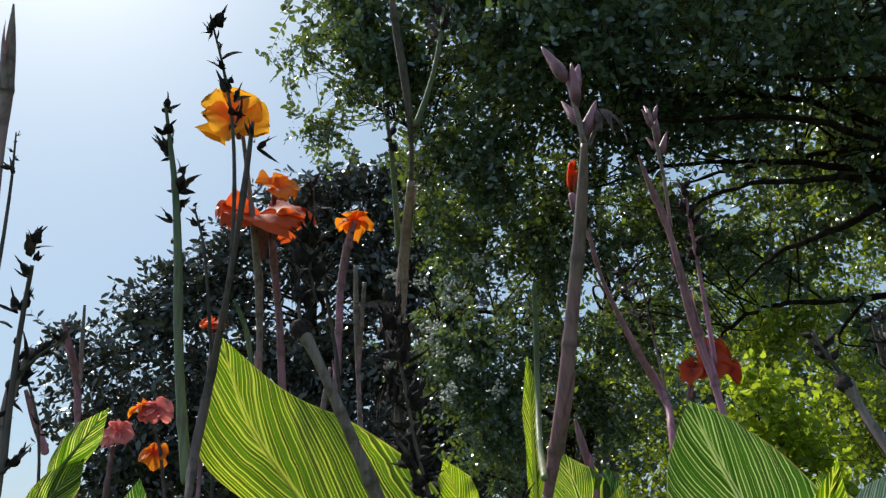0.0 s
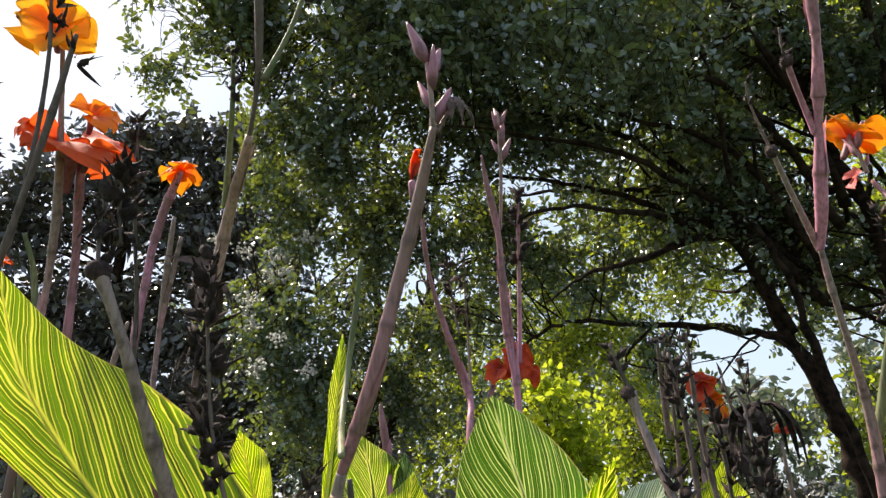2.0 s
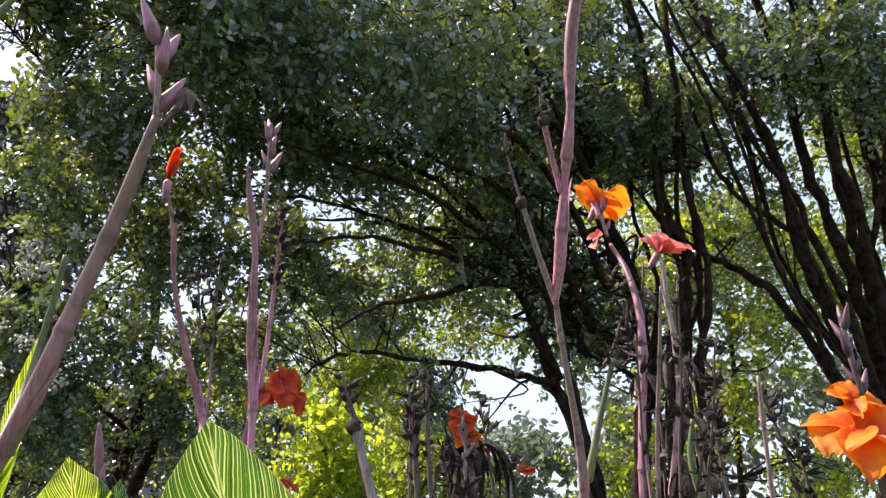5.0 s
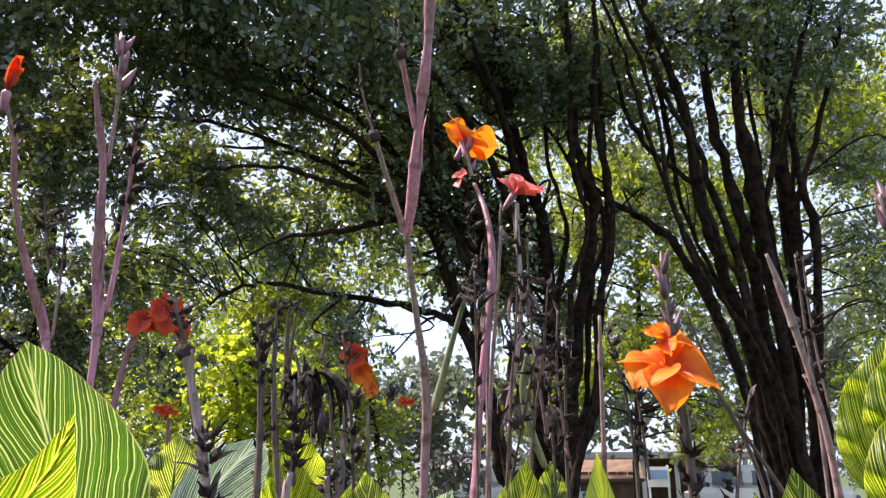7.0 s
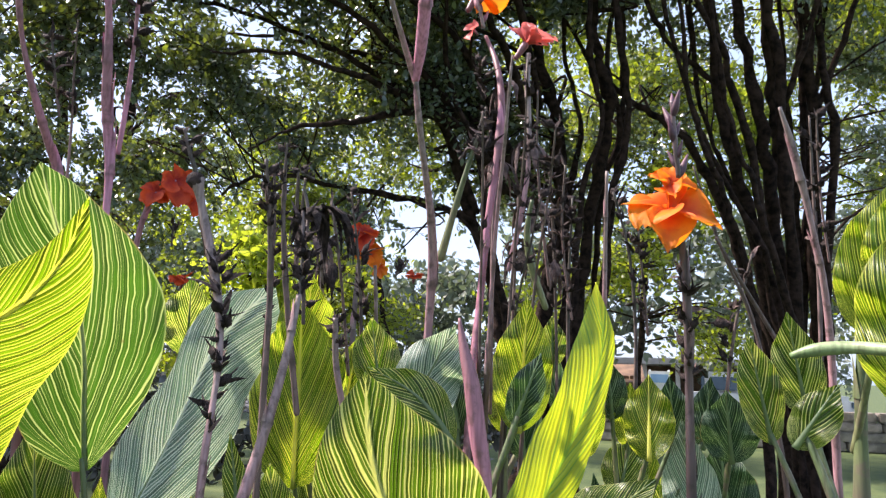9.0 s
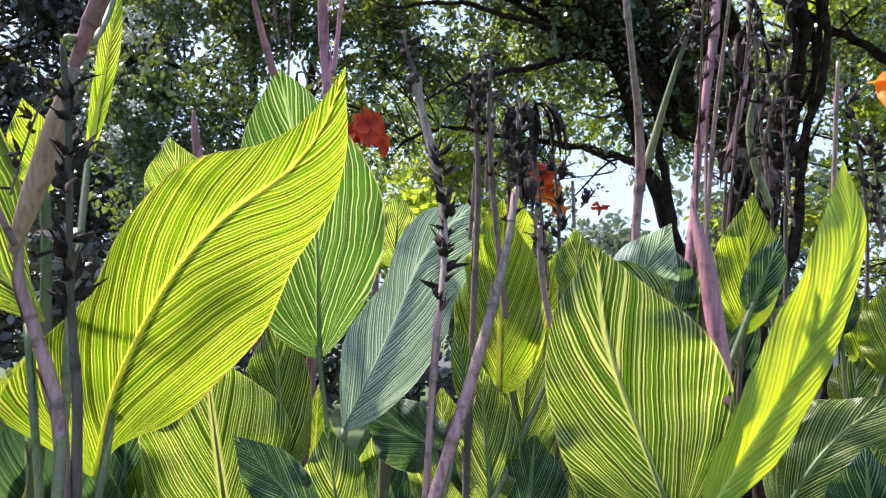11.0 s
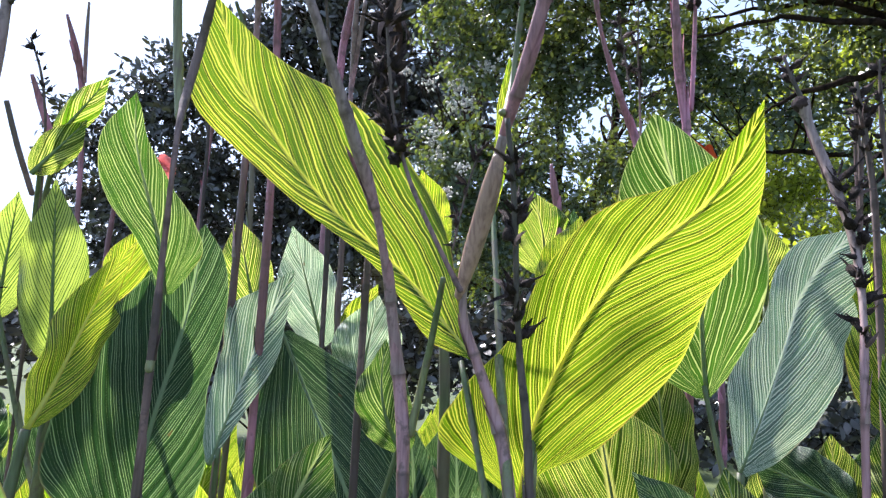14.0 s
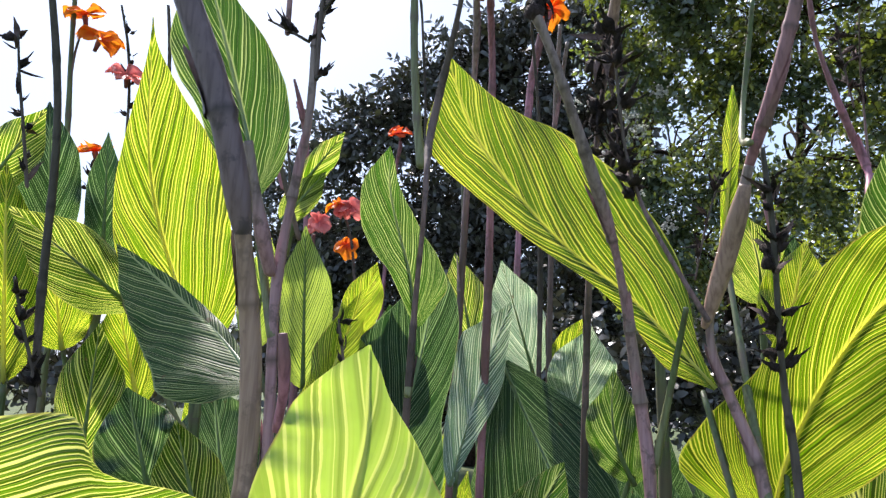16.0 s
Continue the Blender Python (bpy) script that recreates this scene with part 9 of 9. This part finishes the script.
p = plant(0.088, 1.305, "leafy canna shoot with cream-striped green leaves")
stem(p, [(0.060, 1.268, 1.507, 0.0060), (0.082, 1.297, 1.357, 0.0080), (0.088, 1.305, 0.753, 0.0100), (0.088, 1.305, 0.000, 0.0120)], "g")
leaf(p, (0.060, 1.268, 1.507), (0.020, 1.215, 1.638), 0.075, (0.080, -0.931, -0.356), 0.040, 0.000, 12, 0, "y", 79, 0.756, 0, 0.6, 0, 2.2)
p = plant(0.665, 1.299, "leafy canna shoot with cream-striped green leaves")
stem(p, [(0.652, 1.267, 1.432, 0.0060), (0.662, 1.292, 1.282, 0.0080), (0.665, 1.299, 0.716, 0.0100), (0.665, 1.299, 0.000, 0.0120)], "g")
leaf(p, (0.652, 1.267, 1.432), (0.634, 1.220, 1.570), 0.097, (-0.312, -0.886, -0.342), 0.040, 0.000, 12, 0, "b", 80, 0.756, 0, 0.6, 0, 2.2)
leaf(p, (0.810, 1.332, 0.936), (0.781, 1.304, 1.207), 0.153, (-0.465, -0.874, -0.139), 0.040, 0.000, 12, 0, "b", 91, 0.756, 0, 0.6, 0, 2.2)
stem(p, [(0.808, 1.330, 0.956, 0.0034), (0.737, 1.315, 0.771, 0.0042), (0.665, 1.299, 0.627, 0.0052)], "g")
p = plant(1.370, 0.680, "leafy canna shoot with cream-striped green leaves")
stem(p, [(1.349, 0.678, 1.081, 0.0060), (1.365, 0.680, 0.931, 0.0080), (1.370, 0.680, 0.540, 0.0100), (1.370, 0.680, 0.000, 0.0120)], "g")
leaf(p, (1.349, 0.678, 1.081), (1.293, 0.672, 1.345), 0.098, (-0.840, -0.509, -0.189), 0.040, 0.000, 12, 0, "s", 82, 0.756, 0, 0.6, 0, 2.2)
leaf(p, (1.348, 0.744, 1.030), (1.313, 0.734, 1.233), 0.121, (-0.827, -0.537, -0.168), 0.040, 0.000, 12, 0, "b", 86, 0.756, 0, 0.6, 0, 2.2)
stem(p, [(1.345, 0.743, 1.050, 0.0034), (1.357, 0.712, 0.922, 0.0042), (1.366, 0.680, 0.833, 0.0052)], "g")
leaf(p, (1.502, 0.705, 1.099), (1.456, 0.700, 1.311), 0.117, (-0.858, -0.476, -0.194), 0.040, 0.000, 12, 0, "m", 87, 0.756, 0, 0.6, 0, 2.2)
stem(p, [(1.497, 0.705, 1.119, 0.0034), (1.434, 0.693, 0.956, 0.0042), (1.366, 0.680, 0.833, 0.0052)], "g")
leaf(p, (1.292, 0.583, 1.283), (1.264, 0.573, 1.396), 0.089, (-0.823, -0.508, -0.252), 0.040, 0.000, 12, 0, "m", 94, 0.756, 0, 0.6, 0, 2.2)
stem(p, [(1.287, 0.581, 1.302, 0.0034), (1.323, 0.631, 1.153, 0.0042), (1.353, 0.679, 1.043, 0.0052)], "g")
p = plant(1.073, 1.237, "leafy canna shoot with cream-striped green leaves")
stem(p, [(1.075, 1.241, 0.965, 0.0060), (1.074, 1.238, 0.815, 0.0080), (1.073, 1.237, 0.482, 0.0100), (1.073, 1.237, 0.000, 0.0120)], "g")
leaf(p, (1.075, 1.241, 0.965), (1.080, 1.253, 1.288), 0.183, (-0.628, -0.777, 0.039), 0.040, 0.000, 12, 0, "b", 90, 0.756, 0, 0.6, 0, 2.2)
p = plant(0.967, 0.820, "bundle of thin mauve-grey canna stalks gone to seed")
stem(p, [(0.849, 0.631, 1.833, 0.0022), (0.882, 0.671, 1.748, 0.0029), (0.905, 0.724, 1.649, 0.0035), (0.957, 0.800, 1.421, 0.0042), (0.967, 0.820, 0.000, 0.0059)], "u")
stem(p, [(0.866, 0.616, 1.837, 0.0018), (0.907, 0.655, 1.732, 0.0023), (0.932, 0.707, 1.633, 0.0029), (0.974, 0.785, 1.421, 0.0034), (0.984, 0.805, 0.000, 0.0048)], "d")
pods(p, [(0.866, 0.616, 1.837, 0.0018), (0.907, 0.655, 1.732, 0.0023), (0.932, 0.707, 1.633, 0.0029)], 12, 0.030, 140)
stem(p, [(0.912, 0.607, 1.752, 0.0020), (0.944, 0.644, 1.677, 0.0025), (0.968, 0.694, 1.584, 0.0031), (0.996, 0.766, 1.421, 0.0036), (1.006, 0.786, 0.000, 0.0050)], "d")
pods(p, [(0.912, 0.607, 1.752, 0.0020), (0.944, 0.644, 1.677, 0.0025), (0.968, 0.694, 1.584, 0.0031)], 16, 0.030, 141)
stem(p, [(0.916, 0.639, 1.657, 0.0016), (0.936, 0.688, 1.574, 0.0021), (0.958, 0.738, 1.487, 0.0025), (0.983, 0.777, 1.421, 0.0030), (0.993, 0.797, 0.000, 0.0042)], "k")
pods(p, [(0.916, 0.639, 1.657, 0.0016), (0.936, 0.688, 1.574, 0.0021), (0.958, 0.738, 1.487, 0.0025)], 12, 0.030, 142)
stem(p, [(0.831, 0.669, 1.772, 0.0020), (0.870, 0.707, 1.677, 0.0025), (0.904, 0.754, 1.568, 0.0031), (0.953, 0.803, 1.421, 0.0036), (0.963, 0.823, 0.000, 0.0050)], "d")
pods(p, [(0.831, 0.669, 1.772, 0.0020), (0.870, 0.707, 1.677, 0.0025), (0.904, 0.754, 1.568, 0.0031)], 10, 0.030, 143)
p = plant(1.231, 0.891, "bundle of dry brown canna stalks")
stem(p, [(1.142, 0.830, 1.779, 0.0026), (1.170, 0.844, 1.655, 0.0043), (1.195, 0.867, 1.512, 0.0043), (1.216, 0.881, 1.319, 0.0051), (1.225, 0.887, 0.659, 0.0054), (1.231, 0.891, 0.000, 0.0059)], "d")
stem(p, [(1.089, 0.859, 1.743, 0.0026), (1.110, 0.888, 1.591, 0.0043), (1.130, 0.926, 1.321, 0.0050)], "d")
stem(p, [(1.195, 0.823, 1.742, 0.0026), (1.215, 0.860, 1.564, 0.0044), (1.247, 0.882, 1.316, 0.0052)], "k")
pods(p, [(1.143, 0.831, 1.774, 0.0026), (1.170, 0.844, 1.655, 0.0035), (1.193, 0.865, 1.522, 0.0035)], 17, 0.042, 120)
pods(p, [(1.090, 0.860, 1.738, 0.0026), (1.110, 0.888, 1.591, 0.0034)], 13, 0.039, 121)
pods(p, [(1.196, 0.824, 1.737, 0.0026), (1.215, 0.860, 1.564, 0.0035)], 14, 0.041, 122)
wilted(p, (1.161, 0.837, 1.612), 7, 0.083, 66)
wilted(p, (1.090, 0.860, 1.650), 7, 0.082, 67)
p = plant(0.949, 1.138, "dry canna stalks with withered flower heads")
stem(p, [(0.892, 1.119, 1.755, 0.0027), (0.928, 1.131, 1.616, 0.0045), (0.945, 1.142, 1.488, 0.0054), (0.947, 1.140, 1.313, 0.0052), (0.948, 1.139, 0.657, 0.0055), (0.949, 1.138, 0.000, 0.0060)], "d")
stem(p, [(0.834, 1.126, 1.672, 0.0026), (0.861, 1.147, 1.528, 0.0043), (0.879, 1.170, 1.315, 0.0051)], "u")
stem(p, [(0.949, 1.112, 1.616, 0.0036), (0.973, 1.131, 1.488, 0.0045), (0.983, 1.137, 1.311, 0.0053)], "u")
pods(p, [(0.893, 1.120, 1.750, 0.0027), (0.928, 1.131, 1.616, 0.0036), (0.945, 1.142, 1.488, 0.0036)], 21, 0.044, 123)
pods(p, [(0.835, 1.127, 1.667, 0.0026), (0.861, 1.147, 1.528, 0.0035), (0.876, 1.172, 1.405, 0.0035)], 18, 0.044, 124)
wilted(p, (0.842, 1.112, 1.609), 8, 0.094, 68, POD)
wilted(p, (0.775, 1.052, 1.639), 7, 0.088, 69)
p = plant(1.413, 0.543, "leaning dry canna stalks with shrivelled bracts")
stem(p, [(1.251, 0.605, 1.767, 0.0024), (1.300, 0.601, 1.644, 0.0040), (1.373, 0.579, 1.512, 0.0048), (1.396, 0.558, 1.428, 0.0055), (1.406, 0.549, 0.714, 0.0058), (1.413, 0.543, 0.000, 0.0063)], "d")
stem(p, [(1.398, 0.588, 1.632, 0.0025), (1.392, 0.627, 1.523, 0.0042), (1.385, 0.649, 1.338, 0.0049)], "d")
stem(p, [(1.430, 0.488, 1.870, 0.0025), (1.457, 0.507, 1.731, 0.0042), (1.493, 0.511, 1.573, 0.0050), (1.492, 0.529, 1.342, 0.0056)], "d")
pods(p, [(1.399, 0.589, 1.627, 0.0025), (1.392, 0.627, 1.523, 0.0033), (1.376, 0.633, 1.416, 0.0032)], 17, 0.040, 127)
pods(p, [(1.431, 0.489, 1.865, 0.0025), (1.457, 0.507, 1.731, 0.0033), (1.486, 0.511, 1.592, 0.0033)], 17, 0.040, 128)
stem(p, [(1.235, 0.760, 1.749, 0.0026), (1.278, 0.751, 1.657, 0.0035), (1.310, 0.768, 1.513, 0.0043), (1.321, 0.788, 1.330, 0.0051)], "k")
pods(p, [(1.236, 0.761, 1.744, 0.0026), (1.278, 0.751, 1.657, 0.0026), (1.310, 0.768, 1.513, 0.0035)], 18, 0.040, 129)


# ---- lower leaves of the bed ----
rng = random.Random(77)
for k in range(84):
    turn = radians(rng.uniform(-42, 66))
    far = rng.uniform(1.3, 2.4)
    x, y = 0.1 + far * math.sin(turn), far * math.cos(turn)
    if y < 0.35:
        continue
    p = plant(x, y, "leafy canna shoot low in the bed")
    top = rng.uniform(0.5, 0.72)
    stem(p, [(x, y, top, 0.008), (x + rng.uniform(-0.02, 0.02), y, top * 0.5, 0.010), (x, y, 0.0, 0.012)], "g")
    for j in range(3):
        a = turn + radians(180) + rng.uniform(-1.3, 1.3) if j else rng.uniform(0, 6.28)
        reach, high = rng.uniform(0.06, 0.24), rng.uniform(0.36, 0.52)
        b = (x + 0.02 * math.sin(a), y + 0.02 * math.cos(a), top - 0.02 * j)
        t = (x + reach * math.sin(a), y + reach * math.cos(a), top + high)
        leaf(p, b, t, rng.uniform(0.16, 0.25), (-math.sin(turn), -math.cos(turn), 0.35), rng.uniform(0.02, 0.1), rng.uniform(-0.06, 0.06), rng.uniform(8, 20), rng.uniform(-30, 30), rng.choice("mmmby"), 200 + 3 * k + j)


# ---- beyond the trees ----
def block(name, c, size, turn, material, parent, label="", bevel=0.02):
    """A bevelled block, its base centre at c, turned about z."""
    bm = bmesh.new()
    bmesh.ops.create_cube(bm, size=1.0)
    bmesh.ops.scale(bm, vec=size, verts=bm.verts)
    bmesh.ops.bevel(bm, geom=list(bm.edges), offset=bevel, segments=2, affect='EDGES')
    m = Matrix.Translation(Vector(c) + Vector((0, 0, size[2] / 2))) @ Matrix.Rotation(radians(turn), 4, 'Z')
    bm.transform(m)
    bm.verts.index_update()
    v = [x.co.copy() for x in bm.verts]
    f = [[x.index for x in q.verts] for q in bm.faces]
    bm.free()
    return part(name, v, f, material, parent, label, smooth=False)


def at(turn, far, z=0.0):
    """A place at degrees to the right of +y and a distance."""
    return (far * math.sin(radians(turn)), far * math.cos(radians(turn)), z)


road = block("road", at(55, 24, -0.02), (60, 7, 0.03), -55, ASPHALT, None, "", 0.005)
tagged(road, "grey asphalt parking road beyond the lawn", "road", "", "structure")
wall = new("stone_wall")
wall.location = at(55, 17)
tagged(wall, "low dry-stone wall along the road", "wall")
wr = random.Random(5)
ux, uy = math.cos(radians(-55)), math.sin(radians(-55))
for row in range(4):
    s = -9.0
    while s < 9.0:
        ln = wr.uniform(0.35, 0.8)
        c = (wall.location.x + ux * (s + ln / 2), wall.location.y + uy * (s + ln / 2), row * 0.2)
        block("stone", c, (ln - 0.02, 0.4 + wr.uniform(-0.05, 0.05), 0.19), -55 + wr.uniform(-2, 2), STONE, wall, "", 0.03)
        s += ln


def parked_car(c, turn, label):
    car = new("parked_car")
    car.location = c
    tagged(car, label, "car", "cars beyond the wall")
    r = Matrix.Rotation(radians(turn), 4, 'Z')

    def put(x, y, z):
        return tuple(Vector(c) + r @ Vector((x, y, z)))

    body = block("body", put(0, 0, 0.35), (4.6, 1.85, 0.65), turn, WHITE_PAINT, car, "", 0.14)
    cabin = block("cabin", put(-0.3, 0, 0.95), (2.9, 1.65, 0.68), turn, WHITE_PAINT, car, "", 0.2)
    for sy in (-1, 1):
        for sx, ln in ((-1.05, 0.9), (0.1, 1.0)):
            block("side_window", put(sx, sy * 0.80, 1.08), (ln, 0.07, 0.40), turn, DARK_GLASS, cabin, "", 0.03)
        for sx in (-1.45, 1.45):
            w = block("wheel", put(sx, sy * 0.85, 0.0), (0.66, 0.22, 0.66), turn, RUBBER, car, "black tyre", 0.1)
    block("windscreen", put(1.08, 0, 1.06), (0.1, 1.35, 0.44), turn, DARK_GLASS, cabin, "", 0.03)
    block("rear_window", put(-1.72, 0, 1.06), (0.1, 1.35, 0.44), turn, DARK_GLASS, cabin, "", 0.03)
    for sy in (-0.65, 0.65):
        block("headlight", put(2.26, sy, 0.68), (0.1, 0.34, 0.16), turn, DARK_GLASS, body, "", 0.02)
    return car


parked_car(at(63.2, 24.0, 0.0), -60, "white car parked behind the tree trunks")
parked_car(at(45.0, 24.0, 0.0), -50, "pale car half hidden by dry stalks")

board = new("notice_board")
board.location = at(56.0, 20.0)
tagged(board, "small white and blue notice board on posts", "sign")
bt = -56
br = Matrix.Rotation(radians(bt), 4, 'Z')
for sx in (-0.24, 0.24):
    block("post", tuple(Vector(board.location) + br @ Vector((sx, 0, 0))), (0.06, 0.06, 1.62), bt, WHITE_PAINT, board, "", 0.008)
block("panel", tuple(Vector(board.location) + br @ Vector((0, -0.05, 1.08))), (0.56, 0.04, 0.50), bt, WHITE_PAINT, board, "", 0.008)
block("blue_field", tuple(Vector(board.location) + br @ Vector((0, -0.075, 1.28))), (0.44, 0.012, 0.22), bt, SIGN_BLUE, board, "pale blue field", 0.003)

shed = new("garden_shed")
shed.location = at(51.2, 24.0)
tagged(shed, "low brown timber shed with sloping roof", "shed")
st = -51.2
sr = Matrix.Rotation(radians(st), 4, 'Z')
for k in range(9):
    block("board", tuple(Vector(shed.location) + sr @ Vector((-1.2 + 0.3 * k, 0, 0))), (0.28, 0.05, 1.45), st, TIMBER, shed, "", 0.01)
roof = block("roof", (0, 0, 0), (3.1, 2.2, 0.10), 0, TIMBER, shed, "", 0.02)
roof.data.transform(Matrix.Translation(Vector(shed.location) + sr @ Vector((0, 0.7, 1.45))) @ sr @ Matrix.Rotation(radians(16), 4, 'X'))

hut = new("pavilion")
hut.location = at(53, 30)
tagged(hut, "low pavilion with white posts and grey flat roof", "pavilion")
ht = -53
hr = Matrix.Rotation(radians(ht), 4, 'Z')
for sx in (-4.5, -1.5, 0.9, 2.1, 4.5):
    block("post", tuple(Vector(hut.location) + hr @ Vector((sx, -1.6, 0))), (0.16, 0.16, 1.9), ht, WHITE_PAINT, hut)
block("rear_wall", tuple(Vector(hut.location) + hr @ Vector((0, 1.6, 0))), (9.4, 0.15, 1.9), ht, TIMBER, hut)
block("roof", tuple(Vector(hut.location) + hr @ Vector((0, 0, 1.9))), (10.5, 4.4, 0.24), ht, ROOFING, hut)
